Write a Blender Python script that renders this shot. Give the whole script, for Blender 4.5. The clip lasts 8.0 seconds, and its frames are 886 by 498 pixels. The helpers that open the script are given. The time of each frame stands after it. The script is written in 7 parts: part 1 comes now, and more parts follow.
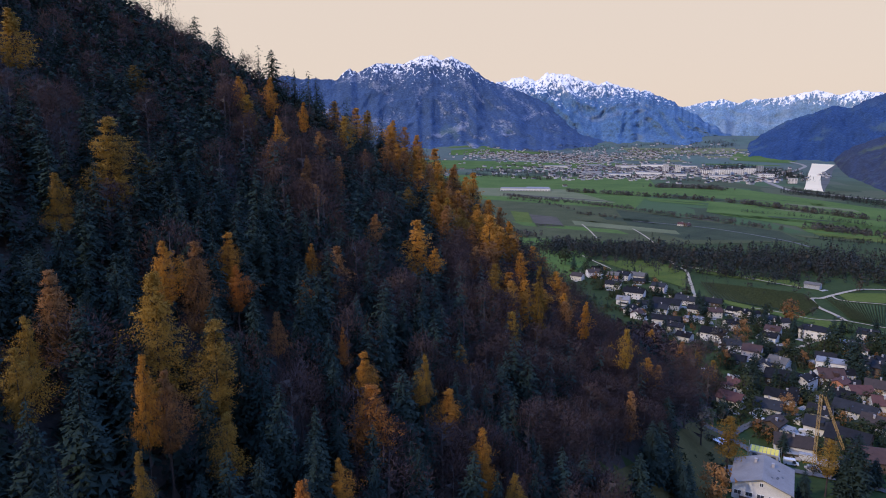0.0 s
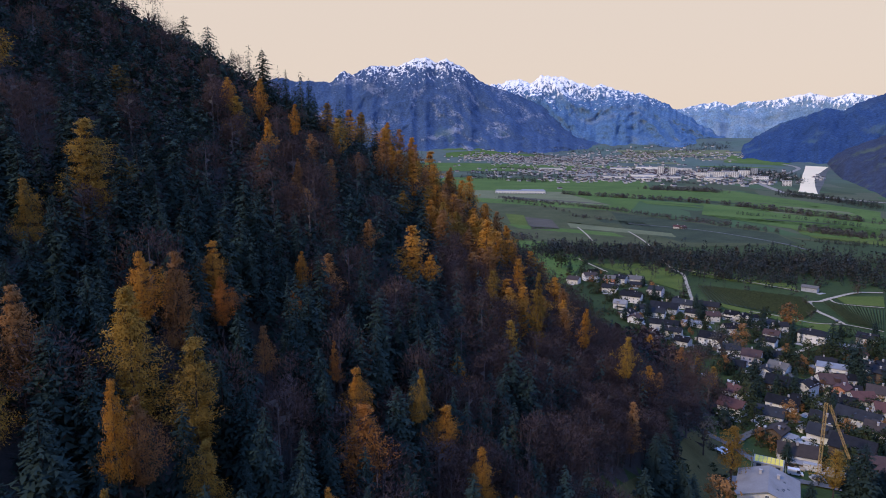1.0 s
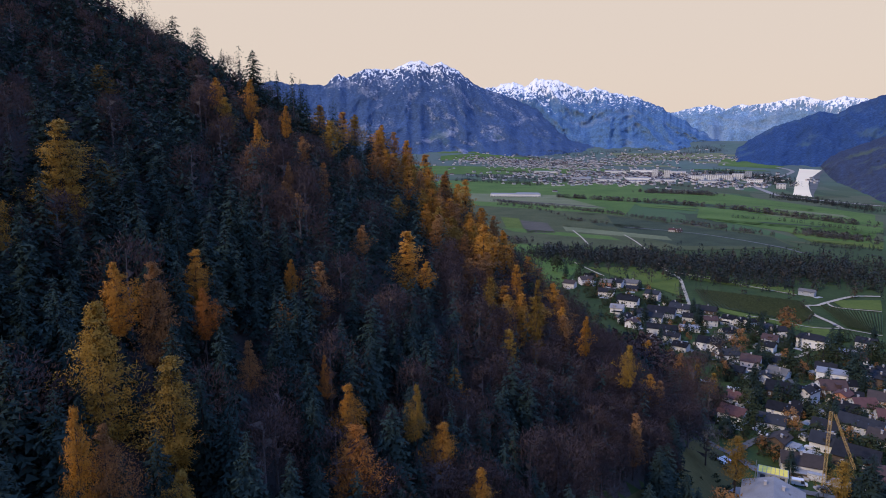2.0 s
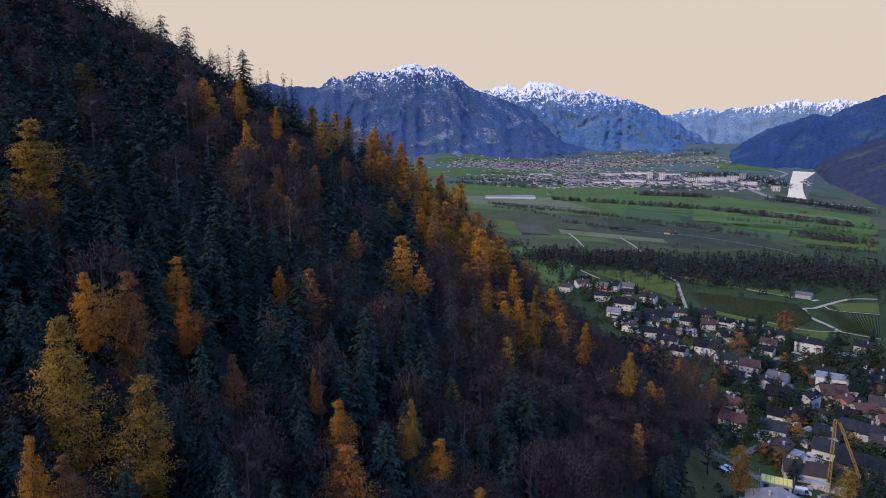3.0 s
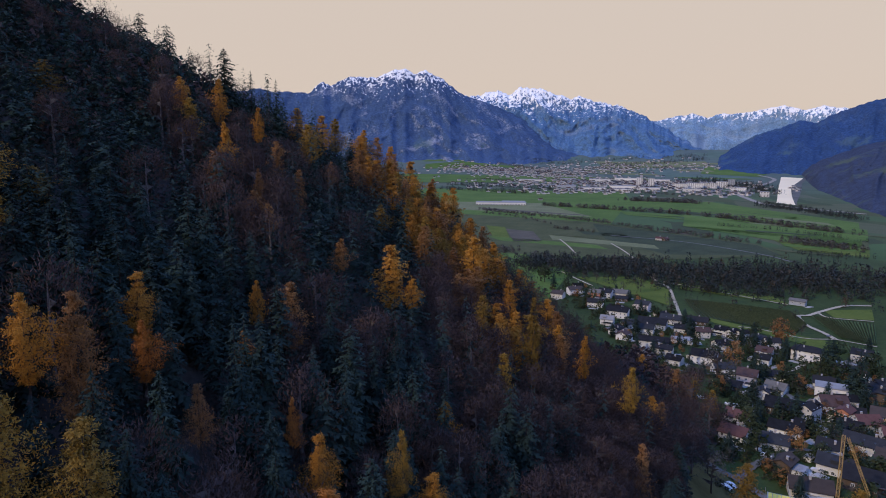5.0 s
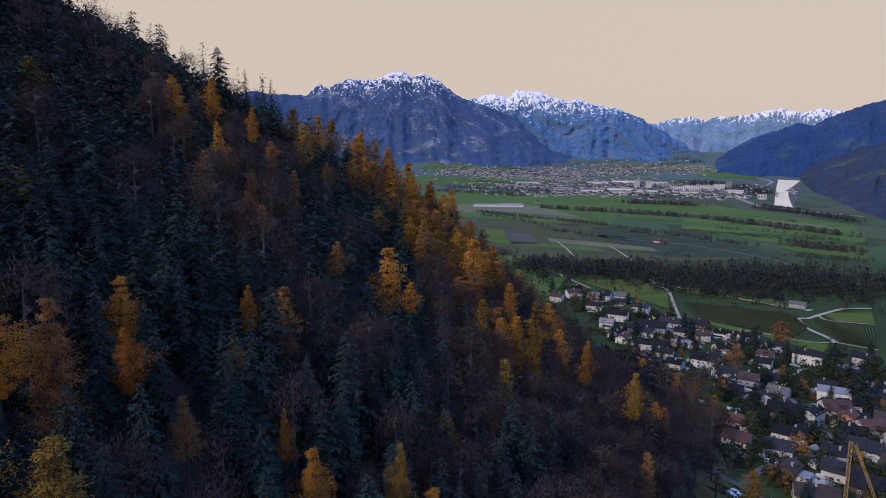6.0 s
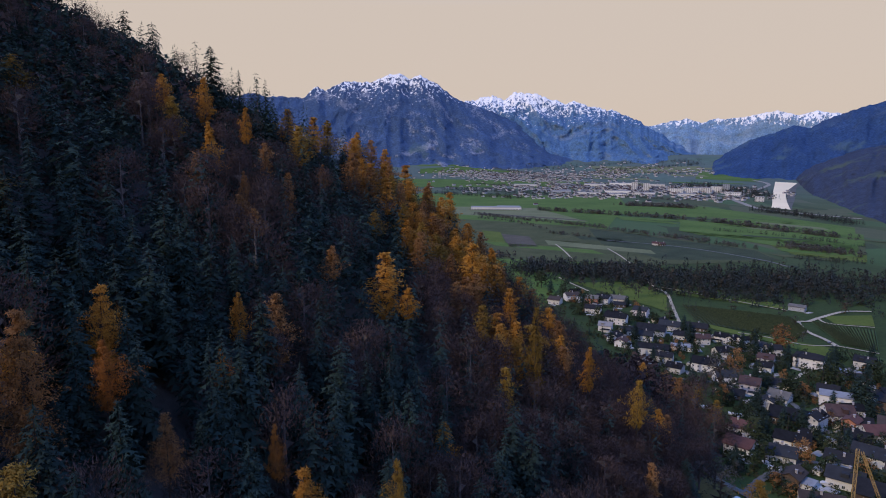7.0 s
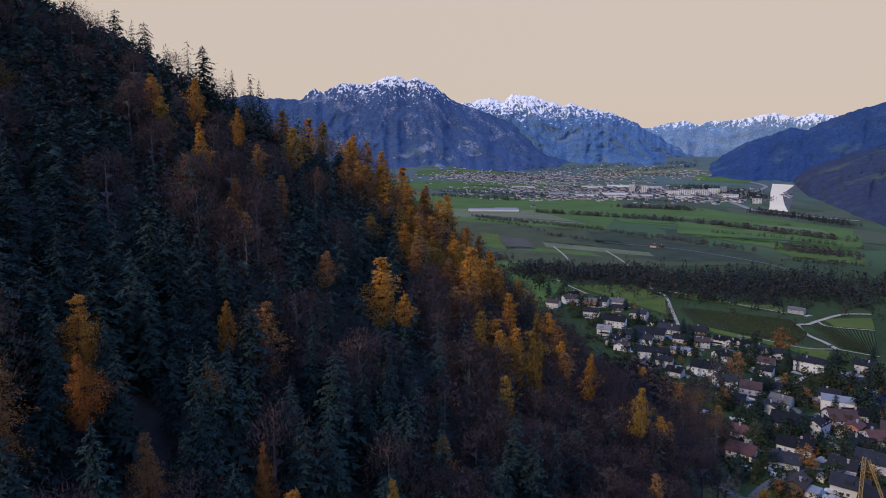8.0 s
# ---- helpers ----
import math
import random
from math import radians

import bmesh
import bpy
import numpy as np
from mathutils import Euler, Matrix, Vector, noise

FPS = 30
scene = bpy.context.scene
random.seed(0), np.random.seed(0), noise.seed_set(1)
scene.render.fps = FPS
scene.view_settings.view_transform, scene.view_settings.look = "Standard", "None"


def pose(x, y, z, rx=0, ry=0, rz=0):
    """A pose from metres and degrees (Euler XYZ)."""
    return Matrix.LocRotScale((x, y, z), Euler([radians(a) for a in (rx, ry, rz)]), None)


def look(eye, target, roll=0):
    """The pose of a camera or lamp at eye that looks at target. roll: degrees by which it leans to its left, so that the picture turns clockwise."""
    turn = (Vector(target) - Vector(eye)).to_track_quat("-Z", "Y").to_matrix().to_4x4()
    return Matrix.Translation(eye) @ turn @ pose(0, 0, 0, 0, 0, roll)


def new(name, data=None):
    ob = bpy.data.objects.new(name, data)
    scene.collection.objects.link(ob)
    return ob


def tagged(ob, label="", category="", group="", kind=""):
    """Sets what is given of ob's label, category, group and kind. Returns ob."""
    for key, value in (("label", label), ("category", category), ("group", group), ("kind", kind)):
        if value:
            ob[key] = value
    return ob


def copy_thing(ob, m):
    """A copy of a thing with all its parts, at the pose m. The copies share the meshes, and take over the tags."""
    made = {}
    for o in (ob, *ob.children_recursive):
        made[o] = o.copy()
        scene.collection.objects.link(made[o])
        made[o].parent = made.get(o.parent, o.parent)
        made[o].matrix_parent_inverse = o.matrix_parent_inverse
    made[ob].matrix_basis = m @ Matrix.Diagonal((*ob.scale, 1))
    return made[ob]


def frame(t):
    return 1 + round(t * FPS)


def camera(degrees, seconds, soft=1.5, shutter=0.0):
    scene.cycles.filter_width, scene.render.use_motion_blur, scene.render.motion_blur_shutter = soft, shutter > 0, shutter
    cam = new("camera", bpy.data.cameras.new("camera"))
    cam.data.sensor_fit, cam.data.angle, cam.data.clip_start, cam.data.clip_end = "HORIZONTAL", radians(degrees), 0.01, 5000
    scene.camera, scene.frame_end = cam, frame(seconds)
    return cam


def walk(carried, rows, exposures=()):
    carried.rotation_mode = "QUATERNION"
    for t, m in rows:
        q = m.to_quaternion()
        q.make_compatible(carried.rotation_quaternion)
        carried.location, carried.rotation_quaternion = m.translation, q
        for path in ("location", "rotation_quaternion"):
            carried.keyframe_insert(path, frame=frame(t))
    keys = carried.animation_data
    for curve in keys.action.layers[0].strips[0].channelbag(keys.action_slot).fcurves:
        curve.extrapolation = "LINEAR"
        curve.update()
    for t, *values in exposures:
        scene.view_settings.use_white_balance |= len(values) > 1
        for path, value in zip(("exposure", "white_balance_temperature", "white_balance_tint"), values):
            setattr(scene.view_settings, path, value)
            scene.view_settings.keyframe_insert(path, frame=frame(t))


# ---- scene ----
cam = camera(68.8, 8.0, soft=1.0)
PATH = [
    (0, (-2.281, -2.478, 150.488), (-2.336, -0.51, 150.135), 0.1),
    (0.5, (-2.545, 0.766, 150.499), (-2.592, 2.735, 150.149), 0.1),
    (1, (-2.845, 3.923, 150.518), (-2.884, 5.893, 150.172), 0.1),
    (1.5, (-3.091, 6.989, 150.481), (-3.122, 8.96, 150.14), 0.1),
    (3, (-3.564, 15.791, 150.139), (-3.571, 17.763, 149.81), 0.1),
    (3.5, (-3.692, 18.487, 150.013), (-3.691, 20.46, 149.688), 0.1),
    (4, (-3.84, 21.195, 149.931), (-3.83, 23.169, 149.609), 0.2),
    (4.5, (-3.974, 23.756, 149.805), (-3.956, 25.73, 149.488), 0.2),
    (6, (-4.508, 30.721, 148.884), (-4.476, 32.697, 148.58), 0.2),
    (6.5, (-4.649, 32.938, 148.742), (-4.613, 34.915, 148.441), 0.2),
    (7, (-4.677, 35.217, 148.694), (-4.637, 37.194, 148.397), 0.2),
    (7.5, (-4.704, 37.502, 148.737), (-4.66, 39.48, 148.444), 0.2),
    (8, (-4.689, 39.65, 148.698), (-4.641, 41.628, 148.407), 0.2),
]
walk(cam, [(t, look(e, g, r)) for t, e, g, r in PATH],
     exposures=[(0.0, 0.0), (3.5, -0.15), (8.0, -0.32)])

# ---- sky and sun ----
SUN_AZ, SUN_EL = -128.0, 35.0      # degrees, clockwise from +y, above the horizon
world = bpy.data.worlds.new("sky")
scene.world = world
world.use_nodes = True
wn, wl = world.node_tree.nodes, world.node_tree.links
wn.clear()
sky = wn.new("ShaderNodeTexSky")
sky.sky_type = "NISHITA"
sky.sun_disc = False
sky.sun_elevation, sky.sun_rotation = radians(SUN_EL), radians(SUN_AZ)
sky.air_density, sky.dust_density, sky.ozone_density = 1.0, 2.0, 1.5
# a thin veil of cloud: warm and bright low down, thin towards the zenith
coord = wn.new("ShaderNodeTexCoord")
split = wn.new("ShaderNodeSeparateXYZ")
veil = wn.new("ShaderNodeValToRGB")
veil.color_ramp.elements[0].position, veil.color_ramp.elements[0].color = 0.0, (0.835, 0.688, 0.585, 1)
veil.color_ramp.elements[1].position, veil.color_ramp.elements[1].color = 0.50, (0.44, 0.84, 2.25, 1)
mid = veil.color_ramp.elements.new(0.21)
mid.color = (0.825, 0.698, 0.603, 1)
cover = wn.new("ShaderNodeMix")
cover.data_type = "RGBA"
cover.inputs["Factor"].default_value = 0.93
dim = wn.new("ShaderNodeVectorMath")
dim.operation = "SCALE"
dim.inputs["Scale"].default_value = 0.08
back = wn.new("ShaderNodeBackground")
back.inputs["Strength"].default_value = 1.0
wout = wn.new("ShaderNodeOutputWorld")
wl.new(coord.outputs["Generated"], split.inputs[0])
wl.new(split.outputs["Z"], veil.inputs["Fac"])
wl.new(sky.outputs[0], dim.inputs[0])
wl.new(dim.outputs[0], cover.inputs["A"])
wl.new(veil.outputs["Color"], cover.inputs["B"])
wl.new(cover.outputs["Result"], back.inputs["Color"])
wl.new(back.outputs[0], wout.inputs["Surface"])

sun = new("sun", bpy.data.lights.new("sun", "SUN"))
sun.data.energy, sun.data.angle, sun.data.color = 3.1, radians(3.0), (1.0, 0.82, 0.62)
_a, _e = radians(SUN_AZ), radians(SUN_EL)
sun.matrix_world = look((0, 0, 0), (-math.sin(_a) * math.cos(_e), -math.cos(_a) * math.cos(_e), -math.sin(_e)))


# ---- materials ----
def ramp(nt, fac, stops):
    r = nt.nodes.new("ShaderNodeValToRGB")
    els = r.color_ramp.elements
    while len(els) < len(stops):
        els.new(0.5)
    for el, (p, c) in zip(els, stops):
        el.position, el.color = p, (*c, 1)
    nt.links.new(fac, r.inputs["Fac"])
    return r.outputs["Color"]


def noise_of(nt, scale, detail=4.0, rough=0.55, vec=None, distort=0.0):
    n = nt.nodes.new("ShaderNodeTexNoise")
    n.inputs["Scale"].default_value, n.inputs["Detail"].default_value = scale, detail
    n.inputs["Roughness"].default_value, n.inputs["Distortion"].default_value = rough, distort
    if vec is None:
        g = nt.nodes.new("ShaderNodeNewGeometry")
        vec = g.outputs["Position"]
    nt.links.new(vec, n.inputs["Vector"])
    return n.outputs["Fac"]


def blend(nt, fac, a, b, mode="MIX"):
    m = nt.nodes.new("ShaderNodeMix")
    m.data_type, m.blend_type = "RGBA", mode
    for sock, v in (("Factor", fac), ("A", a), ("B", b)):
        if isinstance(v, (float, int)):
            m.inputs[sock].default_value = v
        elif isinstance(v, tuple):
            m.inputs[sock].default_value = (*v, 1)
        else:
            nt.links.new(v, m.inputs[sock])
    return m.outputs["Result"]


def maths(nt, op, a, b=0.0, clamp=False):
    m = nt.nodes.new("ShaderNodeMath")
    m.operation, m.use_clamp = op, clamp
    for i, v in enumerate((a, b)):
        if isinstance(v, (float, int)):
            m.inputs[i].default_value = v
        else:
            nt.links.new(v, m.inputs[i])
    return m.outputs[0]


def shell(name, rough=0.9, spec=0.2):
    m = bpy.data.materials.new(name)
    m.use_nodes = True
    nt = m.node_tree
    b = nt.nodes["Principled BSDF"]
    b.inputs["Roughness"].default_value = rough
    b.inputs["Specular IOR Level"].default_value = spec
    return m, nt, b


def bumped(nt, b, height, strength, dist):
    n = nt.nodes.new("ShaderNodeBump")
    n.inputs["Strength"].default_value, n.inputs["Distance"].default_value = strength, dist
    nt.links.new(height, n.inputs["Height"])
    nt.links.new(n.outputs[0], b.inputs["Normal"])


def surface(name, dark, light, coarse=0.5, fine=8.0, rough=0.9, spec=0.2, bump=0.3, bump_dist=0.05, metal=0.0, per_object=0.0):
    """Two scales of variation between two tones, with a fine relief."""
    m, nt, b = shell(name, rough, spec)
    b.inputs["Metallic"].default_value = metal
    big, small = noise_of(nt, coarse, 3.0), noise_of(nt, fine, 5.0, 0.65)
    f = maths(nt, "ADD", maths(nt, "MULTIPLY", big, 0.6), maths(nt, "MULTIPLY", small, 0.5))
    if per_object:
        info = nt.nodes.new("ShaderNodeObjectInfo")
        f = maths(nt, "ADD", f, maths(nt, "MULTIPLY", maths(nt, "SUBTRACT", info.outputs["Random"], 0.5), per_object))
    nt.links.new(ramp(nt, f, [(0.32, dark), (0.72, light)]), b.inputs["Base Color"])
    if bump:
        bumped(nt, b, small, bump, bump_dist)
    return m


def foliage(name, tones, through_light=0.25, attribute=False, fine=1.2, rough=0.75, spec=0.15):
    """Leaves and needles: tone by tree, by sprig and by a fine noise; some light passes."""
    m, nt, b = shell(name, rough, spec)
    geo = nt.nodes.new("ShaderNodeNewGeometry")
    if attribute:
        at = nt.nodes.new("ShaderNodeAttribute")
        at.attribute_name = "tint"
        tree = at.outputs["Fac"]
    else:
        info = nt.nodes.new("ShaderNodeObjectInfo")
        tree = info.outputs["Random"]
    f = maths(nt, "ADD", maths(nt, "MULTIPLY", tree, 0.5), maths(nt, "MULTIPLY", geo.outputs["Random Per Island"], 0.16))
    f = maths(nt, "ADD", f, maths(nt, "MULTIPLY", noise_of(nt, fine, 3.0), 0.42))
    n = len(tones)
    col = ramp(nt, f, [(0.12 + 0.8 * i / (n - 1), c) for i, c in enumerate(tones)])
    nt.links.new(col, b.inputs["Base Color"])
    if through_light:
        tr = nt.nodes.new("ShaderNodeBsdfTranslucent")
        nt.links.new(col, tr.inputs["Color"])
        mx = nt.nodes.new("ShaderNodeMixShader")
        mx.inputs[0].default_value = through_light
        nt.links.new(b.outputs[0], mx.inputs[1])
        nt.links.new(tr.outputs[0], mx.inputs[2])
        nt.links.new(mx.outputs[0], nt.nodes["Material Output"].inputs["Surface"])
    return m


def field_material(name, dark, mid_tone, light, patch=0.02, fine=0.4, rows=None):
    """Grass or crop: broad patches, blotches and tufts; rows=(angle, spacing) for worked land."""
    m, nt, b = shell(name, 0.95, 0.1)
    f = maths(nt, "ADD", maths(nt, "MULTIPLY", noise_of(nt, patch, 3.0, 0.6), 0.55), maths(nt, "MULTIPLY", noise_of(nt, fine, 5.0, 0.7), 0.5))
    if rows:
        g = nt.nodes.new("ShaderNodeNewGeometry")
        mp = nt.nodes.new("ShaderNodeMapping")
        mp.inputs["Rotation"].default_value = (0, 0, radians(rows[0]))
        nt.links.new(g.outputs["Position"], mp.inputs["Vector"])
        w = nt.nodes.new("ShaderNodeTexWave")
        w.inputs["Scale"].default_value, w.inputs["Distortion"].default_value = 0.31 / rows[1], 0.6
        nt.links.new(mp.outputs[0], w.inputs["Vector"])
        f = maths(nt, "ADD", f, maths(nt, "MULTIPLY", maths(nt, "SUBTRACT", w.outputs["Fac"], 0.5), 0.22))
    nt.links.new(ramp(nt, f, [(0.34, dark), (0.52, mid_tone), (0.74, light)]), b.inputs["Base Color"])
    bumped(nt, b, noise_of(nt, fine * 4, 4.0), 0.4, 0.2)
    return m


def mountain_material(name, snow_from, snow_full, wood, rock, meadow, wood_top):
    """Woods below, bare rock on steep ground, snow above with ragged edges and bare ribs."""
    m, nt, b = shell(name, 0.95, 0.05)
    g = nt.nodes.new("ShaderNodeNewGeometry")
    pos = nt.nodes.new("ShaderNodeSeparateXYZ")
    nt.links.new(g.outputs["Position"], pos.inputs[0])
    nor = nt.nodes.new("ShaderNodeSeparateXYZ")
    nt.links.new(g.outputs["Normal"], nor.inputs[0])
    z = pos.outputs["Z"]
    # streaks that run down the face: compress height in the noise space
    mp = nt.nodes.new("ShaderNodeMapping")
    mp.inputs["Scale"].default_value = (1.0, 1.0, 0.30)
    nt.links.new(g.outputs["Position"], mp.inputs["Vector"])
    streak = noise_of(nt, 0.05, 6.0, 0.68, mp.outputs[0], 0.4)
    fine = noise_of(nt, 0.09, 8.0, 0.72)
    broad = noise_of(nt, 0.0045, 4.0, 0.6)
    steep = maths(nt, "SUBTRACT", 1.0, nor.outputs["Z"])
    craggy = noise_of(nt, 0.0045, 4.0, 0.6, None, 0.6)
    both = maths(nt, "ADD", maths(nt, "MULTIPLY", streak, 0.45), maths(nt, "MULTIPLY", fine, 0.55))
    rockf = maths(nt, "ADD", maths(nt, "MULTIPLY", maths(nt, "SUBTRACT", steep, 0.55), 0.5), maths(nt, "MULTIPLY", maths(nt, "SUBTRACT", both, 0.5), 3.0))
    rockf = maths(nt, "MULTIPLY", maths(nt, "ADD", rockf, maths(nt, "MULTIPLY", maths(nt, "SUBTRACT", craggy, 0.52), 3.6)), 2.6, True)
    grain = maths(nt, "ADD", maths(nt, "MULTIPLY", maths(nt, "SUBTRACT", fine, 0.5), 2.3), 0.45, True)
    woodc = blend(nt, grain, tuple(c * 0.6 for c in wood), tuple(c * 2.0 for c in wood))
    rockc = blend(nt, grain, tuple(c * 0.8 for c in rock), tuple(c * 1.2 for c in rock))
    col = blend(nt, maths(nt, "MULTIPLY", rockf, 0.8), woodc, rockc)
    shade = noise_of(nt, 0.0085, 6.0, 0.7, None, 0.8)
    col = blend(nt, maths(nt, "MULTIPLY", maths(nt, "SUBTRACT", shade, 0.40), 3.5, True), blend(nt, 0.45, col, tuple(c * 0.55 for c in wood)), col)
    mead = maths(nt, "MULTIPLY", maths(nt, "SUBTRACT", broad, 0.56), 9.0, True)
    low = maths(nt, "MULTIPLY", maths(nt, "SUBTRACT", wood_top, z), 0.01, True)
    col = blend(nt, maths(nt, "MULTIPLY", maths(nt, "MULTIPLY", mead, low), 0.7), col, meadow)
    # snow
    h = maths(nt, "DIVIDE", maths(nt, "SUBTRACT", z, snow_from), snow_full - snow_from)
    s = maths(nt, "ADD", h, maths(nt, "MULTIPLY", maths(nt, "SUBTRACT", streak, 0.5), 3.2))
    s = maths(nt, "ADD", s, maths(nt, "MULTIPLY", maths(nt, "SUBTRACT", fine, 0.5), 1.3))
    s = maths(nt, "SUBTRACT", s, maths(nt, "MULTIPLY", steep, 0.35))
    sn = maths(nt, "MULTIPLY", maths(nt, "SUBTRACT", s, 0.42), 5.0, True)
    col = blend(nt, sn, col, (0.76, 0.73, 0.68))
    nt.links.new(col, b.inputs["Base Color"])
    bumped(nt, b, maths(nt, "ADD", streak, maths(nt, "MULTIPLY", fine, 1.5)), 0.6, 8.0)
    return m


M = {}
M["grass"] = field_material("valley_grass", (0.014, 0.024, 0.007), (0.027, 0.042, 0.011), (0.048, 0.065, 0.018), 0.012, 0.25)
M["meadow_bright"] = field_material("bright_meadow", (0.040, 0.070, 0.014), (0.062, 0.100, 0.019), (0.088, 0.126, 0.030), 0.01, 0.12)
M["meadow_lush"] = field_material("lush_meadow", (0.042, 0.060, 0.010), (0.068, 0.088, 0.014), (0.096, 0.112, 0.022), 0.03, 0.4)
M["meadow_dry"] = field_material("dry_meadow", (0.075, 0.082, 0.038), (0.115, 0.12, 0.055), (0.155, 0.152, 0.076), 0.012, 0.2)
M["stubble"] = field_material("stubble_field", (0.034, 0.040, 0.015), (0.052, 0.058, 0.022), (0.078, 0.078, 0.034), 0.02, 0.2)
M["plough"] = field_material("ploughed_soil", (0.050, 0.043, 0.030), (0.070, 0.060, 0.042), (0.096, 0.084, 0.060), 0.03, 0.3)
M["vineyard_olive"] = field_material("autumn_vineyard_soil", (0.020, 0.027, 0.014), (0.032, 0.042, 0.020), (0.050, 0.058, 0.028), 0.03, 0.4)
M["vineyard_green"] = field_material("grassy_vineyard_soil", (0.030, 0.050, 0.020), (0.050, 0.078, 0.028), (0.075, 0.10, 0.040), 0.03, 0.4)
M["meadow_autumn"] = field_material("autumn_meadow", (0.044, 0.040, 0.013), (0.064, 0.056, 0.019), (0.090, 0.076, 0.029), 0.05, 0.5)
M["forest_floor"] = field_material("forest_floor", (0.020, 0.019, 0.018), (0.036, 0.032, 0.028), (0.060, 0.050, 0.040), 0.06, 0.9)


def parcels(m, near, far, veil_from, veil_to, veil):
    """Far down the valley the grass gives way to a patchwork of parcels, and at last to haze painted in as a pale tone.
    """
    nt = m.node_tree
    b = nt.nodes["Principled BSDF"]
    old = b.inputs["Base Color"].links[0].from_socket
    g = nt.nodes.new("ShaderNodeNewGeometry")
    ln = nt.nodes.new("ShaderNodeVectorMath")
    ln.operation = "LENGTH"
    nt.links.new(g.outputs["Position"], ln.inputs[0])
    mp = nt.nodes.new("ShaderNodeMapping")
    mp.inputs["Rotation"].default_value, mp.inputs["Scale"].default_value = (0, 0, radians(38)), (0.011, 0.0045, 0.0)
    nt.links.new(g.outputs["Position"], mp.inputs["Vector"])
    vo = nt.nodes.new("ShaderNodeTexVoronoi")
    vo.distance = "CHEBYCHEV"
    vo.inputs["Scale"].default_value = 1.0
    nt.links.new(mp.outputs[0], vo.inputs["Vector"])
    pick = nt.nodes.new("ShaderNodeSeparateColor")
    nt.links.new(vo.outputs["Color"], pick.inputs[0])
    tones = ramp(nt, pick.outputs[0], [(0.0, (0.050, 0.095, 0.030)), (0.28, (0.060, 0.085, 0.036)), (0.42, (0.060, 0.060, 0.024)), (0.60, (0.046, 0.070, 0.024)),
                                       (0.74, (0.034, 0.042, 0.020)), (0.88, (0.085, 0.088, 0.045))])
    tones = blend(nt, maths(nt, "MULTIPLY", noise_of(nt, 0.03, 6.0, 0.7), 0.6), tones, (0.034, 0.046, 0.020))
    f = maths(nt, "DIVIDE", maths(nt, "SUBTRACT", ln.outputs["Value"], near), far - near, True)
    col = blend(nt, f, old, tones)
    # painted haze: over half blue-grey mixed into the colour by distance
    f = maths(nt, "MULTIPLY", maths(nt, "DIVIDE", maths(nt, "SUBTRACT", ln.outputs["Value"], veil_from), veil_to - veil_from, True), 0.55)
    haze_tone = blend(nt, noise_of(nt, 0.012, 6.0, 0.7), tuple(c * 0.5 for c in veil), tuple(c * 1.4 for c in veil))
    nt.links.new(blend(nt, f, col, haze_tone), b.inputs["Base Color"])


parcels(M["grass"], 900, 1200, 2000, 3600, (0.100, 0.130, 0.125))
M["gravel"] = surface("pale_gravel_track", (0.24, 0.195, 0.125), (0.35, 0.285, 0.195), 0.08, 1.5, 0.95)
M["asphalt"] = surface("worn_asphalt", (0.065, 0.061, 0.055), (0.12, 0.112, 0.10), 0.08, 2.0, 0.9)
M["motorway"] = surface("worn_concrete_road", (0.17, 0.145, 0.11), (0.26, 0.22, 0.17), 0.05, 1.0, 0.9)
M["sand"] = surface("river_gravel_bar", (0.22, 0.185, 0.14), (0.34, 0.29, 0.22), 0.02, 0.3, 0.9)
M["paving"] = surface("pale_concrete_paving", (0.20, 0.185, 0.165), (0.36, 0.335, 0.30), 0.3, 3.0, 0.9, per_object=0.4)
M["bank"] = surface("river_bank_gravel", (0.045, 0.045, 0.038), (0.10, 0.092, 0.075), 0.02, 0.3, 0.95)
WALLS = {
    "white": surface("white_render", (0.42, 0.40, 0.37), (0.62, 0.59, 0.54), 0.25, 3.0, 0.9, per_object=0.35),
    "cream": surface("cream_render", (0.40, 0.365, 0.31), (0.58, 0.53, 0.45), 0.25, 3.0, 0.9, per_object=0.35),
    "pink": surface("pale_pink_render", (0.42, 0.36, 0.34), (0.58, 0.51, 0.48), 0.25, 3.0, 0.9),
    "grey": surface("grey_render", (0.20, 0.21, 0.22), (0.32, 0.33, 0.34), 0.25, 3.0, 0.9),
    "orange": surface("orange_render", (0.30, 0.125, 0.075), (0.42, 0.19, 0.115), 0.3, 3.0, 0.9),
    "wood": surface("weathered_brown_boards", (0.045, 0.032, 0.025), (0.11, 0.078, 0.056), 0.6, 5.0, 0.85),
}
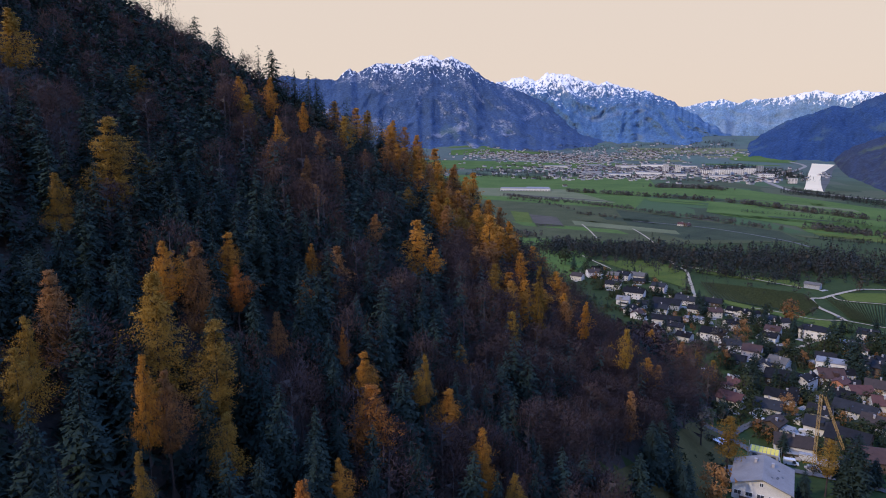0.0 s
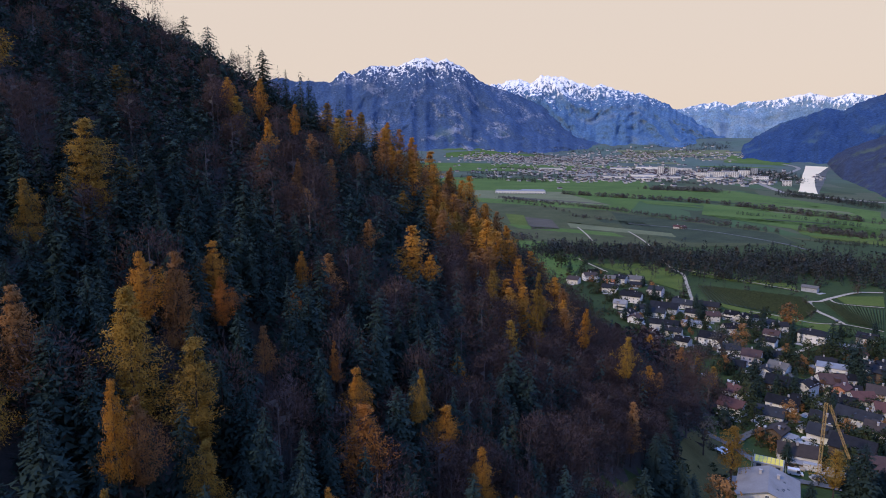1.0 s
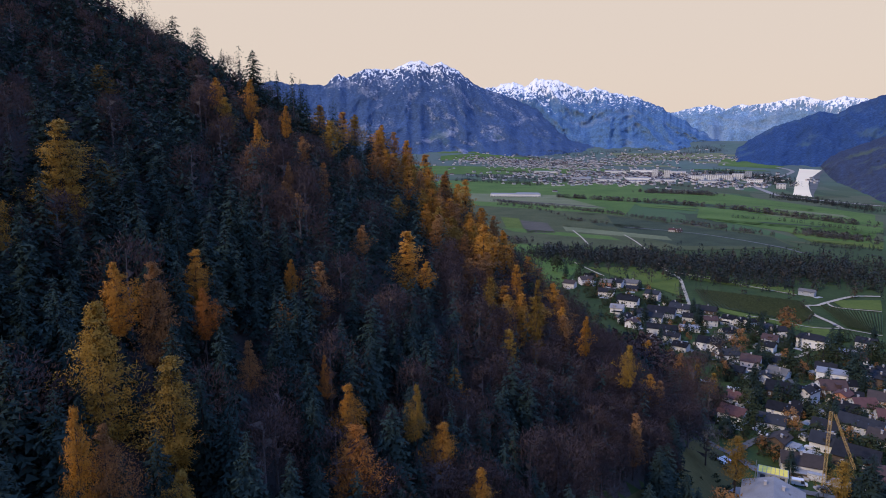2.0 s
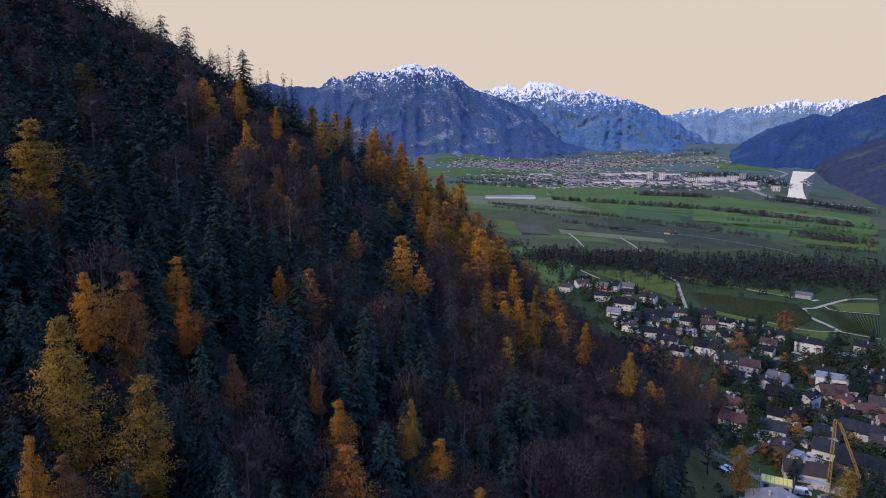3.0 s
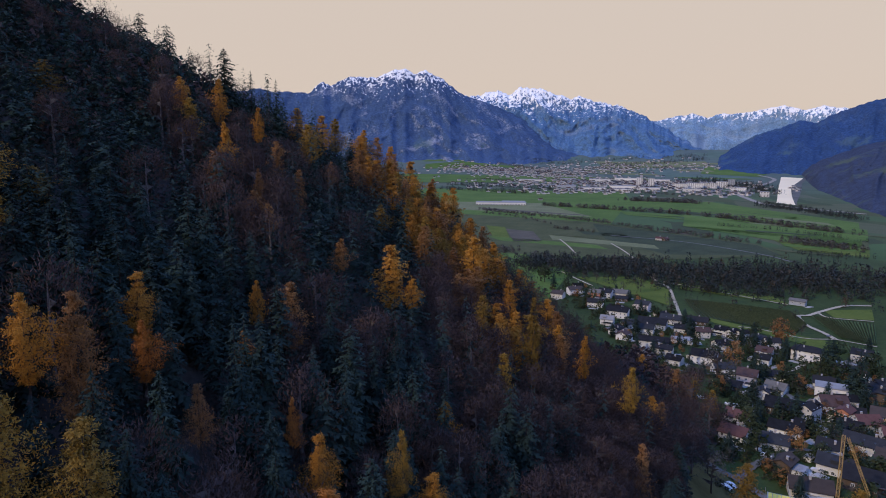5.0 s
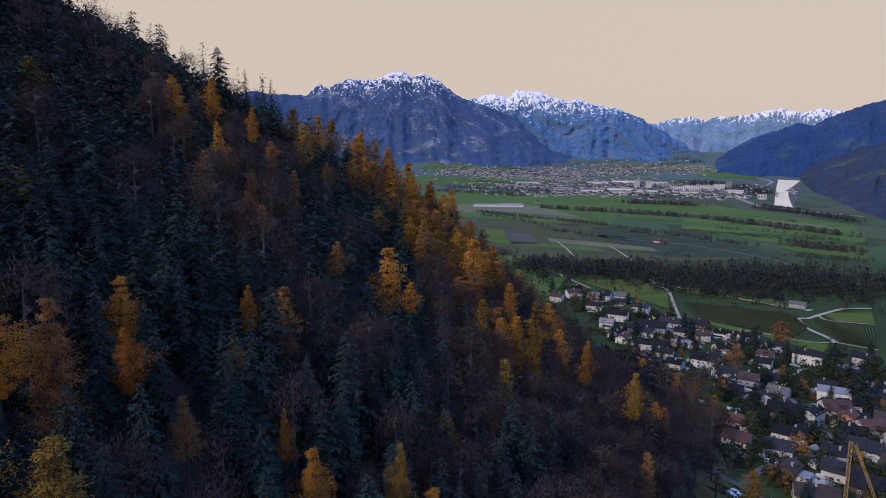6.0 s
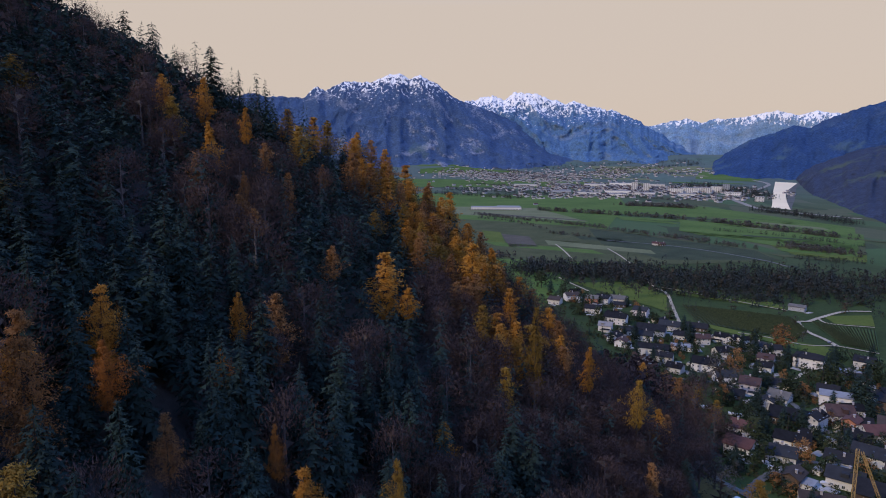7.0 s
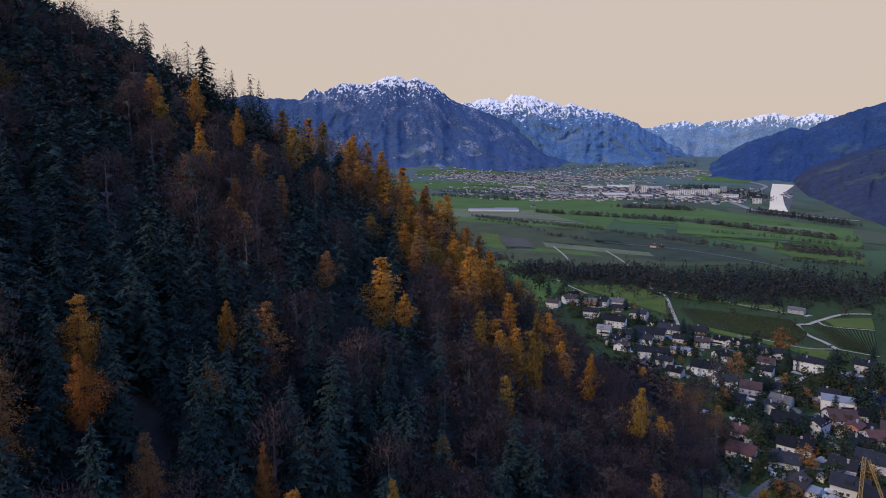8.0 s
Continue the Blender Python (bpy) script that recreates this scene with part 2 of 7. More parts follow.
ROOFS = {
    "grey": surface("grey_fibre_cement_roof", (0.145, 0.132, 0.12), (0.22, 0.205, 0.19), 0.2, 2.5, 0.85),
    "slate": surface("blue_grey_slate_roof", (0.015, 0.0155, 0.018), (0.031, 0.032, 0.035), 0.4, 3.0, 0.95, 0.04, per_object=0.4),
    "dark": surface("dark_tile_roof", (0.010, 0.010, 0.011), (0.022, 0.0215, 0.023), 0.4, 3.0, 0.95, 0.04, per_object=0.4),
    "brown": surface("brown_tile_roof", (0.027, 0.020, 0.016), (0.050, 0.036, 0.029), 0.4, 3.0, 0.85, per_object=0.4),
    "redbrown": surface("red_brown_tile_roof", (0.040, 0.022, 0.019), (0.070, 0.040, 0.032), 0.4, 3.0, 0.85),
    "red": surface("red_tile_roof", (0.052, 0.021, 0.017), (0.092, 0.042, 0.034), 0.5, 4.0, 0.85, per_object=0.3),
    "beige": surface("weathered_beige_roof", (0.070, 0.062, 0.052), (0.125, 0.112, 0.095), 0.4, 3.0, 0.85),
    "flat": surface("light_gravel_flat_roof", (0.15, 0.145, 0.14), (0.25, 0.24, 0.23), 0.3, 3.0, 0.9),
}
M["glass"] = surface("dark_window_glass", (0.014, 0.017, 0.022), (0.035, 0.042, 0.052), 0.5, 2.0, 0.3, 0.35, 0)
M["frame"] = surface("white_window_frame", (0.55, 0.55, 0.55), (0.7, 0.7, 0.7), 2.0, 9.0, 0.6, 0.4, 0)
M["door"] = surface("brown_door", (0.07, 0.045, 0.03), (0.13, 0.085, 0.055), 1.0, 8.0, 0.6, 0.3, 0)
M["chimney"] = surface("grey_chimney_render", (0.22, 0.20, 0.19), (0.36, 0.33, 0.31), 0.7, 6.0)
M["rail"] = surface("brown_balcony_wood", (0.06, 0.04, 0.028), (0.13, 0.088, 0.06), 1.0, 6.0)
M["crane"] = surface("yellow_crane_paint", (0.33, 0.20, 0.06), (0.48, 0.31, 0.11), 0.6, 4.0, 0.5, 0.4)
M["concrete"] = surface("raw_concrete", (0.19, 0.18, 0.165), (0.32, 0.305, 0.28), 0.4, 4.0, 0.9)
M["yellow_board"] = surface("yellow_formwork_boards", (0.55, 0.40, 0.05), (0.75, 0.58, 0.10), 0.8, 4.0, 0.7)
M["car_white"] = surface("white_car_paint", (0.40, 0.385, 0.36), (0.52, 0.50, 0.47), 1.0, 6.0, 0.3, 0.5, 0)
M["car_dark"] = surface("dark_car_paint", (0.03, 0.035, 0.045), (0.07, 0.075, 0.09), 1.0, 6.0, 0.3, 0.5, 0)
M["tyre"] = surface("black_rubber", (0.012, 0.012, 0.012), (0.03, 0.03, 0.03), 2.0, 9.0, 0.85)
M["film"] = surface("white_bale_film", (0.42, 0.40, 0.37), (0.58, 0.56, 0.52), 1.0, 5.0, 0.45, 0.4)
M["blue_tarp"] = surface("blue_plastic", (0.05, 0.09, 0.22), (0.09, 0.16, 0.34), 1.0, 5.0, 0.5, 0.4)
M["bark"] = surface("grey_brown_bark", (0.022, 0.018, 0.016), (0.060, 0.050, 0.044), 0.8, 6.0, 0.95, 0.1, 0.5, 0.05)
M["bark_pale"] = surface("pale_grey_bark", (0.05, 0.045, 0.042), (0.12, 0.105, 0.098), 0.8, 6.0, 0.95, 0.1, 0.5, 0.05)
SPRUCE = [(0.019, 0.030, 0.026), (0.024, 0.039, 0.033), (0.032, 0.051, 0.041)]
GOLD = [(0.24, 0.102, 0.016), (0.36, 0.160, 0.024), (0.50, 0.238, 0.038)]
OLIVE = [(0.12, 0.070, 0.014), (0.21, 0.122, 0.022), (0.33, 0.190, 0.034)]
RUST = [(0.145, 0.070, 0.026), (0.23, 0.112, 0.040), (0.34, 0.168, 0.058)]
ORANGE = [(0.20, 0.070, 0.016), (0.32, 0.115, 0.022), (0.42, 0.165, 0.035)]
BEECH = [(0.046, 0.032, 0.030), (0.066, 0.045, 0.040), (0.096, 0.062, 0.050)]
BUSH = [(0.014, 0.022, 0.010), (0.026, 0.036, 0.015), (0.045, 0.052, 0.022)]
BARE = [(0.036, 0.034, 0.030), (0.060, 0.055, 0.046), (0.090, 0.080, 0.062)]
LEAF = {
    "spruce": foliage("spruce_needles", SPRUCE, 0.22, rough=0.9, spec=0.05), "gold": foliage("golden_larch_needles", GOLD, 0.28),
    "olive": foliage("olive_larch_needles", OLIVE, 0.28), "rust": foliage("rusty_larch_needles", RUST, 0.28),
    "orange": foliage("orange_autumn_leaves", ORANGE, 0.28), "beech": foliage("brown_beech_twigs", BEECH, 0.3, rough=0.9, spec=0.05),
    "bush": foliage("dark_garden_leaves", BUSH, 0.2), "bare": foliage("grey_brown_twigs", BARE, 0.15),
}
STUFF_SPRUCE = foliage("far_spruce_needles", SPRUCE, 0.22, True, rough=0.9, spec=0.05)
STUFF_BEECH = foliage("far_brown_twigs", BEECH, 0.3, True, rough=0.9, spec=0.05)
STUFF_MIXED = foliage("plain_wood_foliage", [(0.017, 0.025, 0.022), (0.022, 0.031, 0.027), (0.030, 0.035, 0.029), (0.040, 0.036, 0.029), (0.080, 0.054, 0.028)], 0.15, True, 0.02)
STUFF_SHRUB = foliage("garden_shrub_leaves", [(0.016, 0.024, 0.011), (0.026, 0.036, 0.015), (0.040, 0.044, 0.020), (0.075, 0.050, 0.022)], 0.2, True, 0.3)
STUFF_BARE = foliage("hedgerow_twigs", BARE, 0.1, True, 0.05)
M["vine"] = foliage("autumn_vine_leaves", [(0.020, 0.032, 0.013), (0.034, 0.046, 0.018), (0.052, 0.060, 0.024)], 0.2, True, 0.3)

# ---- mesh helpers ----
def mesh_of(name, verts, faces, materials=(), slots=None, smooth=False):
    """A mesh from numpy arrays: faces all triangles or all quads."""
    verts, faces = np.asarray(verts, float), np.asarray(faces, int)
    me = bpy.data.meshes.new(name)
    k = faces.shape[1]
    me.vertices.add(len(verts))
    me.vertices.foreach_set("co", verts.ravel())
    me.loops.add(faces.size)
    me.loops.foreach_set("vertex_index", faces.ravel())
    me.polygons.add(len(faces))
    me.polygons.foreach_set("loop_start", np.arange(0, faces.size, k))
    if slots is not None:
        me.polygons.foreach_set("material_index", np.asarray(slots, int))
    me.update(calc_edges=True)
    me.polygons.foreach_set("use_smooth", np.full(len(faces), smooth))
    for m in materials:
        me.materials.append(m)
    return me


def outward(v, t):
    """Turns the sprays of a crown to face away from its middle and gives them soft, mostly outward normals."""
    v, t = np.asarray(v, float), np.asarray(t, int)
    tri = v[t]
    c = tri.mean(1)
    lo, hi = v[:, 2].min(), v[:, 2].max()
    out = c - np.array([0, 0, 1.0]) * (lo + 0.45 * (hi - lo))
    out[:, 2] *= 0.35
    out /= np.linalg.norm(out, axis=1)[:, None] + 1e-6
    out[:, 2] += 0.25
    fn = np.cross(tri[:, 1] - tri[:, 0], tri[:, 2] - tri[:, 0])
    fn /= np.linalg.norm(fn, axis=1)[:, None] + 1e-9
    back = (fn * out).sum(1) < 0
    t = np.where(back[:, None], t[:, ::-1], t)
    fn = np.where(back[:, None], -fn, fn)
    n = 0.65 * out + 0.6 * fn
    n /= np.linalg.norm(n, axis=1)[:, None]
    vn = np.zeros_like(v)
    vn[t.ravel()] = np.repeat(n, 3, 0)
    return t, vn


def crown_mesh(name, v, t, mat):
    t, n = outward(v, t)
    me = mesh_of(name, v, t, (mat,), None, True)
    me.normals_split_custom_set_from_vertices(n.tolist())
    return me


def tinted(me, values, per_face):
    a = me.attributes.new("tint", "FLOAT", "FACE")
    a.data.foreach_set("value", np.repeat(values, per_face).astype(float))


def under(name, me, parent, label=""):
    ob = new(name, me)
    ob.parent = parent
    return tagged(ob, label)


def empty(name, m=None):
    ob = new(name)
    ob.empty_display_size = 0.5
    if m is not None:
        ob.matrix_world = m
    return ob


class Build:
    """Collects boxes, prisms and tubes of one part and turns them into a mesh."""

    def __init__(self):
        self.bm = bmesh.new()

    def box(self, x0, y0, z0, x1, y1, z1, bevel=0.0):
        v = [self.bm.verts.new((x, y, z)) for z in (z0, z1) for x, y in ((x0, y0), (x1, y0), (x1, y1), (x0, y1))]
        fs = [self.bm.faces.new([v[i] for i in q]) for q in ((3, 2, 1, 0), (4, 5, 6, 7), (0, 1, 5, 4), (1, 2, 6, 5), (2, 3, 7, 6), (3, 0, 4, 7))]
        if bevel:
            bmesh.ops.bevel(self.bm, geom=list({e for f in fs for e in f.edges}), offset=bevel, segments=1, affect="EDGES")
        return self

    def prism(self, outline, y0, y1):
        """A closed outline in x, z, drawn from y0 to y1."""
        a = [self.bm.verts.new((x, y0, z)) for x, z in outline]
        b = [self.bm.verts.new((x, y1, z)) for x, z in outline]
        n = len(outline)
        self.bm.faces.new(a)
        self.bm.faces.new(b[::-1])
        for i in range(n):
            self.bm.faces.new((a[i], b[i], b[(i + 1) % n], a[(i + 1) % n]))
        return self

    def tube(self, p, q, r0, r1=None, n=6):
        r1 = r0 if r1 is None else r1
        p, q = Vector(p), Vector(q)
        ax = (q - p).normalized()
        s = ax.orthogonal().normalized()
        t = ax.cross(s)
        rings = []
        for c, r in ((p, r0), (q, r1)):
            rings.append([self.bm.verts.new(c + (s * math.cos(6.2832 * i / n) + t * math.sin(6.2832 * i / n)) * r) for i in range(n)])
        for i in range(n):
            self.bm.faces.new((rings[0][i], rings[0][(i + 1) % n], rings[1][(i + 1) % n], rings[1][i]))
        self.bm.faces.new(rings[0][::-1])
        self.bm.faces.new(rings[1])
        return self

    def mesh(self, name, *materials):
        me = bpy.data.meshes.new(name)
        bmesh.ops.recalc_face_normals(self.bm, faces=self.bm.faces)
        self.bm.to_mesh(me)
        self.bm.free()
        for m in materials:
            me.materials.append(m)
        return me


# ---- the lie of the land ----
def smooth_max(a, b, k):
    m = np.maximum(a, b)
    return m + k * np.log(np.exp((a - m) / k) + np.exp((b - m) / k))


def valley_z(x, y):
    fan = 28 - 0.09 * (y - 226) - 0.045 * (x - 122)
    fan = 60 - smooth_max(60 - fan, 0 * fan, 6.0)
    r = np.hypot(x, y)
    rise = np.clip(r - 3000, 0, 1400)
    # meadows climb to the foot of the massif
    apron = 34 * np.clip((r - 3150) / 850, 0, 1) ** 1.3 * np.exp(-((np.degrees(np.arctan2(x, y)) - 1.5) / 4.0) ** 2)
    return smooth_max(fan, 0 * fan, 5.0) + rise * rise * 7e-5 + apron


def hill_z(x, y, above=-20.0):
    face = 103 - 0.75 * (x - 10) + 0.17 * (y - 165)
    nose = 149 - 1.0 * (x - 5) - 0.35 * (y - 235)
    brow = 188 - 0.5 * (y - 285) - 0.3 * (x + 110)
    m = -smooth_max(-face, -nose, 5.0)
    m = -smooth_max(-m, -brow, 6.0)
    return -smooth_max(-m, 0 * m - 330.0, 15.0) + above


def land_z(x, y):
    x, y = np.asarray(x, float), np.asarray(y, float)
    return smooth_max(valley_z(x, y), hill_z(x, y), 3.0)


def in_wood(x, y):
    """The wood's edge runs along the foot of the slope and bulges out onto the flat below the nose."""
    edge = np.interp(y, [-200, 60, 140, 170, 200, 238, 290, 322, 345, 420, 600, 900], [60, 30, 28, 46, 64, 86, 118, 136, 138, 120, -60, -900])
    return x < edge + 3 * np.sin(y * 0.11) + 2 * np.sin(y * 0.31)


def spaced(lo, hi, centre, fine, grow):
    """Coordinates from lo to hi, close together near the centre."""
    out = [centre]
    step = fine
    while out[-1] < hi:
        out.append(out[-1] + step)
        if out[-1] > centre + 220:
            step *= grow
    step = fine
    low = [centre]
    while low[-1] > lo:
        low.append(low[-1] - step)
        if low[-1] < centre - 220:
            step *= grow
    return np.array(low[:0:-1] + out)


gx, gy = spaced(-4700, 4700, 60, 5.0, 1.045), spaced(-4700, 4900, 230, 5.0, 1.045)
XX, YY = np.meshgrid(gx, gy)
ZZ = land_z(XX, YY)
on_hill = in_wood(XX, YY)
ZZ = ZZ + np.where(on_hill, 1.2 * np.sin(XX * 0.21 + np.sin(YY * 0.13)) * np.sin(YY * 0.17), 0)
nx, ny = len(gx), len(gy)
idx = np.arange(nx * ny).reshape(ny, nx)
quads = np.stack([idx[:-1, :-1], idx[:-1, 1:], idx[1:, 1:], idx[1:, :-1]], -1).reshape(-1, 4)
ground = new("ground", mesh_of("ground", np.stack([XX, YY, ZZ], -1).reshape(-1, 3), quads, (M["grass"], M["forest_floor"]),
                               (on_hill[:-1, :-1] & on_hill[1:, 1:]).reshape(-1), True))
tagged(ground, "green valley floor rising into a steep wooded hillside", "ground", kind="structure")


# ---- mountains ----
def rib_noise(p, octaves=5):
    total, amp, f = 0.0, 1.0, 1.0
    for _ in range(octaves):
        total += amp * (1.0 - abs(2 * noise.noise((p[0] * f, p[1] * f, p[2] * f))))
        amp, f = amp * 0.56, f * 2.15
    return total / 1.9


def mountain_range(name, crest, near, far, seed, rough, rock_ribs, mat, label, n_across=260, n_up=46, lean=1.15, jag=0.0, fan=0.0):
    """A range whose crest stands at the bearings and heights given (degrees seen from the flight path): spurs and gullies run down to its foot."""
    az = np.linspace(crest[0][0], crest[-1][0], n_across)
    el = np.interp(az, [c[0] for c in crest], [c[1] for c in crest])
    summit = az[int(np.argmax(el))]
    rows = []
    for j in range(n_up + 6):
        v = min(j / n_up, 1.0)
        past = max(j - n_up, 0)
        row = []
        for i in range(n_across):
            a = radians(az[i])
            u = (summit + (az[i] - summit) * (1 - fan * (1 - v))) * rock_ribs
            spur = rib_noise((u + seed, v * 2.6 + 0.4 * math.sin(u * 1.7), seed * 1.7), 6) - 0.5
            body = math.sin(math.pi * min(v * 1.02, 1.0)) ** 0.7
            foot_r = (near if isinstance(near, int) else float(np.interp(az[i], [c[0] for c in near], [c[1] for c in near]))) + 110 * noise.noise((az[i] * 0.35, seed, 2.0)) + 70 * noise.noise((az[i] * 1.3, seed, 5.0))
            r = foot_r + (far - foot_r) * (v - 0.42 * spur * body * rough) + past * 14
            top = 150 + far * math.tan(radians(el[i])) + jag * (noise.noise((u * 5, seed, 0.3)) + 0.6 * noise.noise((u * 13, seed, 0.9)))
            foot = float(valley_z(np.array(foot_r * math.sin(a)), np.array(foot_r * math.cos(a)))) - 12
            z = foot + max(top - foot, 0) * (v ** lean) * (1 + 0.10 * spur * body * rough) - past * 22
            row.append((r * math.sin(a), r * math.cos(a), z))
        rows.append(row)
    pts = np.array(rows)
    m_, n_ = pts.shape[:2]
    ii = np.arange(m_ * n_).reshape(m_, n_)
    q = np.stack([ii[:-1, :-1], ii[:-1, 1:], ii[1:, 1:], ii[1:, :-1]], -1).reshape(-1, 4)
    ob = new(name, mesh_of(name, pts.reshape(-1, 3), q, (mat,), None, True))
    return tagged(ob, label, "mountain", kind="structure")


# distance haze is painted into the massif's woods and rock as blue
HAZED_WOOD, HAZED_ROCK = (0.042, 0.070, 0.128), (0.27, 0.28, 0.32)
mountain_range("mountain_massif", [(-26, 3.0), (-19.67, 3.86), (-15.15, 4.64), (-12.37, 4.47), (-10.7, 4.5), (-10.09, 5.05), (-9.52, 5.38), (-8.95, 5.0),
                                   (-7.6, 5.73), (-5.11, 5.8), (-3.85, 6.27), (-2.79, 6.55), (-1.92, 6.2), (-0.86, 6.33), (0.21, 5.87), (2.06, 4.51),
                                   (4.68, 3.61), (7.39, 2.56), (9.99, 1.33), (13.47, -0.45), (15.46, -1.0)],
               [(-26, 3800), (0, 3800), (3, 3720), (6, 3680), (10, 3750), (15.5, 3950)], 4480, 3.1, 0.24, 0.30, mountain_material("massif_face", 440, 700, HAZED_WOOD, HAZED_ROCK, (0.05, 0.085, 0.07), 260),
               "haze-blue wooded rocky massif with snow on its summit", 440, 64, 1.35, 12, 0.5)
# the two ranges behind: more haze in their base tones, paler and bluer
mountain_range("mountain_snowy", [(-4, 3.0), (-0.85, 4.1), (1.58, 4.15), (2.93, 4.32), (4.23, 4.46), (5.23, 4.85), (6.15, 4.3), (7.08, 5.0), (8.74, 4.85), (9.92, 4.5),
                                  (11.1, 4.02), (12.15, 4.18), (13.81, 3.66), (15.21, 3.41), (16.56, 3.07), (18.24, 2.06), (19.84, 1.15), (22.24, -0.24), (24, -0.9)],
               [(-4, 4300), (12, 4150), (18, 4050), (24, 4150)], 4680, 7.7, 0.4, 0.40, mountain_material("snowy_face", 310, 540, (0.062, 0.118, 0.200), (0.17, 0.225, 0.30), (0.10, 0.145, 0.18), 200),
               "snow-capped jagged haze-blue mountain chain", 360, 56, 1.15, 18)
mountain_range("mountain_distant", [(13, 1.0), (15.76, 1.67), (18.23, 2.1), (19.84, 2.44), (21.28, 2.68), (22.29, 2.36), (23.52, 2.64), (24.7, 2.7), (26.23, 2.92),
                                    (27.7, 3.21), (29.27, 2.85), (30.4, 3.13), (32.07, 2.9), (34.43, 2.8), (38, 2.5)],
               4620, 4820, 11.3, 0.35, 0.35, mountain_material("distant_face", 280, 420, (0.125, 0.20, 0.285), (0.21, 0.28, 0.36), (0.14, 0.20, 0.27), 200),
               "pale haze-blue distant range streaked with snow", 240, 40, 1.0, 8)
# the flank's blue is air haze put into its wood, rock and meadow colours
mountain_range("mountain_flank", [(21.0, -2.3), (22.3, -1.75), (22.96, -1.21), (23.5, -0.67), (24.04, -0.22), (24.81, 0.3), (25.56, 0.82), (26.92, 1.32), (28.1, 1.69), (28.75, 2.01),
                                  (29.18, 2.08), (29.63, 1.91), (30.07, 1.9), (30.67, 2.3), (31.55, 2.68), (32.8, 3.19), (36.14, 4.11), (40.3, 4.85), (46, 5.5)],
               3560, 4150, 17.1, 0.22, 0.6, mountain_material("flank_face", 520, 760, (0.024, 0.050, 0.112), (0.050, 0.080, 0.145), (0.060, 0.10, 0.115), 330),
               "dark haze-blue wooded mountain flank", 300, 50, 0.95, 7)
mountain_range("foothill", [(27.6, -2.3), (28.32, -1.75), (29.04, -1.4), (30.11, -1.05), (31.49, -0.45), (33.09, 0.2), (36, 0.9), (42, 2.0), (48, 2.5)],
               [(27.6, 3600), (29.3, 3560), (29.9, 3050), (30.4, 2620), (31.5, 2250), (33.2, 1820), (36, 1500), (48, 1300)], 3740, 23.9, 0.25, 0.7,
               mountain_material("foothill_face", 900, 1200, (0.036, 0.045, 0.068), (0.080, 0.078, 0.085), (0.085, 0.105, 0.062), 500),
               "brown and dark wooded foothill with clearings", 220, 50, 0.95, 5)


# ---- fields, tracks, river ----
def drape(x, y, lift):
    return land_z(x, y) + lift + 0.00025 * np.hypot(x, y)


def field(kind, corners):
    """A parcel between two chains of corners, laid on the ground."""
    n = len(corners)
    half = n // 2
    one = np.array(corners[:half] if n > 4 else corners[:2], float)
    two = np.array(corners[half:][::-1] if n > 4 else corners[2:][::-1], float)
    t = np.linspace(0, 1, 25)

    def along(c):
        k = np.linspace(0, 1, len(c))
        return np.stack([np.interp(t, k, c[:, 0]), np.interp(t, k, c[:, 1])], -1)
    a, b = along(one), along(two)
    s = np.linspace(0, 1, 13)[:, None, None]
    grid = a * (1 - s) + b * s
    z = drape(grid[..., 0], grid[..., 1], 0.22 + 0.02 * (len(FIELDS) % 7))
    pts = np.concatenate([grid, z[..., None]], -1)
    ii = np.arange(13 * 25).reshape(13, 25)
    q = np.stack([ii[:-1, :-1], ii[:-1, 1:], ii[1:, 1:], ii[1:, :-1]], -1).reshape(-1, 4)
    if np.cross(grid[0, 1] - grid[0, 0], grid[1, 0] - grid[0, 0]) < 0:
        q = q[:, ::-1]
    words = {"meadow_bright": ("meadow", "bright green mown meadow in the valley"), "meadow_lush": ("meadow", "lush yellow-green meadow beside the village"),
             "meadow_dry": ("meadow", "dry olive-green pasture in the valley"), "stubble": ("field", "brown-olive stubble field in the valley"),
             "meadow_autumn": ("meadow", "dull brownish autumn meadow below the wood"), "plough": ("field", "grey-brown ploughed field"), "vineyard_olive": ("vineyard", "dark olive autumn vineyard in rows"),
             "vineyard_green": ("vineyard", "dark green vineyard with close rows")}[kind]
    ob = tagged(new(words[0], mesh_of(words[0], pts.reshape(-1, 3), q, (M[kind],), None, True)), words[1], words[0], kind="structure")
    FIELDS.append((kind, grid))
    return ob


FIELDS = []


def smooth_line(points, n):
    """A rounded line through the points."""
    p = np.array(points, float)
    k = np.r_[0, np.cumsum(np.hypot(*np.diff(p, axis=0).T))]
    p2 = np.vstack([2 * p[0] - p[1], p, 2 * p[-1] - p[-2]])
    out = []
    for s in np.linspace(0, k[-1], n):
        i = min(max(int(np.searchsorted(k, s, "right")) - 1, 0), len(p) - 2)
        t = (s - k[i]) / (k[i + 1] - k[i])
        a, b, c, d = p2[i], p2[i + 1], p2[i + 2], p2[i + 3]
        out.append(0.5 * ((2 * b) + (c - a) * t + (2 * a - 5 * b + 4 * c - d) * t * t + (3 * b - a - 3 * c + d) * t ** 3))
    return np.array(out)


TRACKS = []


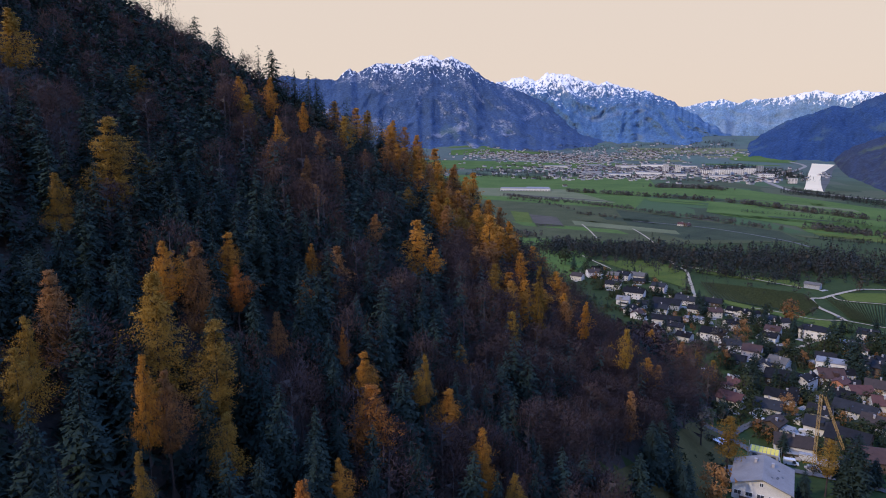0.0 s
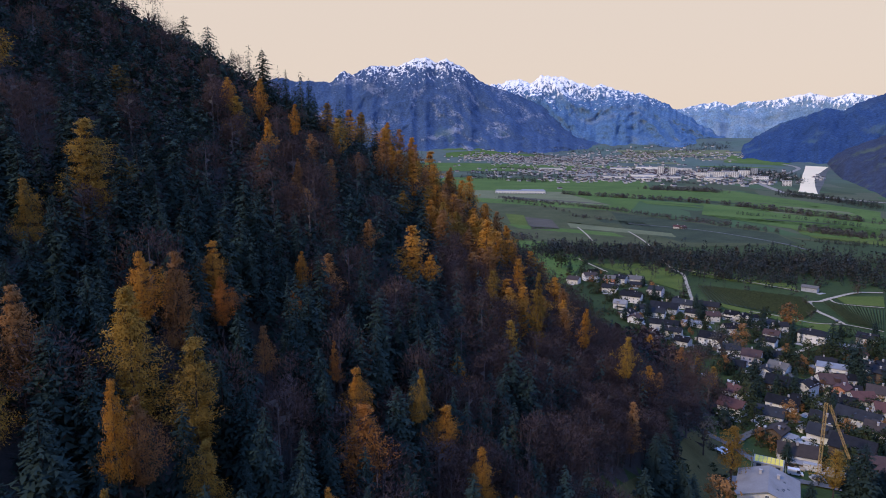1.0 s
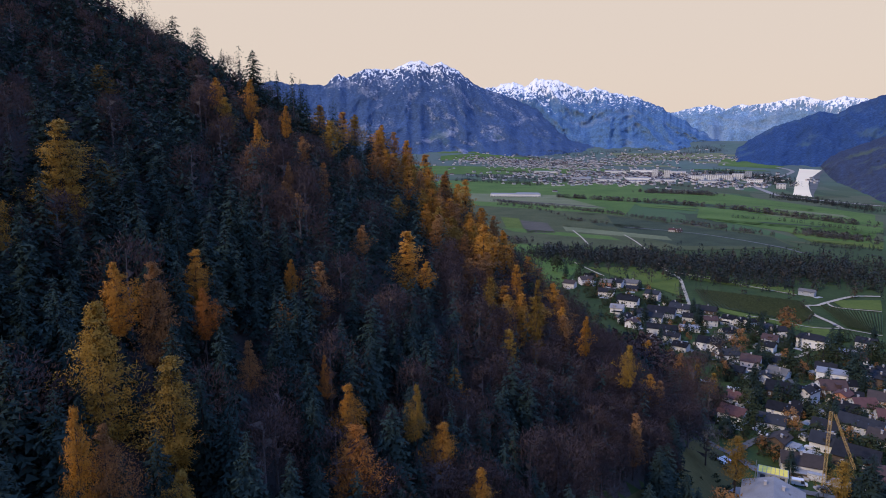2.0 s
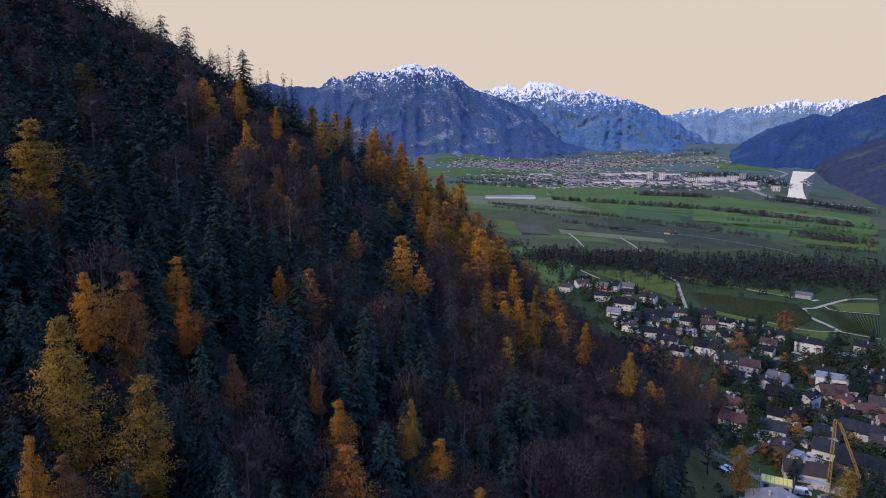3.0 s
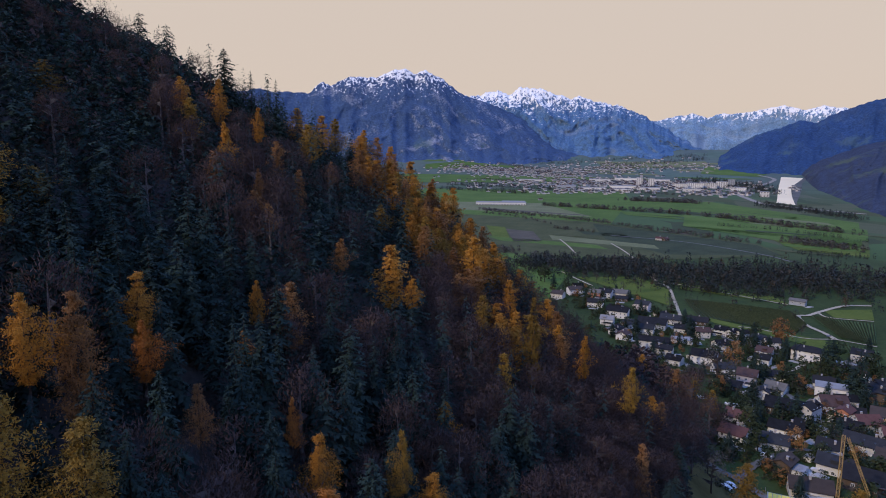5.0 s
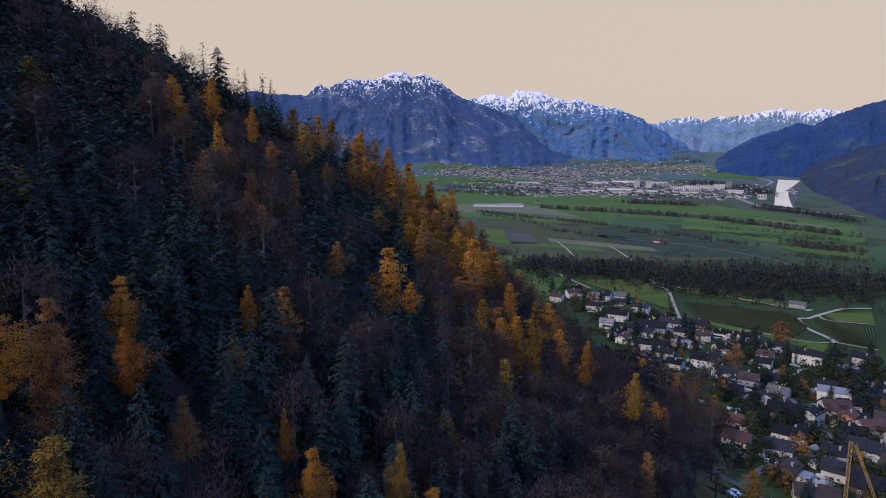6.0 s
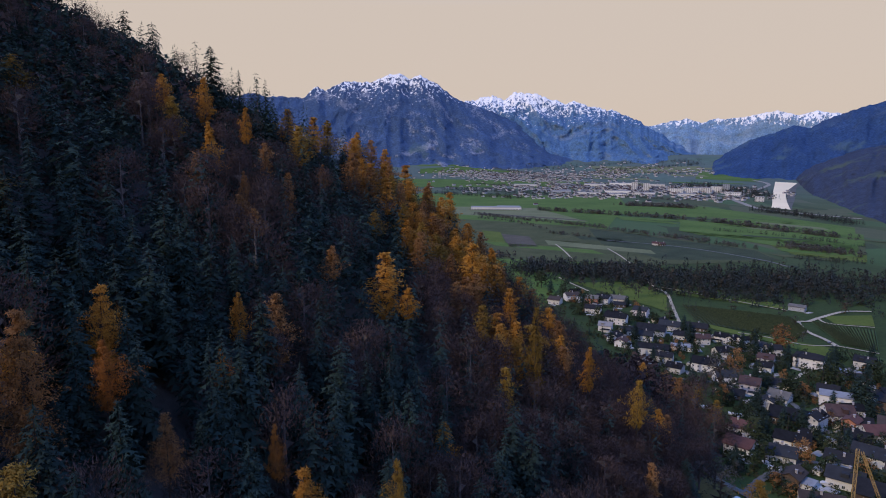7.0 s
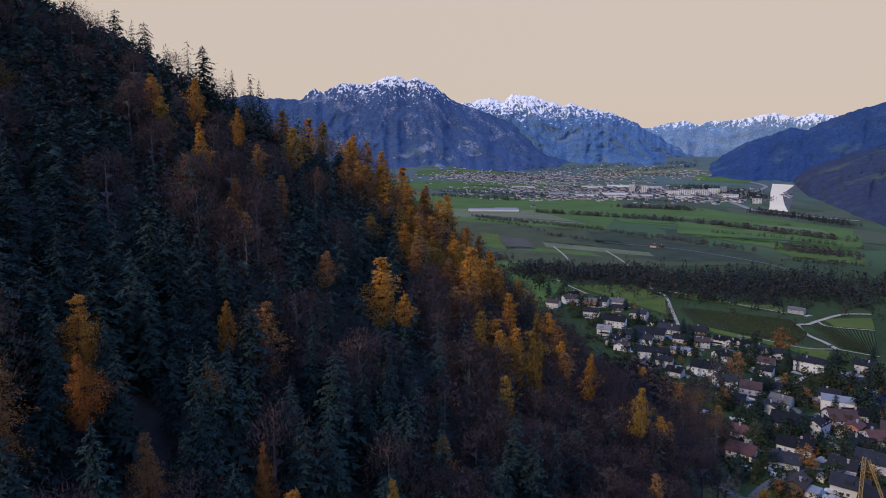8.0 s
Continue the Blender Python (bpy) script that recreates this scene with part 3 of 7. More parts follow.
def track(width, points, mat="", name="road"):
    line = smooth_line(points, 14 * len(points))
    TRACKS.append((line, width))
    d = np.gradient(line, axis=0)
    d /= np.hypot(d[:, 0], d[:, 1])[:, None]
    side = np.stack([-d[:, 1], d[:, 0]], -1)
    wob = 0.85 + 0.10 * np.sin(np.arange(len(line)) * 1.7)
    strips = np.stack([line + side * width * 0.5 * f * wob[:, None] for f in (1, 0.33, -0.33, -1)])
    z = drape(strips[..., 0], strips[..., 1], 0.46)
    z[1:3] += 0.05
    pts = np.concatenate([strips, z[..., None]], -1)
    n = len(line)
    ii = np.arange(4 * n).reshape(4, n)
    q = np.stack([ii[:-1, :-1], ii[1:, :-1], ii[1:, 1:], ii[:-1, 1:]], -1).reshape(-1, 4)
    paved = mat or ("gravel" if width < 4 or width == 4.5 else "asphalt")
    label = "pale gravel farm track between the fields" if paved == "gravel" else "grey asphalt village road"
    if paved == "concrete":
        label = "pale concrete main road curving across the valley"
    return tagged(new(name, mesh_of(name, pts.reshape(-1, 3), q, (M["motorway" if paved == "concrete" else paved],), None, True)), label, "road", kind="structure")


# ---- tree shapes ----
def branch_tris(rng, z, az, length, droop, wide, out_v, out_t, sprigs=3):
    """One bough: a spine with flat sprays on both sides and loose sprigs."""
    d = np.array([math.cos(az), math.sin(az), 0.0])
    side = np.array([-d[1], d[0], 0.0])
    s = np.array([0.08, 0.4, 0.72, 1.0])
    spine = [d * length * k + np.array([0, 0, z - droop * k ** 1.3 + 0.10 * length * max(k - 0.7, 0)]) for k in s]
    for i in range(3):
        w = wide * length * (0.55, 0.75, 0.5)[i] * rng.uniform(0.7, 1.2)
        for sgn in (1, -1):
            tip = spine[i] * 0.45 + spine[i + 1] * 0.55 + side * sgn * w + d * 0.16 * length + np.array([0, 0, -rng.uniform(0.05, 0.22) * length])
            b = len(out_v)
            out_v += [spine[i], spine[i + 1], tip]
            out_t.append((b, b + 1, b + 2))
    for _ in range(sprigs):
        k = rng.uniform(0.25, 1.0)
        c = d * length * k + np.array([0, 0, z - droop * k ** 1.3])
        u = rng.normal(size=3) * 0.16 * length + d * 0.16 * length
        v = rng.normal(size=3) * 0.10 * length + np.array([0, 0, -0.10 * length])
        b = len(out_v)
        out_v += [c - u * 0.4, c + u, c + v]
        out_t.append((b, b + 1, b + 2))


def spruce_shape(seed, radius=3.1, first=0.14, whorls=16, per=8, sprigs=2, blunt=0.68):
    rng = np.random.default_rng(seed)
    v, t = [], []
    total = whorls * per
    for k in range(total):
        f = first + (1 - first) * min((k + rng.uniform(0, 2.5)) / total, 0.985) ** 0.92
        L = (radius * (1 - f) ** blunt + 0.3) * rng.uniform(0.5, 1.2)
        branch_tris(rng, 20 * f, 2.39996 * k + rng.uniform(-0.5, 0.5), L, L * rng.uniform(0.15, 0.7), 0.36 if sprigs > 3 else 0.5, v, t, sprigs)
    b = len(v)
    v += [np.array([0.12, 0, 19.0]), np.array([-0.08, 0.1, 19.0]), np.array([0, 0, 20.4])]
    t.append((b, b + 1, b + 2))
    return np.array(v), np.array(t)


def clump(rng, centre, size, count, v, t, flat=0.7, grain=1.0):
    """A loose clump of small leaf sprays."""
    c = centre + rng.normal(size=(count, 3)) * size * np.array([0.5, 0.5, 0.5 * flat])
    a = rng.normal(size=(count, 3))
    a /= np.linalg.norm(a, axis=1)[:, None]
    bb = rng.normal(size=(count, 3))
    bb /= np.linalg.norm(bb, axis=1)[:, None]
    s = size * rng.uniform(0.24, 0.5, (count, 1)) * grain
    for i in range(count):
        b = len(v)
        v += [c[i] - a[i] * s[i] * 0.5, c[i] + a[i] * s[i] * 0.5, c[i] + bb[i] * s[i]]
        t.append((b, b + 1, b + 2))


def spray(rng, centre, d, size, count, v, t, grain):
    """Fine drooping sprays that follow a bough."""
    for _ in range(count):
        c = centre + rng.normal(size=3) * size * np.array([0.42, 0.42, 0.26])
        a = d * 0.7 + rng.normal(size=3) * np.array([0.6, 0.6, 0.55])
        a /= np.linalg.norm(a)
        w = np.cross(a, rng.normal(size=3))
        w /= np.linalg.norm(w) + 1e-6
        s = grain * rng.uniform(0.3, 0.62)
        b = len(v)
        v += [c - a * s * 0.6 + w * s * 0.28, c + a * s - np.array([0, 0, s * 0.25]), c - a * s * 0.35 - w * s * 0.30]
        t.append((b, b + 1, b + 2))


def larch_shape(seed, first=0.36, whorls=22, per=8, leaves=7, grain=0.8, radius=4.2):
    """A feathery crown with uneven lobes and gaps, pointed at the top, its boughs hanging a little."""
    rng = np.random.default_rng(seed)
    v, t = [], []
    lobes = [(rng.uniform(0, 6.28), rng.uniform(first, 0.85), rng.uniform(0.4, 0.85)) for _ in range(9)]
    for w in range(whorls):
        f = first + (1 - first) * (w + rng.uniform(0, 0.8)) / whorls
        up = (f - first) / (1 - first)
        shape = min(1.0, 0.5 + up * 2.2) * (1 - up) ** 0.38 * (0.9 + 0.12 * math.sin(w * 0.9 + seed))
        turn = rng.uniform(0, 6.28)
        for b in range(per if up < 0.8 else 5):
            az = turn + 6.2832 * b / per + rng.uniform(-0.4, 0.4)
            swell = 0.58 + sum(k * math.exp(-((f - lf) / 0.07) ** 2) * max(math.cos(az - la), 0) for la, lf, k in lobes)
            L = radius * shape * swell * rng.uniform(0.55, 1.2) + 0.2
            if rng.uniform() < 0.12:
                continue
            d = np.array([math.cos(az), math.sin(az), 0.10])
            for k in (0.35, 0.66, 0.94):
                p = d * L * k + np.array([0, 0, 20 * f - 0.34 * L * k + 0.22 * L * k * k])
                spray(rng, p, d, (0.5 + 0.17 * L) * (1.2 - 0.4 * k), leaves, v, t, grain)
    for k in range(3):
        spray(rng, np.array([0, 0, 18.9 + 0.3 * k]), np.array([0, 0, 1.0]), 0.6 - 0.1 * k, 2 * leaves, v, t, grain * 0.9)
    return np.array(v), np.array(t)


def beech_shape(seed, wide=4.6, low=0.3, limbs=46, twigs=44, tall=15.0):
    """A bare or rusty dome: fine twigs fan upwards and outwards from the ends of many limbs."""
    rng = np.random.default_rng(seed)
    v, t = [], []
    for _ in range(limbs):
        f = rng.uniform(0, 1) ** 0.8
        a = rng.uniform(0, 6.28)
        rr = wide * math.sqrt(max(1 - (f * 1.02) ** 2.2, 0.03)) * rng.uniform(0.45, 1.0) ** 0.5
        p = np.array([math.cos(a) * rr, math.sin(a) * rr, tall * (low + (0.93 - low) * f)])
        out = np.array([math.cos(a) * (1 - 0.6 * f), math.sin(a) * (1 - 0.6 * f), 0.9])
        for _ in range(twigs):
            c = p + rng.normal(size=3) * np.array([0.95, 0.95, 0.75])
            g = out + rng.normal(size=3) * 0.55
            g /= np.linalg.norm(g)
            w = np.cross(g, rng.normal(size=3))
            w /= np.linalg.norm(w) + 1e-6
            L, b = rng.uniform(0.35, 0.85), len(v)
            v += [c - w * 0.075, c + w * 0.075, c + g * L]
            t.append((b, b + 1, b + 2))
    return np.array(v), np.array(t)


def broad_shape(seed, wide=4.2, low=0.28, clumps=46, leaves=20, tall=15.0, slender=False):
    """A rounded, uneven crown of twig and leaf clumps with gaps."""
    rng = np.random.default_rng(seed)
    v, t = [], []
    for _ in range(clumps):
        f = rng.uniform(0, 1)
        a = rng.uniform(0, 6.28)
        rr = wide * math.sin(math.pi * (0.12 + 0.84 * f)) ** 0.8 * (rng.uniform(0.25, 1.0) ** 0.5) * rng.uniform(0.8, 1.12)
        p = np.array([math.cos(a) * rr, math.sin(a) * rr, tall * (low + (1 - low) * f * 0.97)])
        clump(rng, p, rng.uniform(0.9, 1.5), leaves, v, t, 0.9, 1.15 if slender else 1.5)
    if slender:
        v = np.array(v)
        tri = v.reshape(-1, 3, 3)
        mid_ = tri.mean(1, keepdims=True)
        tri[:, 2] = mid_[:, 0] + (tri[:, 2] - mid_[:, 0]) * 1.5
        tri[:, 1] = tri[:, 0] + (tri[:, 1] - tri[:, 0]) * 0.55
        v = list(tri.reshape(-1, 3))
    return np.array(v), np.array(t)


def far_shape(seed, tall, wide, count=46, pointed=False, leaf=0.34):
    """A small tree seen from far off: a ragged shell of sprays."""
    rng = np.random.default_rng(seed)
    v, t = [], []
    for _ in range(count):
        f = rng.uniform(0.02, 1) ** 0.9
        r = wide * ((1 - f) ** 0.8 if pointed else math.sin(math.pi * (0.1 + 0.86 * f)) ** 0.7) * rng.uniform(0.45, 1.05)
        a = rng.uniform(0, 6.28)
        c = np.array([math.cos(a) * r, math.sin(a) * r, tall * f])
        u, w = rng.normal(size=3), rng.normal(size=3)
        k = wide * leaf
        b = len(v)
        v += [c - u / np.linalg.norm(u) * k, c + u / np.linalg.norm(u) * k, c + w / np.linalg.norm(w) * k * 1.3]
        t.append((b, b + 1, b + 2))
    return np.array(v), np.array(t)


def trunk_mesh(name, tall, r, mat, seed, limbs=0, first=0.35, reach=3.0):
    """A tapered trunk whose limbs grow out of its sides."""
    rng = np.random.default_rng(seed)
    bm = bmesh.new()
    lean = rng.normal(size=2) * 0.15
    fs = [-0.05, 0.0] + [k / 12 for k in range(3, 12)] + [0.93]
    rings = []
    for f in fs:
        z = tall * f
        rad = r * (1.5 if f < 0 else max(1.1 * (1 - f) ** 0.8, 0.08))
        cx, cy = lean[0] * math.sin(z * 0.3), lean[1] * math.sin(z * 0.25)
        rings.append([bm.verts.new((cx + rad * math.cos(1.0472 * k), cy + rad * math.sin(1.0472 * k), z)) for k in range(6)])
    for a, b in zip(rings, rings[1:]):
        for k in range(6):
            bm.faces.new((a[k], a[(k + 1) % 6], b[(k + 1) % 6], b[k]))
    for _ in range(limbs):
        i = int(rng.integers(max(2, int(first * 12) - 1), 10))
        k = int(rng.integers(6))
        base = [rings[i][k], rings[i][(k + 1) % 6], rings[i + 1][k]]
        c = (base[0].co + base[1].co) / 2
        out = Vector((c.x - lean[0] * math.sin(c.z * 0.3), c.y - lean[1] * math.sin(c.z * 0.25), 0)).normalized()
        L = reach * rng.uniform(0.6, 1.1)
        prev = base
        for s in (0.5, 1.0):
            p = c + out * L * s + Vector((rng.normal() * 0.15 * L, rng.normal() * 0.15 * L, L * 0.8 * s ** 1.3))
            w = r * (0.12 if s < 1 else 0.03)
            ring = [bm.verts.new(p + Vector((w * math.cos(2.1 * q), w * math.sin(2.1 * q), w * 0.4 * q))) for q in range(3)]
            for q in range(3):
                bm.faces.new((prev[q], prev[(q + 1) % 3], ring[(q + 1) % 3], ring[q]))
            prev = ring
    me = bpy.data.meshes.new(name)
    bmesh.ops.recalc_face_normals(bm, faces=bm.faces)
    bm.to_mesh(me)
    bm.free()
    me.materials.append(mat)
    return me


SHAPES = {
    "spruce": [spruce_shape(s, r) for s, r in ((1, 3.8), (2, 4.4), (3, 3.3), (4, 4.0), (5, 3.6))],
    "fine_spruce": [spruce_shape(s, r, 0.14, 25, 9, 4) for s, r in ((91, 3.7), (92, 4.2), (93, 3.4))],
    "pine": [spruce_shape(s, 2.4, 0.52, 9, 5, 2) for s in (6, 7, 8)],
    "larch": [larch_shape(s, 0.38) for s in (11, 12, 13, 14, 15)],
    "larch_long": [larch_shape(s, 0.22, 27) for s in (16, 17)],
    "larch_short": [larch_shape(s, 0.55, 17) for s in (18, 19, 20)],
    "near_larch": [larch_shape(s, 0.38, 24, 9, 21, 0.42) for s in (24, 25)],
    "near_larch_long": [larch_shape(s, 0.22, 30, 9, 21, 0.42) for s in (26, 27)],
    "near_larch_short": [larch_shape(s, 0.55, 18, 9, 21, 0.42) for s in (28, 29, 30)],
    "sparse": [spruce_shape(s, 3.3, 0.25, 20, 6, 2, 0.34) for s in (94, 95)],
    "snag": [spruce_shape(s, 1.9, 0.55, 8, 3, 1, 0.2) for s in (96, 97)],
    "beech": [beech_shape(s, w) for s, w in ((21, 4.4), (22, 5.0), (23, 4.0))],
    "bush": [broad_shape(s, w, 0.08, 30, 13, 8, False) for s, w in ((31, 3.0), (32, 3.6), (33, 2.6))],
    "cypress": [spruce_shape(41, 1.2, 0.03, 22, 6, 2)],
    "bare": [broad_shape(s, 4.4, 0.3, 26, 16, 12, True) for s in (51, 52)],
    "goldtree": [broad_shape(s, 3.8, 0.2, 38, 18, 12, False) for s in (61, 62)],
}
TALL = {"beech": 15, "bush": 8, "bare": 12, "goldtree": 12}
TRUNK = {
    "pine": lambda k: trunk_mesh("trunk", 20, 0.24, M["bark_pale"], k, 5, 0.3, 1.2), "snag": lambda k: trunk_mesh("trunk", 20, 0.2, M["bark_pale"], k, 7, 0.3, 1.0),
    "beech": lambda k: trunk_mesh("trunk", 14, 0.28, M["bark_pale"], k, 7, 0.3, 3.2),
    "bush": lambda k: trunk_mesh("trunk", 7, 0.16, M["bark"], k, 4, 0.2, 1.8), "cypress": lambda k: trunk_mesh("trunk", 19, 0.2, M["bark"], k),
    "bare": lambda k: trunk_mesh("trunk", 11, 0.2, M["bark"], k, 9, 0.25, 3.2), "goldtree": lambda k: trunk_mesh("trunk", 11, 0.18, M["bark"], k, 6, 0.25, 2.2),
}


def trunk_for(shape, k):
    if shape in TRUNK:
        return TRUNK[shape](k)
    return trunk_mesh("trunk", 20, 0.27, M["bark"], k, 6, 0.25, 1.6) if "larch" in shape else trunk_mesh("trunk", 20, 0.26, M["bark"], k)


MADE = {}
RNG = np.random.default_rng(5)


def tree(shape, leaf, x, y, h, wide, name, label, group):
    """A tree with its trunk and crown, standing on the ground."""
    k = int(RNG.integers(len(SHAPES[shape])))
    s = h / TALL.get(shape, 20)
    m = Matrix.Translation((x, y, float(land_z(x, y)) - 0.1)) @ Matrix.Rotation(RNG.uniform(0, 6.28), 4, "Z") @ Matrix.Diagonal((s * wide, s * wide, s, 1))
    key = (shape, leaf, k, name)
    if key not in MADE:
        root = empty(name, m)
        if (shape, k) not in MADE:
            MADE[shape, k] = trunk_for(shape, k)
        under("trunk", MADE[shape, k], root)
        under("crown", crown_mesh("crown", *SHAPES[shape][k], LEAF[leaf]), root)
        MADE[key] = root
        return tagged(root, label, "tree", group)
    proto = MADE[key]
    keep = Vector(proto.scale)
    proto.scale = (1, 1, 1)
    made = copy_thing(proto, m)
    proto.scale = keep
    return tagged(made, label, "tree", group)


LARCH_WORDS = {"gold": "golden autumn larch on the steep wooded slope", "olive": "olive-green turning larch on the wooded slope",
               "rust": "rusty brown autumn larch among dark spruces", "orange": "bright orange autumn tree among dark spruces"}
TAKEN = []


def larch_at(x, y, h, spread, kind, crown):
    """A larch of height h; spread: the crown's breadth in metres; crown: the share of the height that it takes."""
    TAKEN.append((x, y))
    shape = ("near_" if y < 128 else "") + ("larch_short" if crown < 0.52 else "larch" if crown < 0.7 else "larch_long")
    tree(shape, kind, x, y, h, spread / 8.0 * 20 / h, "larch", LARCH_WORDS[kind], "larches on the slope")


def village_tree(x, y, h, kind):
    shape, leaf, word, name = {
        "spruce": ("spruce", "spruce", "dark spruce standing between the houses", "spruce"), "cypress": ("cypress", "spruce", "slim dark columnar conifer beside a house", "conifer"),
        "bush": ("bush", "bush", "dark green leafy garden tree", "garden_tree"), "bare": ("bare", "bare", "nearly bare grey-brown fruit tree", "fruit_tree"),
        "goldtree": ("goldtree", "rust", "yellow-brown autumn garden tree", "garden_tree"), "beech": ("beech", "beech", "bare reddish-brown beech at the wood's edge", "beech"),
        "larchg": ("larch", "olive", "olive-gold larch beside the building site", "larch")}[kind]
    big = kind == "spruce" and h > 7.5
    tree("fine_spruce" if big else shape, leaf, x, y, h * 1.2, 1.45 if big else 1.1, name, word, "village trees")


def scatter_stuff(name, shapes, spots, mat, label, category="trees"):
    """Many trees of a far wood as one mesh. spots: x, y, height factor, width factor."""
    vs, ts, ns, n0, tint, per = [], [], [], 0, [], []
    rng = np.random.default_rng(len(spots))
    shapes = [(v, *outward(v, t)) for v, t in shapes]
    z = land_z(spots[:, 0], spots[:, 1])
    for (x, y, s, w), g in zip(spots, z):
        v, t, vn = shapes[int(rng.integers(len(shapes)))]
        a = rng.uniform(0, 6.28)
        ca, sa = math.cos(a), math.sin(a)
        ns.append(np.stack([vn[:, 0] * ca - vn[:, 1] * sa, vn[:, 0] * sa + vn[:, 1] * ca, vn[:, 2]], -1))
        c, sn = math.cos(a) * s * w, math.sin(a) * s * w
        vs.append(np.stack([v[:, 0] * c - v[:, 1] * sn + x, v[:, 0] * sn + v[:, 1] * c + y, v[:, 2] * s + g - 0.3], -1))
        ts.append(t + n0)
        n0 += len(v)
        tint.append(rng.uniform())
        per.append(len(t))
    me = mesh_of(name, np.concatenate(vs), np.concatenate(ts), (mat,), None, True)
    me.normals_split_custom_set_from_vertices(np.concatenate(ns).tolist())
    tinted(me, np.array(tint), np.array(per))
    return tagged(new(name, me), label, category, kind="stuff")


FAR = {"mixed": [far_shape(s, 1.0, w, 46, p, 0.30) for s, w, p in ((71, 0.27, False), (72, 0.22, True), (73, 0.31, False), (74, 0.18, True))],
       "bare": [far_shape(s, 1.0, w, 46, False) for s, w in ((75, 0.38), (76, 0.45), (77, 0.34))]}


def belt(points, count, tall, wide, kind):
    """A hedgerow or a strip of wood along a line."""
    rng = np.random.default_rng(count + int(points[0][0]))
    count = int(count * 1.1)
    line = smooth_line(points, 200)
    i = rng.integers(0, 199, count)
    f = rng.uniform(0, 1, (count, 1))
    p = line[i] * (1 - f) + line[i + 1] * f + rng.normal(size=(count, 2)) * wide * 0.36
    clumpy = np.array([noise.noise((a * 0.013, b * 0.013, 3.0)) for a, b in p])
    p = p[clumpy > -0.5]
    s = tall * rng.uniform(0.35, 1.15, len(p)) * (0.75 if kind == "bare" else 0.9)
    spots = np.column_stack([p, s, rng.uniform(0.8, 1.3, len(p))])
    scatter_stuff("wood" if kind == "mixed" else "hedgerow", FAR[kind], spots, STUFF_MIXED if kind == "mixed" else STUFF_BARE,
                  "dark strip of mixed woodland in the valley" if kind == "mixed" else "bare grey-brown hedgerow between the fields")


# ---- houses ----
def window_mesh(w, h):
    f = Build()
    f.box(-w / 2, -0.04, -h / 2, w / 2, 0.09, h / 2, 0.02)
    p = Build()
    p.box(-w / 2 + 0.11, 0.05, -h / 2 + 0.11, -0.04, 0.115, h / 2 - 0.11)
    p.box(0.04, 0.05, -h / 2 + 0.11, w / 2 - 0.11, 0.115, h / 2 - 0.11)
    return f.mesh("window", M["frame"]), p.mesh("pane", M["glass"])


WINDOW = window_mesh(1.25, 1.35)
WIDE_WINDOW = window_mesh(2.2, 1.5)
DOOR = Build().box(-0.55, -0.04, -1.05, 0.55, 0.08, 1.05, 0.02).mesh("door", M["door"])


def set_window(root, px, py, pz, turn, which=None):
    w, p = which or WINDOW
    a = under("window", w, root)
    a.matrix_local = pose(px, py, pz, 0, 0, turn)
    under("pane", p, a, "dark glass")


HOUSE_WORDS = {"white": "white rendered", "cream": "cream rendered", "pink": "pale pink rendered", "grey": "grey rendered", "orange": "orange rendered", "wood": "dark timber"}
ROOF_WORDS = {"grey": "pale grey", "slate": "blue-grey slate", "dark": "dark tiled", "brown": "brown tiled", "redbrown": "red-brown tiled", "red": "red tiled",
              "beige": "weathered beige", "flat": "flat gravel"}
HOUSES = []


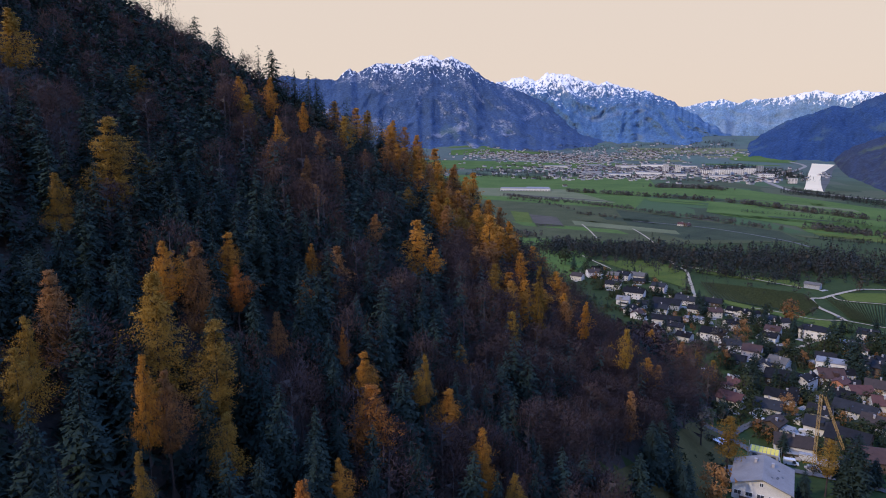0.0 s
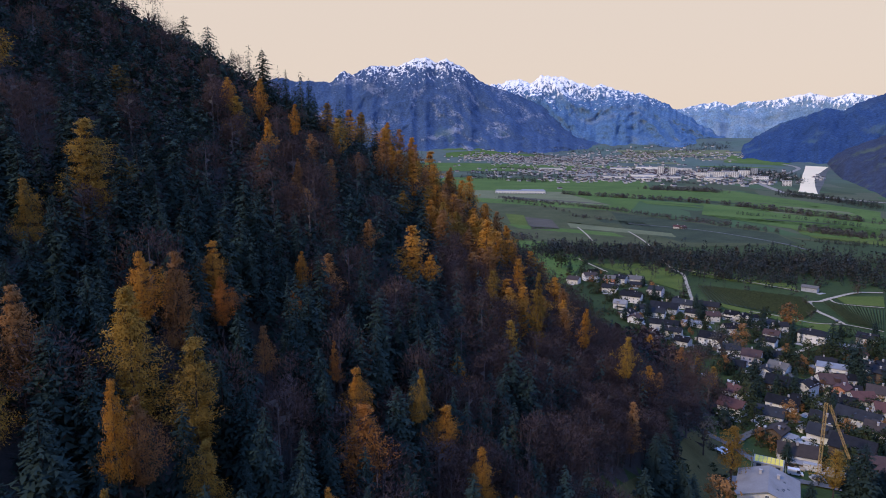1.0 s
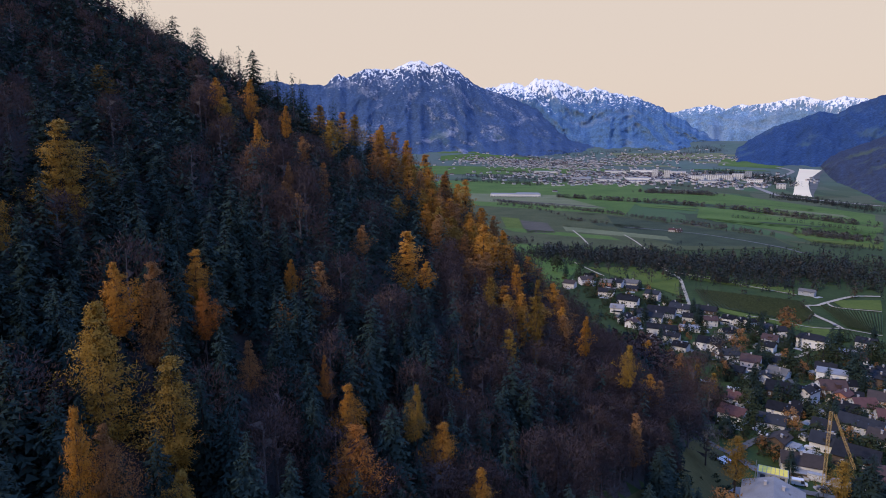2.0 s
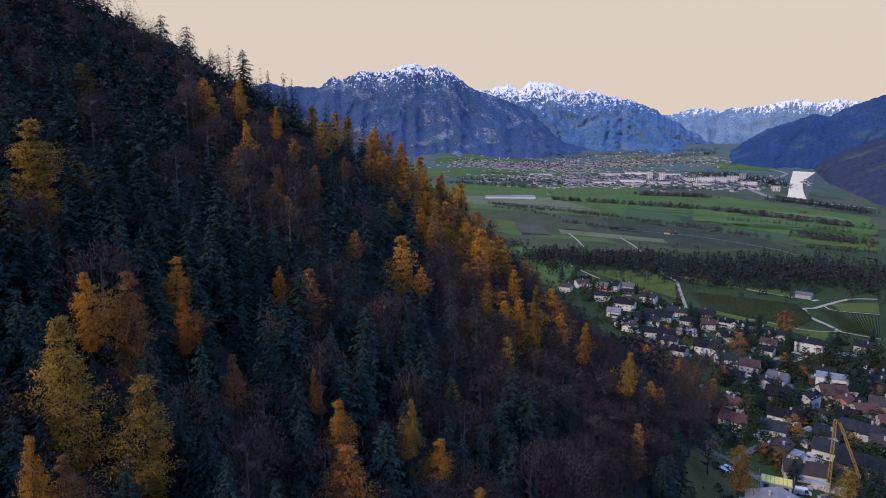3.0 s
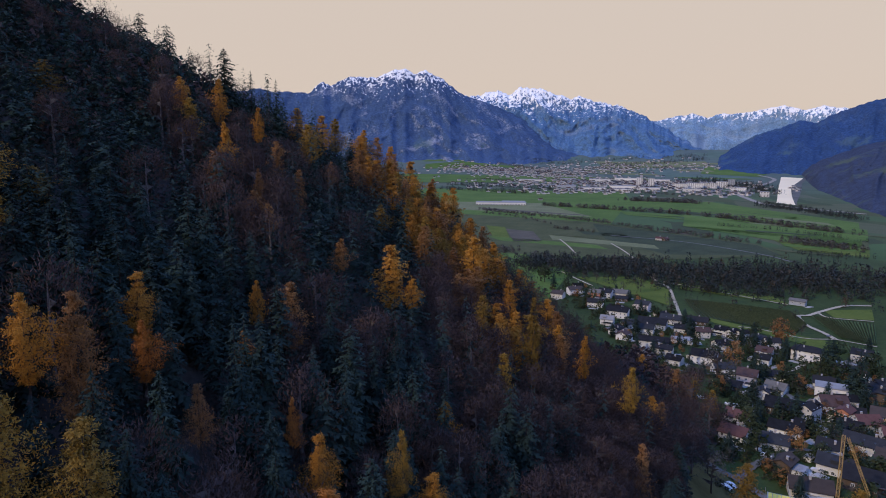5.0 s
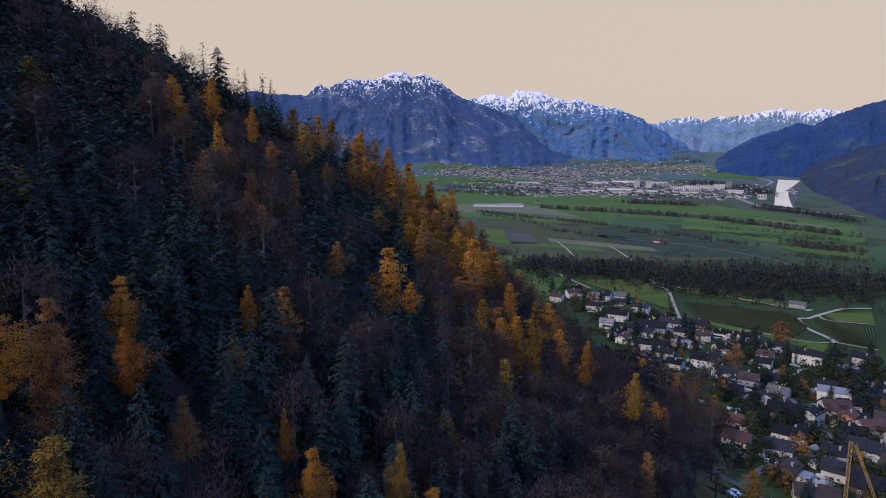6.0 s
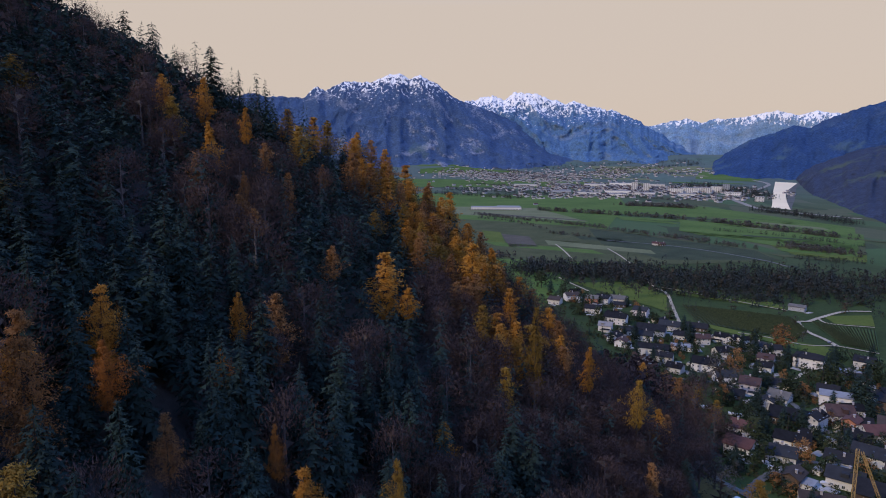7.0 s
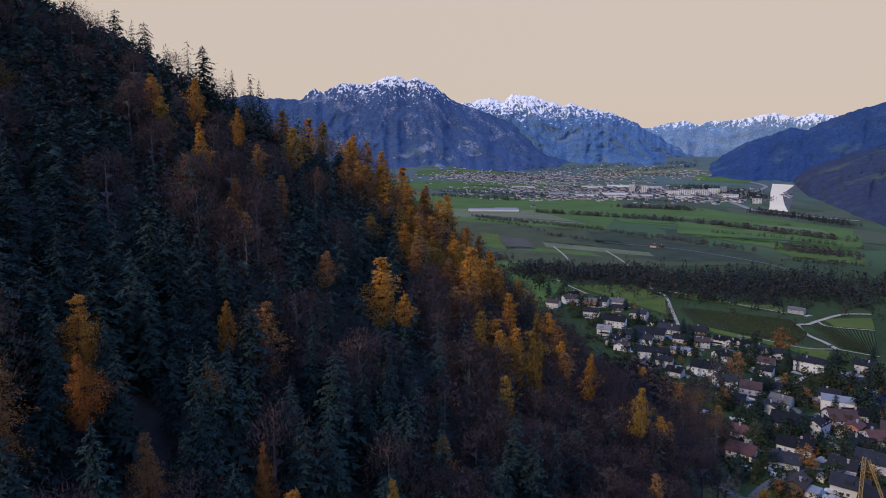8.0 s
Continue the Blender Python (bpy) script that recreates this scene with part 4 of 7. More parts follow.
def house(x, y, turn, L, W, eave, wall, roof, storeys, kind):
    """A house: walls with gables, an overhanging roof, chimney, windows, a door; the ridge runs along its local y."""
    rng = np.random.default_rng(int(x * 7 + y * 3) % 9973)
    HOUSES.append((x, y, max(L, W) * 0.62))
    gz = float(land_z(x, y)) - 0.15
    noun = {"barn": "barn", "flat": "flat_roofed_house", "chalet": "apartment_house"}.get(kind, "house")
    root = empty(noun, pose(x, y, gz, 0, 0, turn - 90))
    rise_rate = {"chalet": 0.36, "barn": 0.42}.get(kind, 0.46 + 0.14 * rng.uniform())
    o, th = (0.9 if kind == "chalet" else 0.65), 0.24
    w2, l2 = W / 2, L / 2
    rise = w2 * rise_rate
    b = Build()
    if kind in ("flat", "hip"):
        b.box(-w2, -l2, -2.0, w2, l2, eave, 0.05)
    else:
        b.prism([(-w2, -2.0), (w2, -2.0), (w2, eave), (0, eave + rise), (-w2, eave)], -l2, l2)
    under("wall", b.mesh("wall", WALLS[wall]), root)
    r = Build()
    if kind == "flat":
        r.box(-w2 - 0.25, -l2 - 0.25, eave + 0.01, w2 + 0.25, l2 + 0.25, eave + 0.32, 0.04)
        r.box(-w2 * 0.3, -l2 * 0.2, eave + 0.33, w2 * 0.1, l2 * 0.05, eave + 1.0, 0.04)
    elif kind == "hip":
        top = eave + rise
        k = max(l2 - w2 * 0.8, 0.4)
        lo = [(-w2 - o, -l2 - o), (w2 + o, -l2 - o), (w2 + o, l2 + o), (-w2 - o, l2 + o)]
        bot = [r.bm.verts.new((a, c, eave + 0.02)) for a, c in lo]
        edge = [r.bm.verts.new((a, c, eave + 0.02 + th)) for a, c in lo]
        rid = [r.bm.verts.new((0, -k, top + th)), r.bm.verts.new((0, k, top + th))]
        r.bm.faces.new(bot[::-1])
        for i in range(4):
            r.bm.faces.new((bot[i], bot[(i + 1) % 4], edge[(i + 1) % 4], edge[i]))
        r.bm.faces.new((edge[0], edge[1], rid[0]))
        r.bm.faces.new((edge[1], edge[2], rid[1], rid[0]))
        r.bm.faces.new((edge[2], edge[3], rid[1]))
        r.bm.faces.new((edge[3], edge[0], rid[0], rid[1]))
    else:
        z0 = eave - o * rise_rate + 0.03
        r.prism([(-w2 - o, z0), (0, eave + rise + 0.03), (w2 + o, z0), (w2 + o, z0 + th), (0, eave + rise + th + 0.05), (-w2 - o, z0 + th)], -l2 - o, l2 + o)
    top = under("roof", r.mesh("roof", ROOFS[roof]), root, ROOF_WORDS[roof] + " roof")
    if kind not in ("flat", "barn"):
        for _ in range(2 if kind == "chalet" else 1):
            cx, cy = w2 * rng.uniform(-0.45, 0.45), l2 * rng.uniform(-0.5, 0.5)
            cz = eave + (w2 - abs(cx)) * rise_rate
            c = Build().box(cx - 0.4, cy - 0.4, cz - 0.3, cx + 0.4, cy + 0.4, cz + 1.5, 0.03)
            c.box(cx - 0.5, cy - 0.5, cz + 1.5, cx + 0.5, cy + 0.5, cz + 1.62)
            under("chimney", c.mesh("chimney", M["chimney"]), top, "grey rendered chimney")
        n_sky = int(rng.integers(0, 3)) + (3 if kind == "chalet" else 0)
        for _ in range(n_sky):
            sgn = 1 if rng.uniform() < 0.5 else -1
            t = rng.uniform(0.3, 0.7)
            wx, wy = sgn * w2 * t, l2 * rng.uniform(-0.7, 0.7)
            wz = eave + (w2 - abs(wx)) * rise_rate + th + 0.06
            s = under("skylight", SKYLIGHT, top, "glazed skylight")
            s.matrix_local = Matrix.Translation((wx, wy, wz)) @ Matrix.Rotation(sgn * math.atan(rise_rate), 4, "Y")
    h = 2.75
    levels = max(1, min(storeys, int(eave / 2.4)))
    if kind == "barn":
        for sgn in (1, -1):
            for i in range(max(2, int(L / 5))):
                yy = -l2 + L * (i + 0.5) / max(2, int(L / 5))
                set_window(root, sgn * w2, yy, eave * 0.62, -90 if sgn > 0 else 90)
        g = under("door", BARN_DOOR, root, "wide brown barn door")
        g.matrix_local = pose(0, -l2, 1.5, 0, 0, 180)
        HOUSE_TAG = f"{HOUSE_WORDS[wall]} barn with a {ROOF_WORDS[roof]} roof"
    else:
        for lv in range(levels):
            zc = 1.65 + lv * h
            n = max(2, int(L / 3.1))
            for sgn in (1, -1):
                for i in range(n):
                    if rng.uniform() < 0.2:
                        continue
                    yy = -l2 + L * (i + 0.5) / n
                    set_window(root, sgn * w2, yy, zc, -90 if sgn > 0 else 90)
            n = max(2, int(W / 3.3))
            for sgn in (-1,):
                for i in range(n):
                    if sgn < 0 and lv == 0 and i == 0:
                        continue
                    xx = -w2 + W * (i + 0.5) / n
                    set_window(root, xx, sgn * l2, zc, 0 if sgn > 0 else 180, WIDE_WINDOW if kind == "chalet" and lv else None)
        if kind not in ("flat", "hip") and rise > 2.0:
            for sgn in (-1,):
                set_window(root, 0, sgn * l2, eave + rise * 0.32, 0 if sgn > 0 else 180)
        d = under("door", DOOR, root, "brown house door")
        d.matrix_local = pose(-w2 + W * 0.5 / max(2, int(W / 3.3)), -l2, 1.05, 0, 0, 180)
        if kind == "house" and rng.uniform() < 0.45:
            sx = 1 if rng.uniform() < 0.5 else -1
            aw, al, ah = rng.uniform(3.2, 4.5), rng.uniform(4.5, 6.5), rng.uniform(2.5, 2.9)
            y0 = rng.uniform(-l2, l2 - al)
            x0, x1 = sorted((sx * (w2 + 0.01), sx * (w2 + aw)))
            an = under("annex", Build().box(x0, y0, -2.0, x1, y0 + al, ah, 0.04).mesh("annex", WALLS[rng.choice(["white", "wood", "cream"])]), root, "low side annex")
            under("annex_roof", Build().box(x0 + (0.02 if sx > 0 else -0.3), y0 - 0.3, ah + 0.01, x1 + (0.3 if sx > 0 else -0.02), y0 + al + 0.3, ah + 0.22, 0.03).mesh("annex_roof", ROOFS[rng.choice(["dark", "flat", "slate"])]), an)
        if kind == "house" and eave > 4.4 and rng.uniform() < 0.45:
            sx = 1 if rng.uniform() < 0.5 else -1
            yd, dw = rng.uniform(-0.3, 0.3) * L, 1.3
            zt = eave + rise * 0.72
            x0, x1 = sorted((sx * w2 * 0.25, sx * w2 * 0.86))
            dm = under("dormer", Build().box(x0, yd - dw, eave + rise * 0.1, x1, yd + dw, zt, 0.03).mesh("dormer", ROOFS[roof]), top, "boxy roof dormer")
            dm.matrix_local = pose(0, 0, th)
        if kind == "chalet" or (levels > 1 and rng.uniform() < 0.5):
            for lv in range(1, levels):
                z0 = lv * h + 0.05
                bw = W * 0.36
                bal = Build().box(-bw, -l2 - 1.3, z0, bw, -l2 + 0.02, z0 + 0.16, 0.02)
                bo = under("balcony", bal.mesh("balcony", M["concrete"]), root, "projecting balcony slab")
                ra = Build().box(-bw, -l2 - 1.34, z0 + 0.2, bw, -l2 - 1.24, z0 + 1.05, 0.01)
                for sx in (-1, 1):
                    ra.box(sx * bw - 0.05, -l2 - 1.24, z0 + 0.17, sx * bw + 0.05, -l2 + 0.0, z0 + 1.05)
                under("railing", ra.mesh("railing", M["rail"]), bo, "brown wooden balcony railing")
        HOUSE_TAG = f"{HOUSE_WORDS[wall]} village house with a {ROOF_WORDS[roof]} roof"
    return tagged(root, HOUSE_TAG, "barn" if kind == "barn" else "house", "village houses")


SKYLIGHT = Build().box(-0.38, -0.3, -0.06, 0.38, 0.3, 0.07, 0.02).mesh("skylight", M["glass"])
BARN_DOOR = Build().box(-1.6, -0.05, -1.5, 1.6, 0.1, 1.5, 0.03).mesh("barn_door", M["door"])


# larches of the slope
larch_at(-66.1, 114.5, 21.8, 10.5, 'olive', 0.80)
larch_at(-67.9, 130.0, 11.1, 6.2, 'olive', 0.55)
larch_at(-46.9, 91.8, 21.2, 5.7, 'gold', 0.40)
larch_at(-43.6, 95.2, 22.7, 6.8, 'rust', 0.62)
larch_at(-45.0, 113.4, 17.3, 5.5, 'gold', 0.52)
larch_at(-40.6, 104.7, 17.4, 4.2, 'orange', 0.40)
larch_at(-42.0, 77.8, 25.8, 8.0, 'olive', 0.64)
larch_at(-35.4, 80.4, 23.4, 8.1, 'olive', 0.66)
larch_at(-38.1, 66.0, 23.8, 3.7, 'gold', 0.40)
larch_at(-36.6, 68.0, 21.7, 5.0, 'rust', 0.40)
larch_at(-34.4, 133.9, 16.0, 3.5, 'gold', 0.40)
larch_at(-30.4, 141.7, 16.1, 6.8, 'rust', 0.74)
larch_at(-33.5, 121.9, 13.4, 2.8, 'orange', 0.40)
larch_at(-24.0, 111.5, 16.0, 2.3, 'orange', 0.40)
larch_at(-19.1, 104.8, 18.7, 5.3, 'gold', 0.66)
larch_at(-15.2, 184.7, 20.5, 10.0, 'gold', 0.80)
larch_at(-9.8, 183.0, 16.5, 5.8, 'gold', 0.43)
larch_at(-26.2, 176.5, 16.0, 5.3, 'rust', 0.51)
larch_at(-2.1, 146.0, 11.8, 5.3, 'gold', 0.66)
larch_at(-8.8, 113.3, 21.4, 3.6, 'olive', 0.45)
larch_at(-4.5, 114.8, 17.1, 6.4, 'gold', 0.63)
larch_at(12.2, 173.4, 18.8, 6.3, 'olive', 0.52)
larch_at(8.3, 189.9, 23.4, 7.1, 'olive', 0.58)
larch_at(18.6, 219.9, 23.5, 7.5, 'gold', 0.53)
larch_at(21.9, 192.2, 32.1, 5.5, 'olive', 0.80)
larch_at(39.7, 208.0, 27.0, 5.0, 'gold', 0.40)
larch_at(52.3, 202.6, 30.3, 6.2, 'olive', 0.46)
larch_at(47.7, 177.5, 20.0, 6.3, 'rust', 0.80)
larch_at(-41.0, 202.4, 16.0, 5.4, 'rust', 0.80)
larch_at(-36.7, 229.9, 16.0, 3.7, 'rust', 0.40)
larch_at(-46.0, 175.9, 12.7, 5.3, 'rust', 0.45)
larch_at(-41.7, 172.0, 13.9, 4.6, 'rust', 0.41)
larch_at(-45.4, 178.0, 17.6, 3.2, 'rust', 0.40)
larch_at(-56.4, 190.0, 18.4, 5.2, 'gold', 0.56)
larch_at(-54.9, 176.5, 15.0, 5.4, 'rust', 0.66)
larch_at(-65.1, 213.8, 20.8, 5.5, 'gold', 0.52)
larch_at(-71.6, 202.0, 17.1, 6.0, 'gold', 0.40)
larch_at(-66.7, 195.6, 16.3, 6.5, 'olive', 0.63)
larch_at(-88.8, 171.6, 9.9, 7.6, 'olive', 0.80)
larch_at(-54.1, 213.0, 21.3, 3.9, 'gold', 0.40)
larch_at(-20.5, 223.9, 16.0, 6.0, 'olive', 0.40)
larch_at(-33.3, 102.3, 16.0, 3.6, 'rust', 0.40)
larch_at(-49.1, 211.5, 16.0, 5.7, 'rust', 0.68)
larch_at(-52.8, 258.7, 17.3, 7.7, 'gold', 0.66)
larch_at(-45.1, 238.0, 20.0, 8.9, 'olive', 0.66)
larch_at(-45.0, 263.7, 20.0, 8.9, 'gold', 0.66)
larch_at(-16.6, 95.0, 20.0, 8.9, 'orange', 0.66)
larch_at(-42.1, 275.5, 20.0, 8.9, 'olive', 0.66)
larch_at(-30.4, 254.4, 20.0, 8.9, 'rust', 0.66)
larch_at(-32.9, 278.1, 20.0, 10.7, 'gold', 0.66)
larch_at(-33.2, 281.8, 18.2, 8.1, 'gold', 0.66)
larch_at(-28.7, 265.8, 17.4, 6.7, 'gold', 0.66)
larch_at(-25.0, 254.5, 19.4, 7.8, 'rust', 0.66)
larch_at(-25.1, 259.3, 19.7, 9.4, 'gold', 0.66)
larch_at(-22.0, 281.5, 18.4, 8.3, 'gold', 0.66)
larch_at(-20.2, 264.4, 17.5, 7.7, 'gold', 0.66)
larch_at(-19.4, 257.4, 18.1, 8.9, 'gold', 0.66)
larch_at(-19.5, 275.5, 20.0, 8.9, 'rust', 0.66)
larch_at(-18.6, 269.1, 18.4, 8.4, 'olive', 0.66)
larch_at(-15.2, 264.4, 19.2, 6.9, 'rust', 0.66)
larch_at(-13.5, 245.0, 18.1, 6.6, 'olive', 0.66)
larch_at(-14.9, 308.0, 24.2, 10.6, 'gold', 0.66)
larch_at(-11.7, 228.8, 18.5, 7.2, 'gold', 0.66)
larch_at(-12.3, 276.7, 20.0, 8.9, 'gold', 0.66)
larch_at(-10.2, 248.5, 20.0, 8.9, 'gold', 0.66)
larch_at(-10.5, 271.6, 17.2, 6.4, 'olive', 0.66)
larch_at(-7.4, 223.0, 20.0, 8.9, 'rust', 0.66)
larch_at(-7.7, 254.1, 18.3, 8.3, 'rust', 0.66)
larch_at(-7.4, 236.1, 18.8, 7.2, 'olive', 0.66)
larch_at(-7.1, 243.6, 17.2, 8.2, 'gold', 0.66)
larch_at(-6.9, 266.0, 18.7, 7.5, 'rust', 0.66)
larch_at(-6.4, 287.0, 20.0, 8.9, 'gold', 0.66)
larch_at(-5.6, 232.0, 17.3, 8.6, 'olive', 0.66)
larch_at(-3.5, 260.8, 18.5, 9.4, 'gold', 0.66)
larch_at(-3.6, 250.9, 20.0, 10.7, 'rust', 0.66)
larch_at(-2.5, 242.4, 17.2, 8.6, 'olive', 0.66)
larch_at(-1.4, 253.2, 20.0, 8.9, 'rust', 0.66)
larch_at(-1.6, 228.5, 18.7, 6.8, 'olive', 0.66)
larch_at(1.4, 224.3, 19.4, 7.2, 'rust', 0.66)
larch_at(3.2, 290.0, 26.2, 10.6, 'gold', 0.66)
larch_at(3.2, 255.4, 18.9, 6.9, 'gold', 0.66)
larch_at(4.4, 263.8, 18.2, 7.0, 'gold', 0.66)
larch_at(2.7, 210.0, 17.2, 7.1, 'rust', 0.66)
larch_at(4.1, 248.0, 20.0, 8.9, 'gold', 0.66)
larch_at(5.4, 243.7, 19.3, 8.4, 'olive', 0.66)
larch_at(7.1, 251.2, 19.4, 8.6, 'gold', 0.66)
larch_at(5.5, 217.2, 18.2, 8.5, 'rust', 0.66)
larch_at(7.9, 259.3, 17.5, 7.2, 'olive', 0.66)
larch_at(6.9, 233.4, 20.0, 8.9, 'gold', 0.66)
larch_at(1.9, 114.0, 13.3, 5.9, 'gold', 0.66)
larch_at(8.1, 227.0, 27.0, 10.6, 'gold', 0.66)
larch_at(8.5, 221.2, 20.0, 8.9, 'rust', 0.66)
larch_at(12.6, 242.9, 19.1, 9.6, 'gold', 0.66)
larch_at(13.0, 248.3, 20.0, 10.7, 'gold', 0.66)
larch_at(13.5, 254.1, 18.6, 7.7, 'gold', 0.66)
larch_at(13.5, 206.3, 18.4, 8.6, 'gold', 0.66)
larch_at(12.5, 193.3, 17.6, 7.8, 'gold', 0.66)
larch_at(17.5, 248.5, 20.0, 10.7, 'gold', 0.66)
larch_at(14.0, 199.6, 18.4, 8.8, 'gold', 0.66)
larch_at(19.8, 252.5, 19.2, 7.8, 'rust', 0.66)
larch_at(17.8, 197.8, 18.2, 8.4, 'gold', 0.66)
larch_at(19.1, 206.9, 19.4, 9.0, 'gold', 0.66)
larch_at(24.0, 212.7, 20.0, 10.7, 'olive', 0.66)
larch_at(26.5, 216.8, 18.0, 8.0, 'gold', 0.66)
larch_at(35.0, 245.1, 20.0, 8.9, 'gold', 0.66)
larch_at(34.4, 222.9, 19.9, 8.0, 'gold', 0.66)
larch_at(37.3, 237.9, 20.0, 9.8, 'rust', 0.66)
larch_at(33.9, 215.3, 19.8, 8.8, 'rust', 0.66)
larch_at(114.9, 381.7, 18.2, 6.6, 'gold', 0.66)
larch_at(66.8, 226.2, 18.7, 8.6, 'gold', 0.66)
larch_at(75.9, 242.3, 15.1, 6.2, 'rust', 0.66)
larch_at(119.0, 339.0, 20.8, 8.7, 'rust', 0.66)
larch_at(124.8, 331.7, 20.1, 7.2, 'olive', 0.66)
larch_at(125.8, 313.2, 17.8, 7.8, 'olive', 0.66)
larch_at(-53.1, 74.2, 19.0, 6.0, 'rust', 0.60)
larch_at(-50.6, 65.4, 19.0, 3.9, 'olive', 0.42)
larch_at(-48.7, 60.7, 19.0, 5.2, 'olive', 0.42)
larch_at(-35.5, 58.8, 19.0, 2.5, 'olive', 0.42)
larch_at(-21.3, 69.2, 19.0, 4.7, 'orange', 0.42)
larch_at(-18.2, 76.4, 19.0, 3.5, 'gold', 0.42)
larch_at(1.9, 106.7, 19.0, 5.6, 'gold', 0.72)
larch_at(7.3, 100.2, 19.0, 5.0, 'olive', 0.42)
larch_at(-31.0, 71.5, 19.0, 4.7, 'olive', 0.46)
larch_at(-95.2, 134.2, 19.0, 7.7, 'olive', 0.66)
larch_at(-63.2, 93.2, 19.0, 4.2, 'olive', 0.42)
larch_at(-32.6, 285.7, 22.0, 8.0, 'gold', 0.66)
larch_at(-27.4, 288.1, 23.0, 8.5, 'rust', 0.66)
larch_at(-22.0, 288.0, 23.0, 9.0, 'gold', 0.66)
larch_at(-5.5, 286.7, 23.0, 9.0, 'rust', 0.66)
larch_at(-0.5, 284.1, 22.0, 8.0, 'gold', 0.66)
tree("spruce", "spruce", 4.6, 278.7, 22.0, 1.2, "spruce", "dark green spruce on the ridge among golden larches", "spruces on the slope")
larch_at(9.7, 278.2, 21.0, 9.0, 'gold', 0.66)
larch_at(15.0, 284.2, 21.0, 8.0, 'rust', 0.66)
larch_at(18.7, 276.5, 19.0, 8.5, 'gold', 0.66)
tree("spruce", "spruce", 23.6, 272.9, 18.0, 1.2, "spruce", "dark green spruce on the ridge among golden larches", "spruces on the slope")
larch_at(28.8, 273.1, 17.0, 8.0, 'gold', 0.66)
larch_at(32.7, 267.5, 17.0, 8.5, 'rust', 0.66)
# conifers that stand out on the brow
for x_, y_, top_, shape_, word_ in ((-72.9, 244.1, 181.0, "sparse", "tall open conifer with layered drooping boughs on the brow"), (-80.1, 251.7, 183.5, "snag", "half-dead thin conifer with a few tufts on the brow"),
                                    (-67.0, 253.1, 175.0, "spruce", "dark pointed spruce on the hill's brow"), (-58.5, 253.0, 172.0, "spruce", "dark pointed spruce on the hill's brow"),
                                    (-109.5, 290.8, 196.5, "sparse", "tall open conifer with layered drooping boughs on the brow"), (-116.3, 283.1, 199.5, "sparse", "tall open conifer with layered drooping boughs on the brow"),
                                    (-62.5, 258.0, 174.5, "snag", "half-dead thin conifer with a few tufts on the brow")):
    TAKEN.append((x_, y_))
    h_ = max(top_ - float(land_z(x_, y_)), 8.0)
    tree(shape_, "spruce", x_, y_, h_, min(20 / h_, 1.3) * (1.35 if shape_ == "sparse" else 1.0), "pine" if shape_ == "snag" else "conifer", word_, "conifers on the brow")
# the village
house(98.0, 197.8, 63, 17.0, 16.8, 7.5, 'white', 'grey', 2, 'chalet')
house(129.6, 239.5, -21, 13.4, 9.0, 4.6, 'white', 'brown', 1, 'house')
house(133.1, 262.4, 43, 9.0, 6.5, 4.5, 'wood', 'brown', 1, 'house')
house(127.3, 292.4, -44, 10.5, 10.0, 5.5, 'white', 'red', 2, 'house')
house(139.6, 316.0, -44, 9.5, 9.0, 5.5, 'white', 'red', 2, 'house')
house(169.4, 351.4, 64, 6.0, 6.5, 7.5, 'white', 'slate', 2, 'house')
house(175.5, 335.4, -36, 21.6, 15.0, 5.0, 'wood', 'dark', 1, 'barn')
house(180.7, 326.9, 36, 11.0, 6.5, 7.5, 'white', 'dark', 3, 'house')
house(201.9, 343.1, -11, 12.6, 12.0, 5.5, 'white', 'redbrown', 2, 'house')
house(199.1, 328.1, 39, 8.0, 6.5, 6, 'orange', 'red', 2, 'house')
house(218.7, 370.7, -31, 16.0, 11.0, 6.5, 'white', 'flat', 1, 'flat')
house(201.7, 316.1, -3, 10.5, 10.0, 5, 'white', 'red', 2, 'house')
house(181.7, 285.5, -45, 17.0, 10.0, 5, 'white', 'slate', 2, 'house')
house(204.7, 330.0, -27, 9.5, 9.0, 5, 'white', 'dark', 1, 'house')
house(217.3, 326.4, -34, 10.5, 10.0, 5.5, 'cream', 'brown', 2, 'house')
house(201.7, 296.6, -19, 10.5, 10.0, 5.5, 'cream', 'red', 2, 'house')
house(142.4, 287.5, -32, 11.3, 9.0, 4, 'white', 'slate', 1, 'house')
house(157.2, 304.9, -39, 13.9, 9.0, 4, 'white', 'dark', 1, 'house')
house(181.2, 391.5, -35, 10.5, 10.0, 6.5, 'pink', 'redbrown', 2, 'house')
house(253.8, 454.8, -41, 18.1, 12.0, 7.5, 'white', 'dark', 3, 'hip')
house(267.5, 433.5, -44, 17.9, 9.0, 3.5, 'white', 'flat', 1, 'flat')
house(290.6, 452.3, -43, 12.1, 10.0, 6.5, 'white', 'slate', 2, 'house')
house(174.9, 437.5, -36, 15.8, 11.0, 6.5, 'white', 'dark', 2, 'house')
house(153.1, 432.5, -40, 9.5, 9.0, 4.5, 'white', 'dark', 1, 'house')
house(134.5, 439.3, 43, 11.0, 7.3, 5, 'cream', 'beige', 1, 'house')
house(154.2, 477.1, -23, 20.5, 10.0, 6.5, 'white', 'dark', 2, 'house')
house(182.1, 495.6, -25, 15.2, 9.0, 3.2, 'white', 'flat', 1, 'flat')
house(219.4, 559.0, -32, 17.4, 10.0, 3.5, 'wood', 'dark', 1, 'house')
house(188.9, 609.7, -37, 12.5, 10.0, 6, 'pink', 'slate', 2, 'house')
house(176.0, 544.1, -28, 22.2, 13.0, 5, 'grey', 'slate', 1, 'house')
house(198.5, 560.3, -32, 18.8, 12.0, 4.5, 'white', 'slate', 1, 'house')
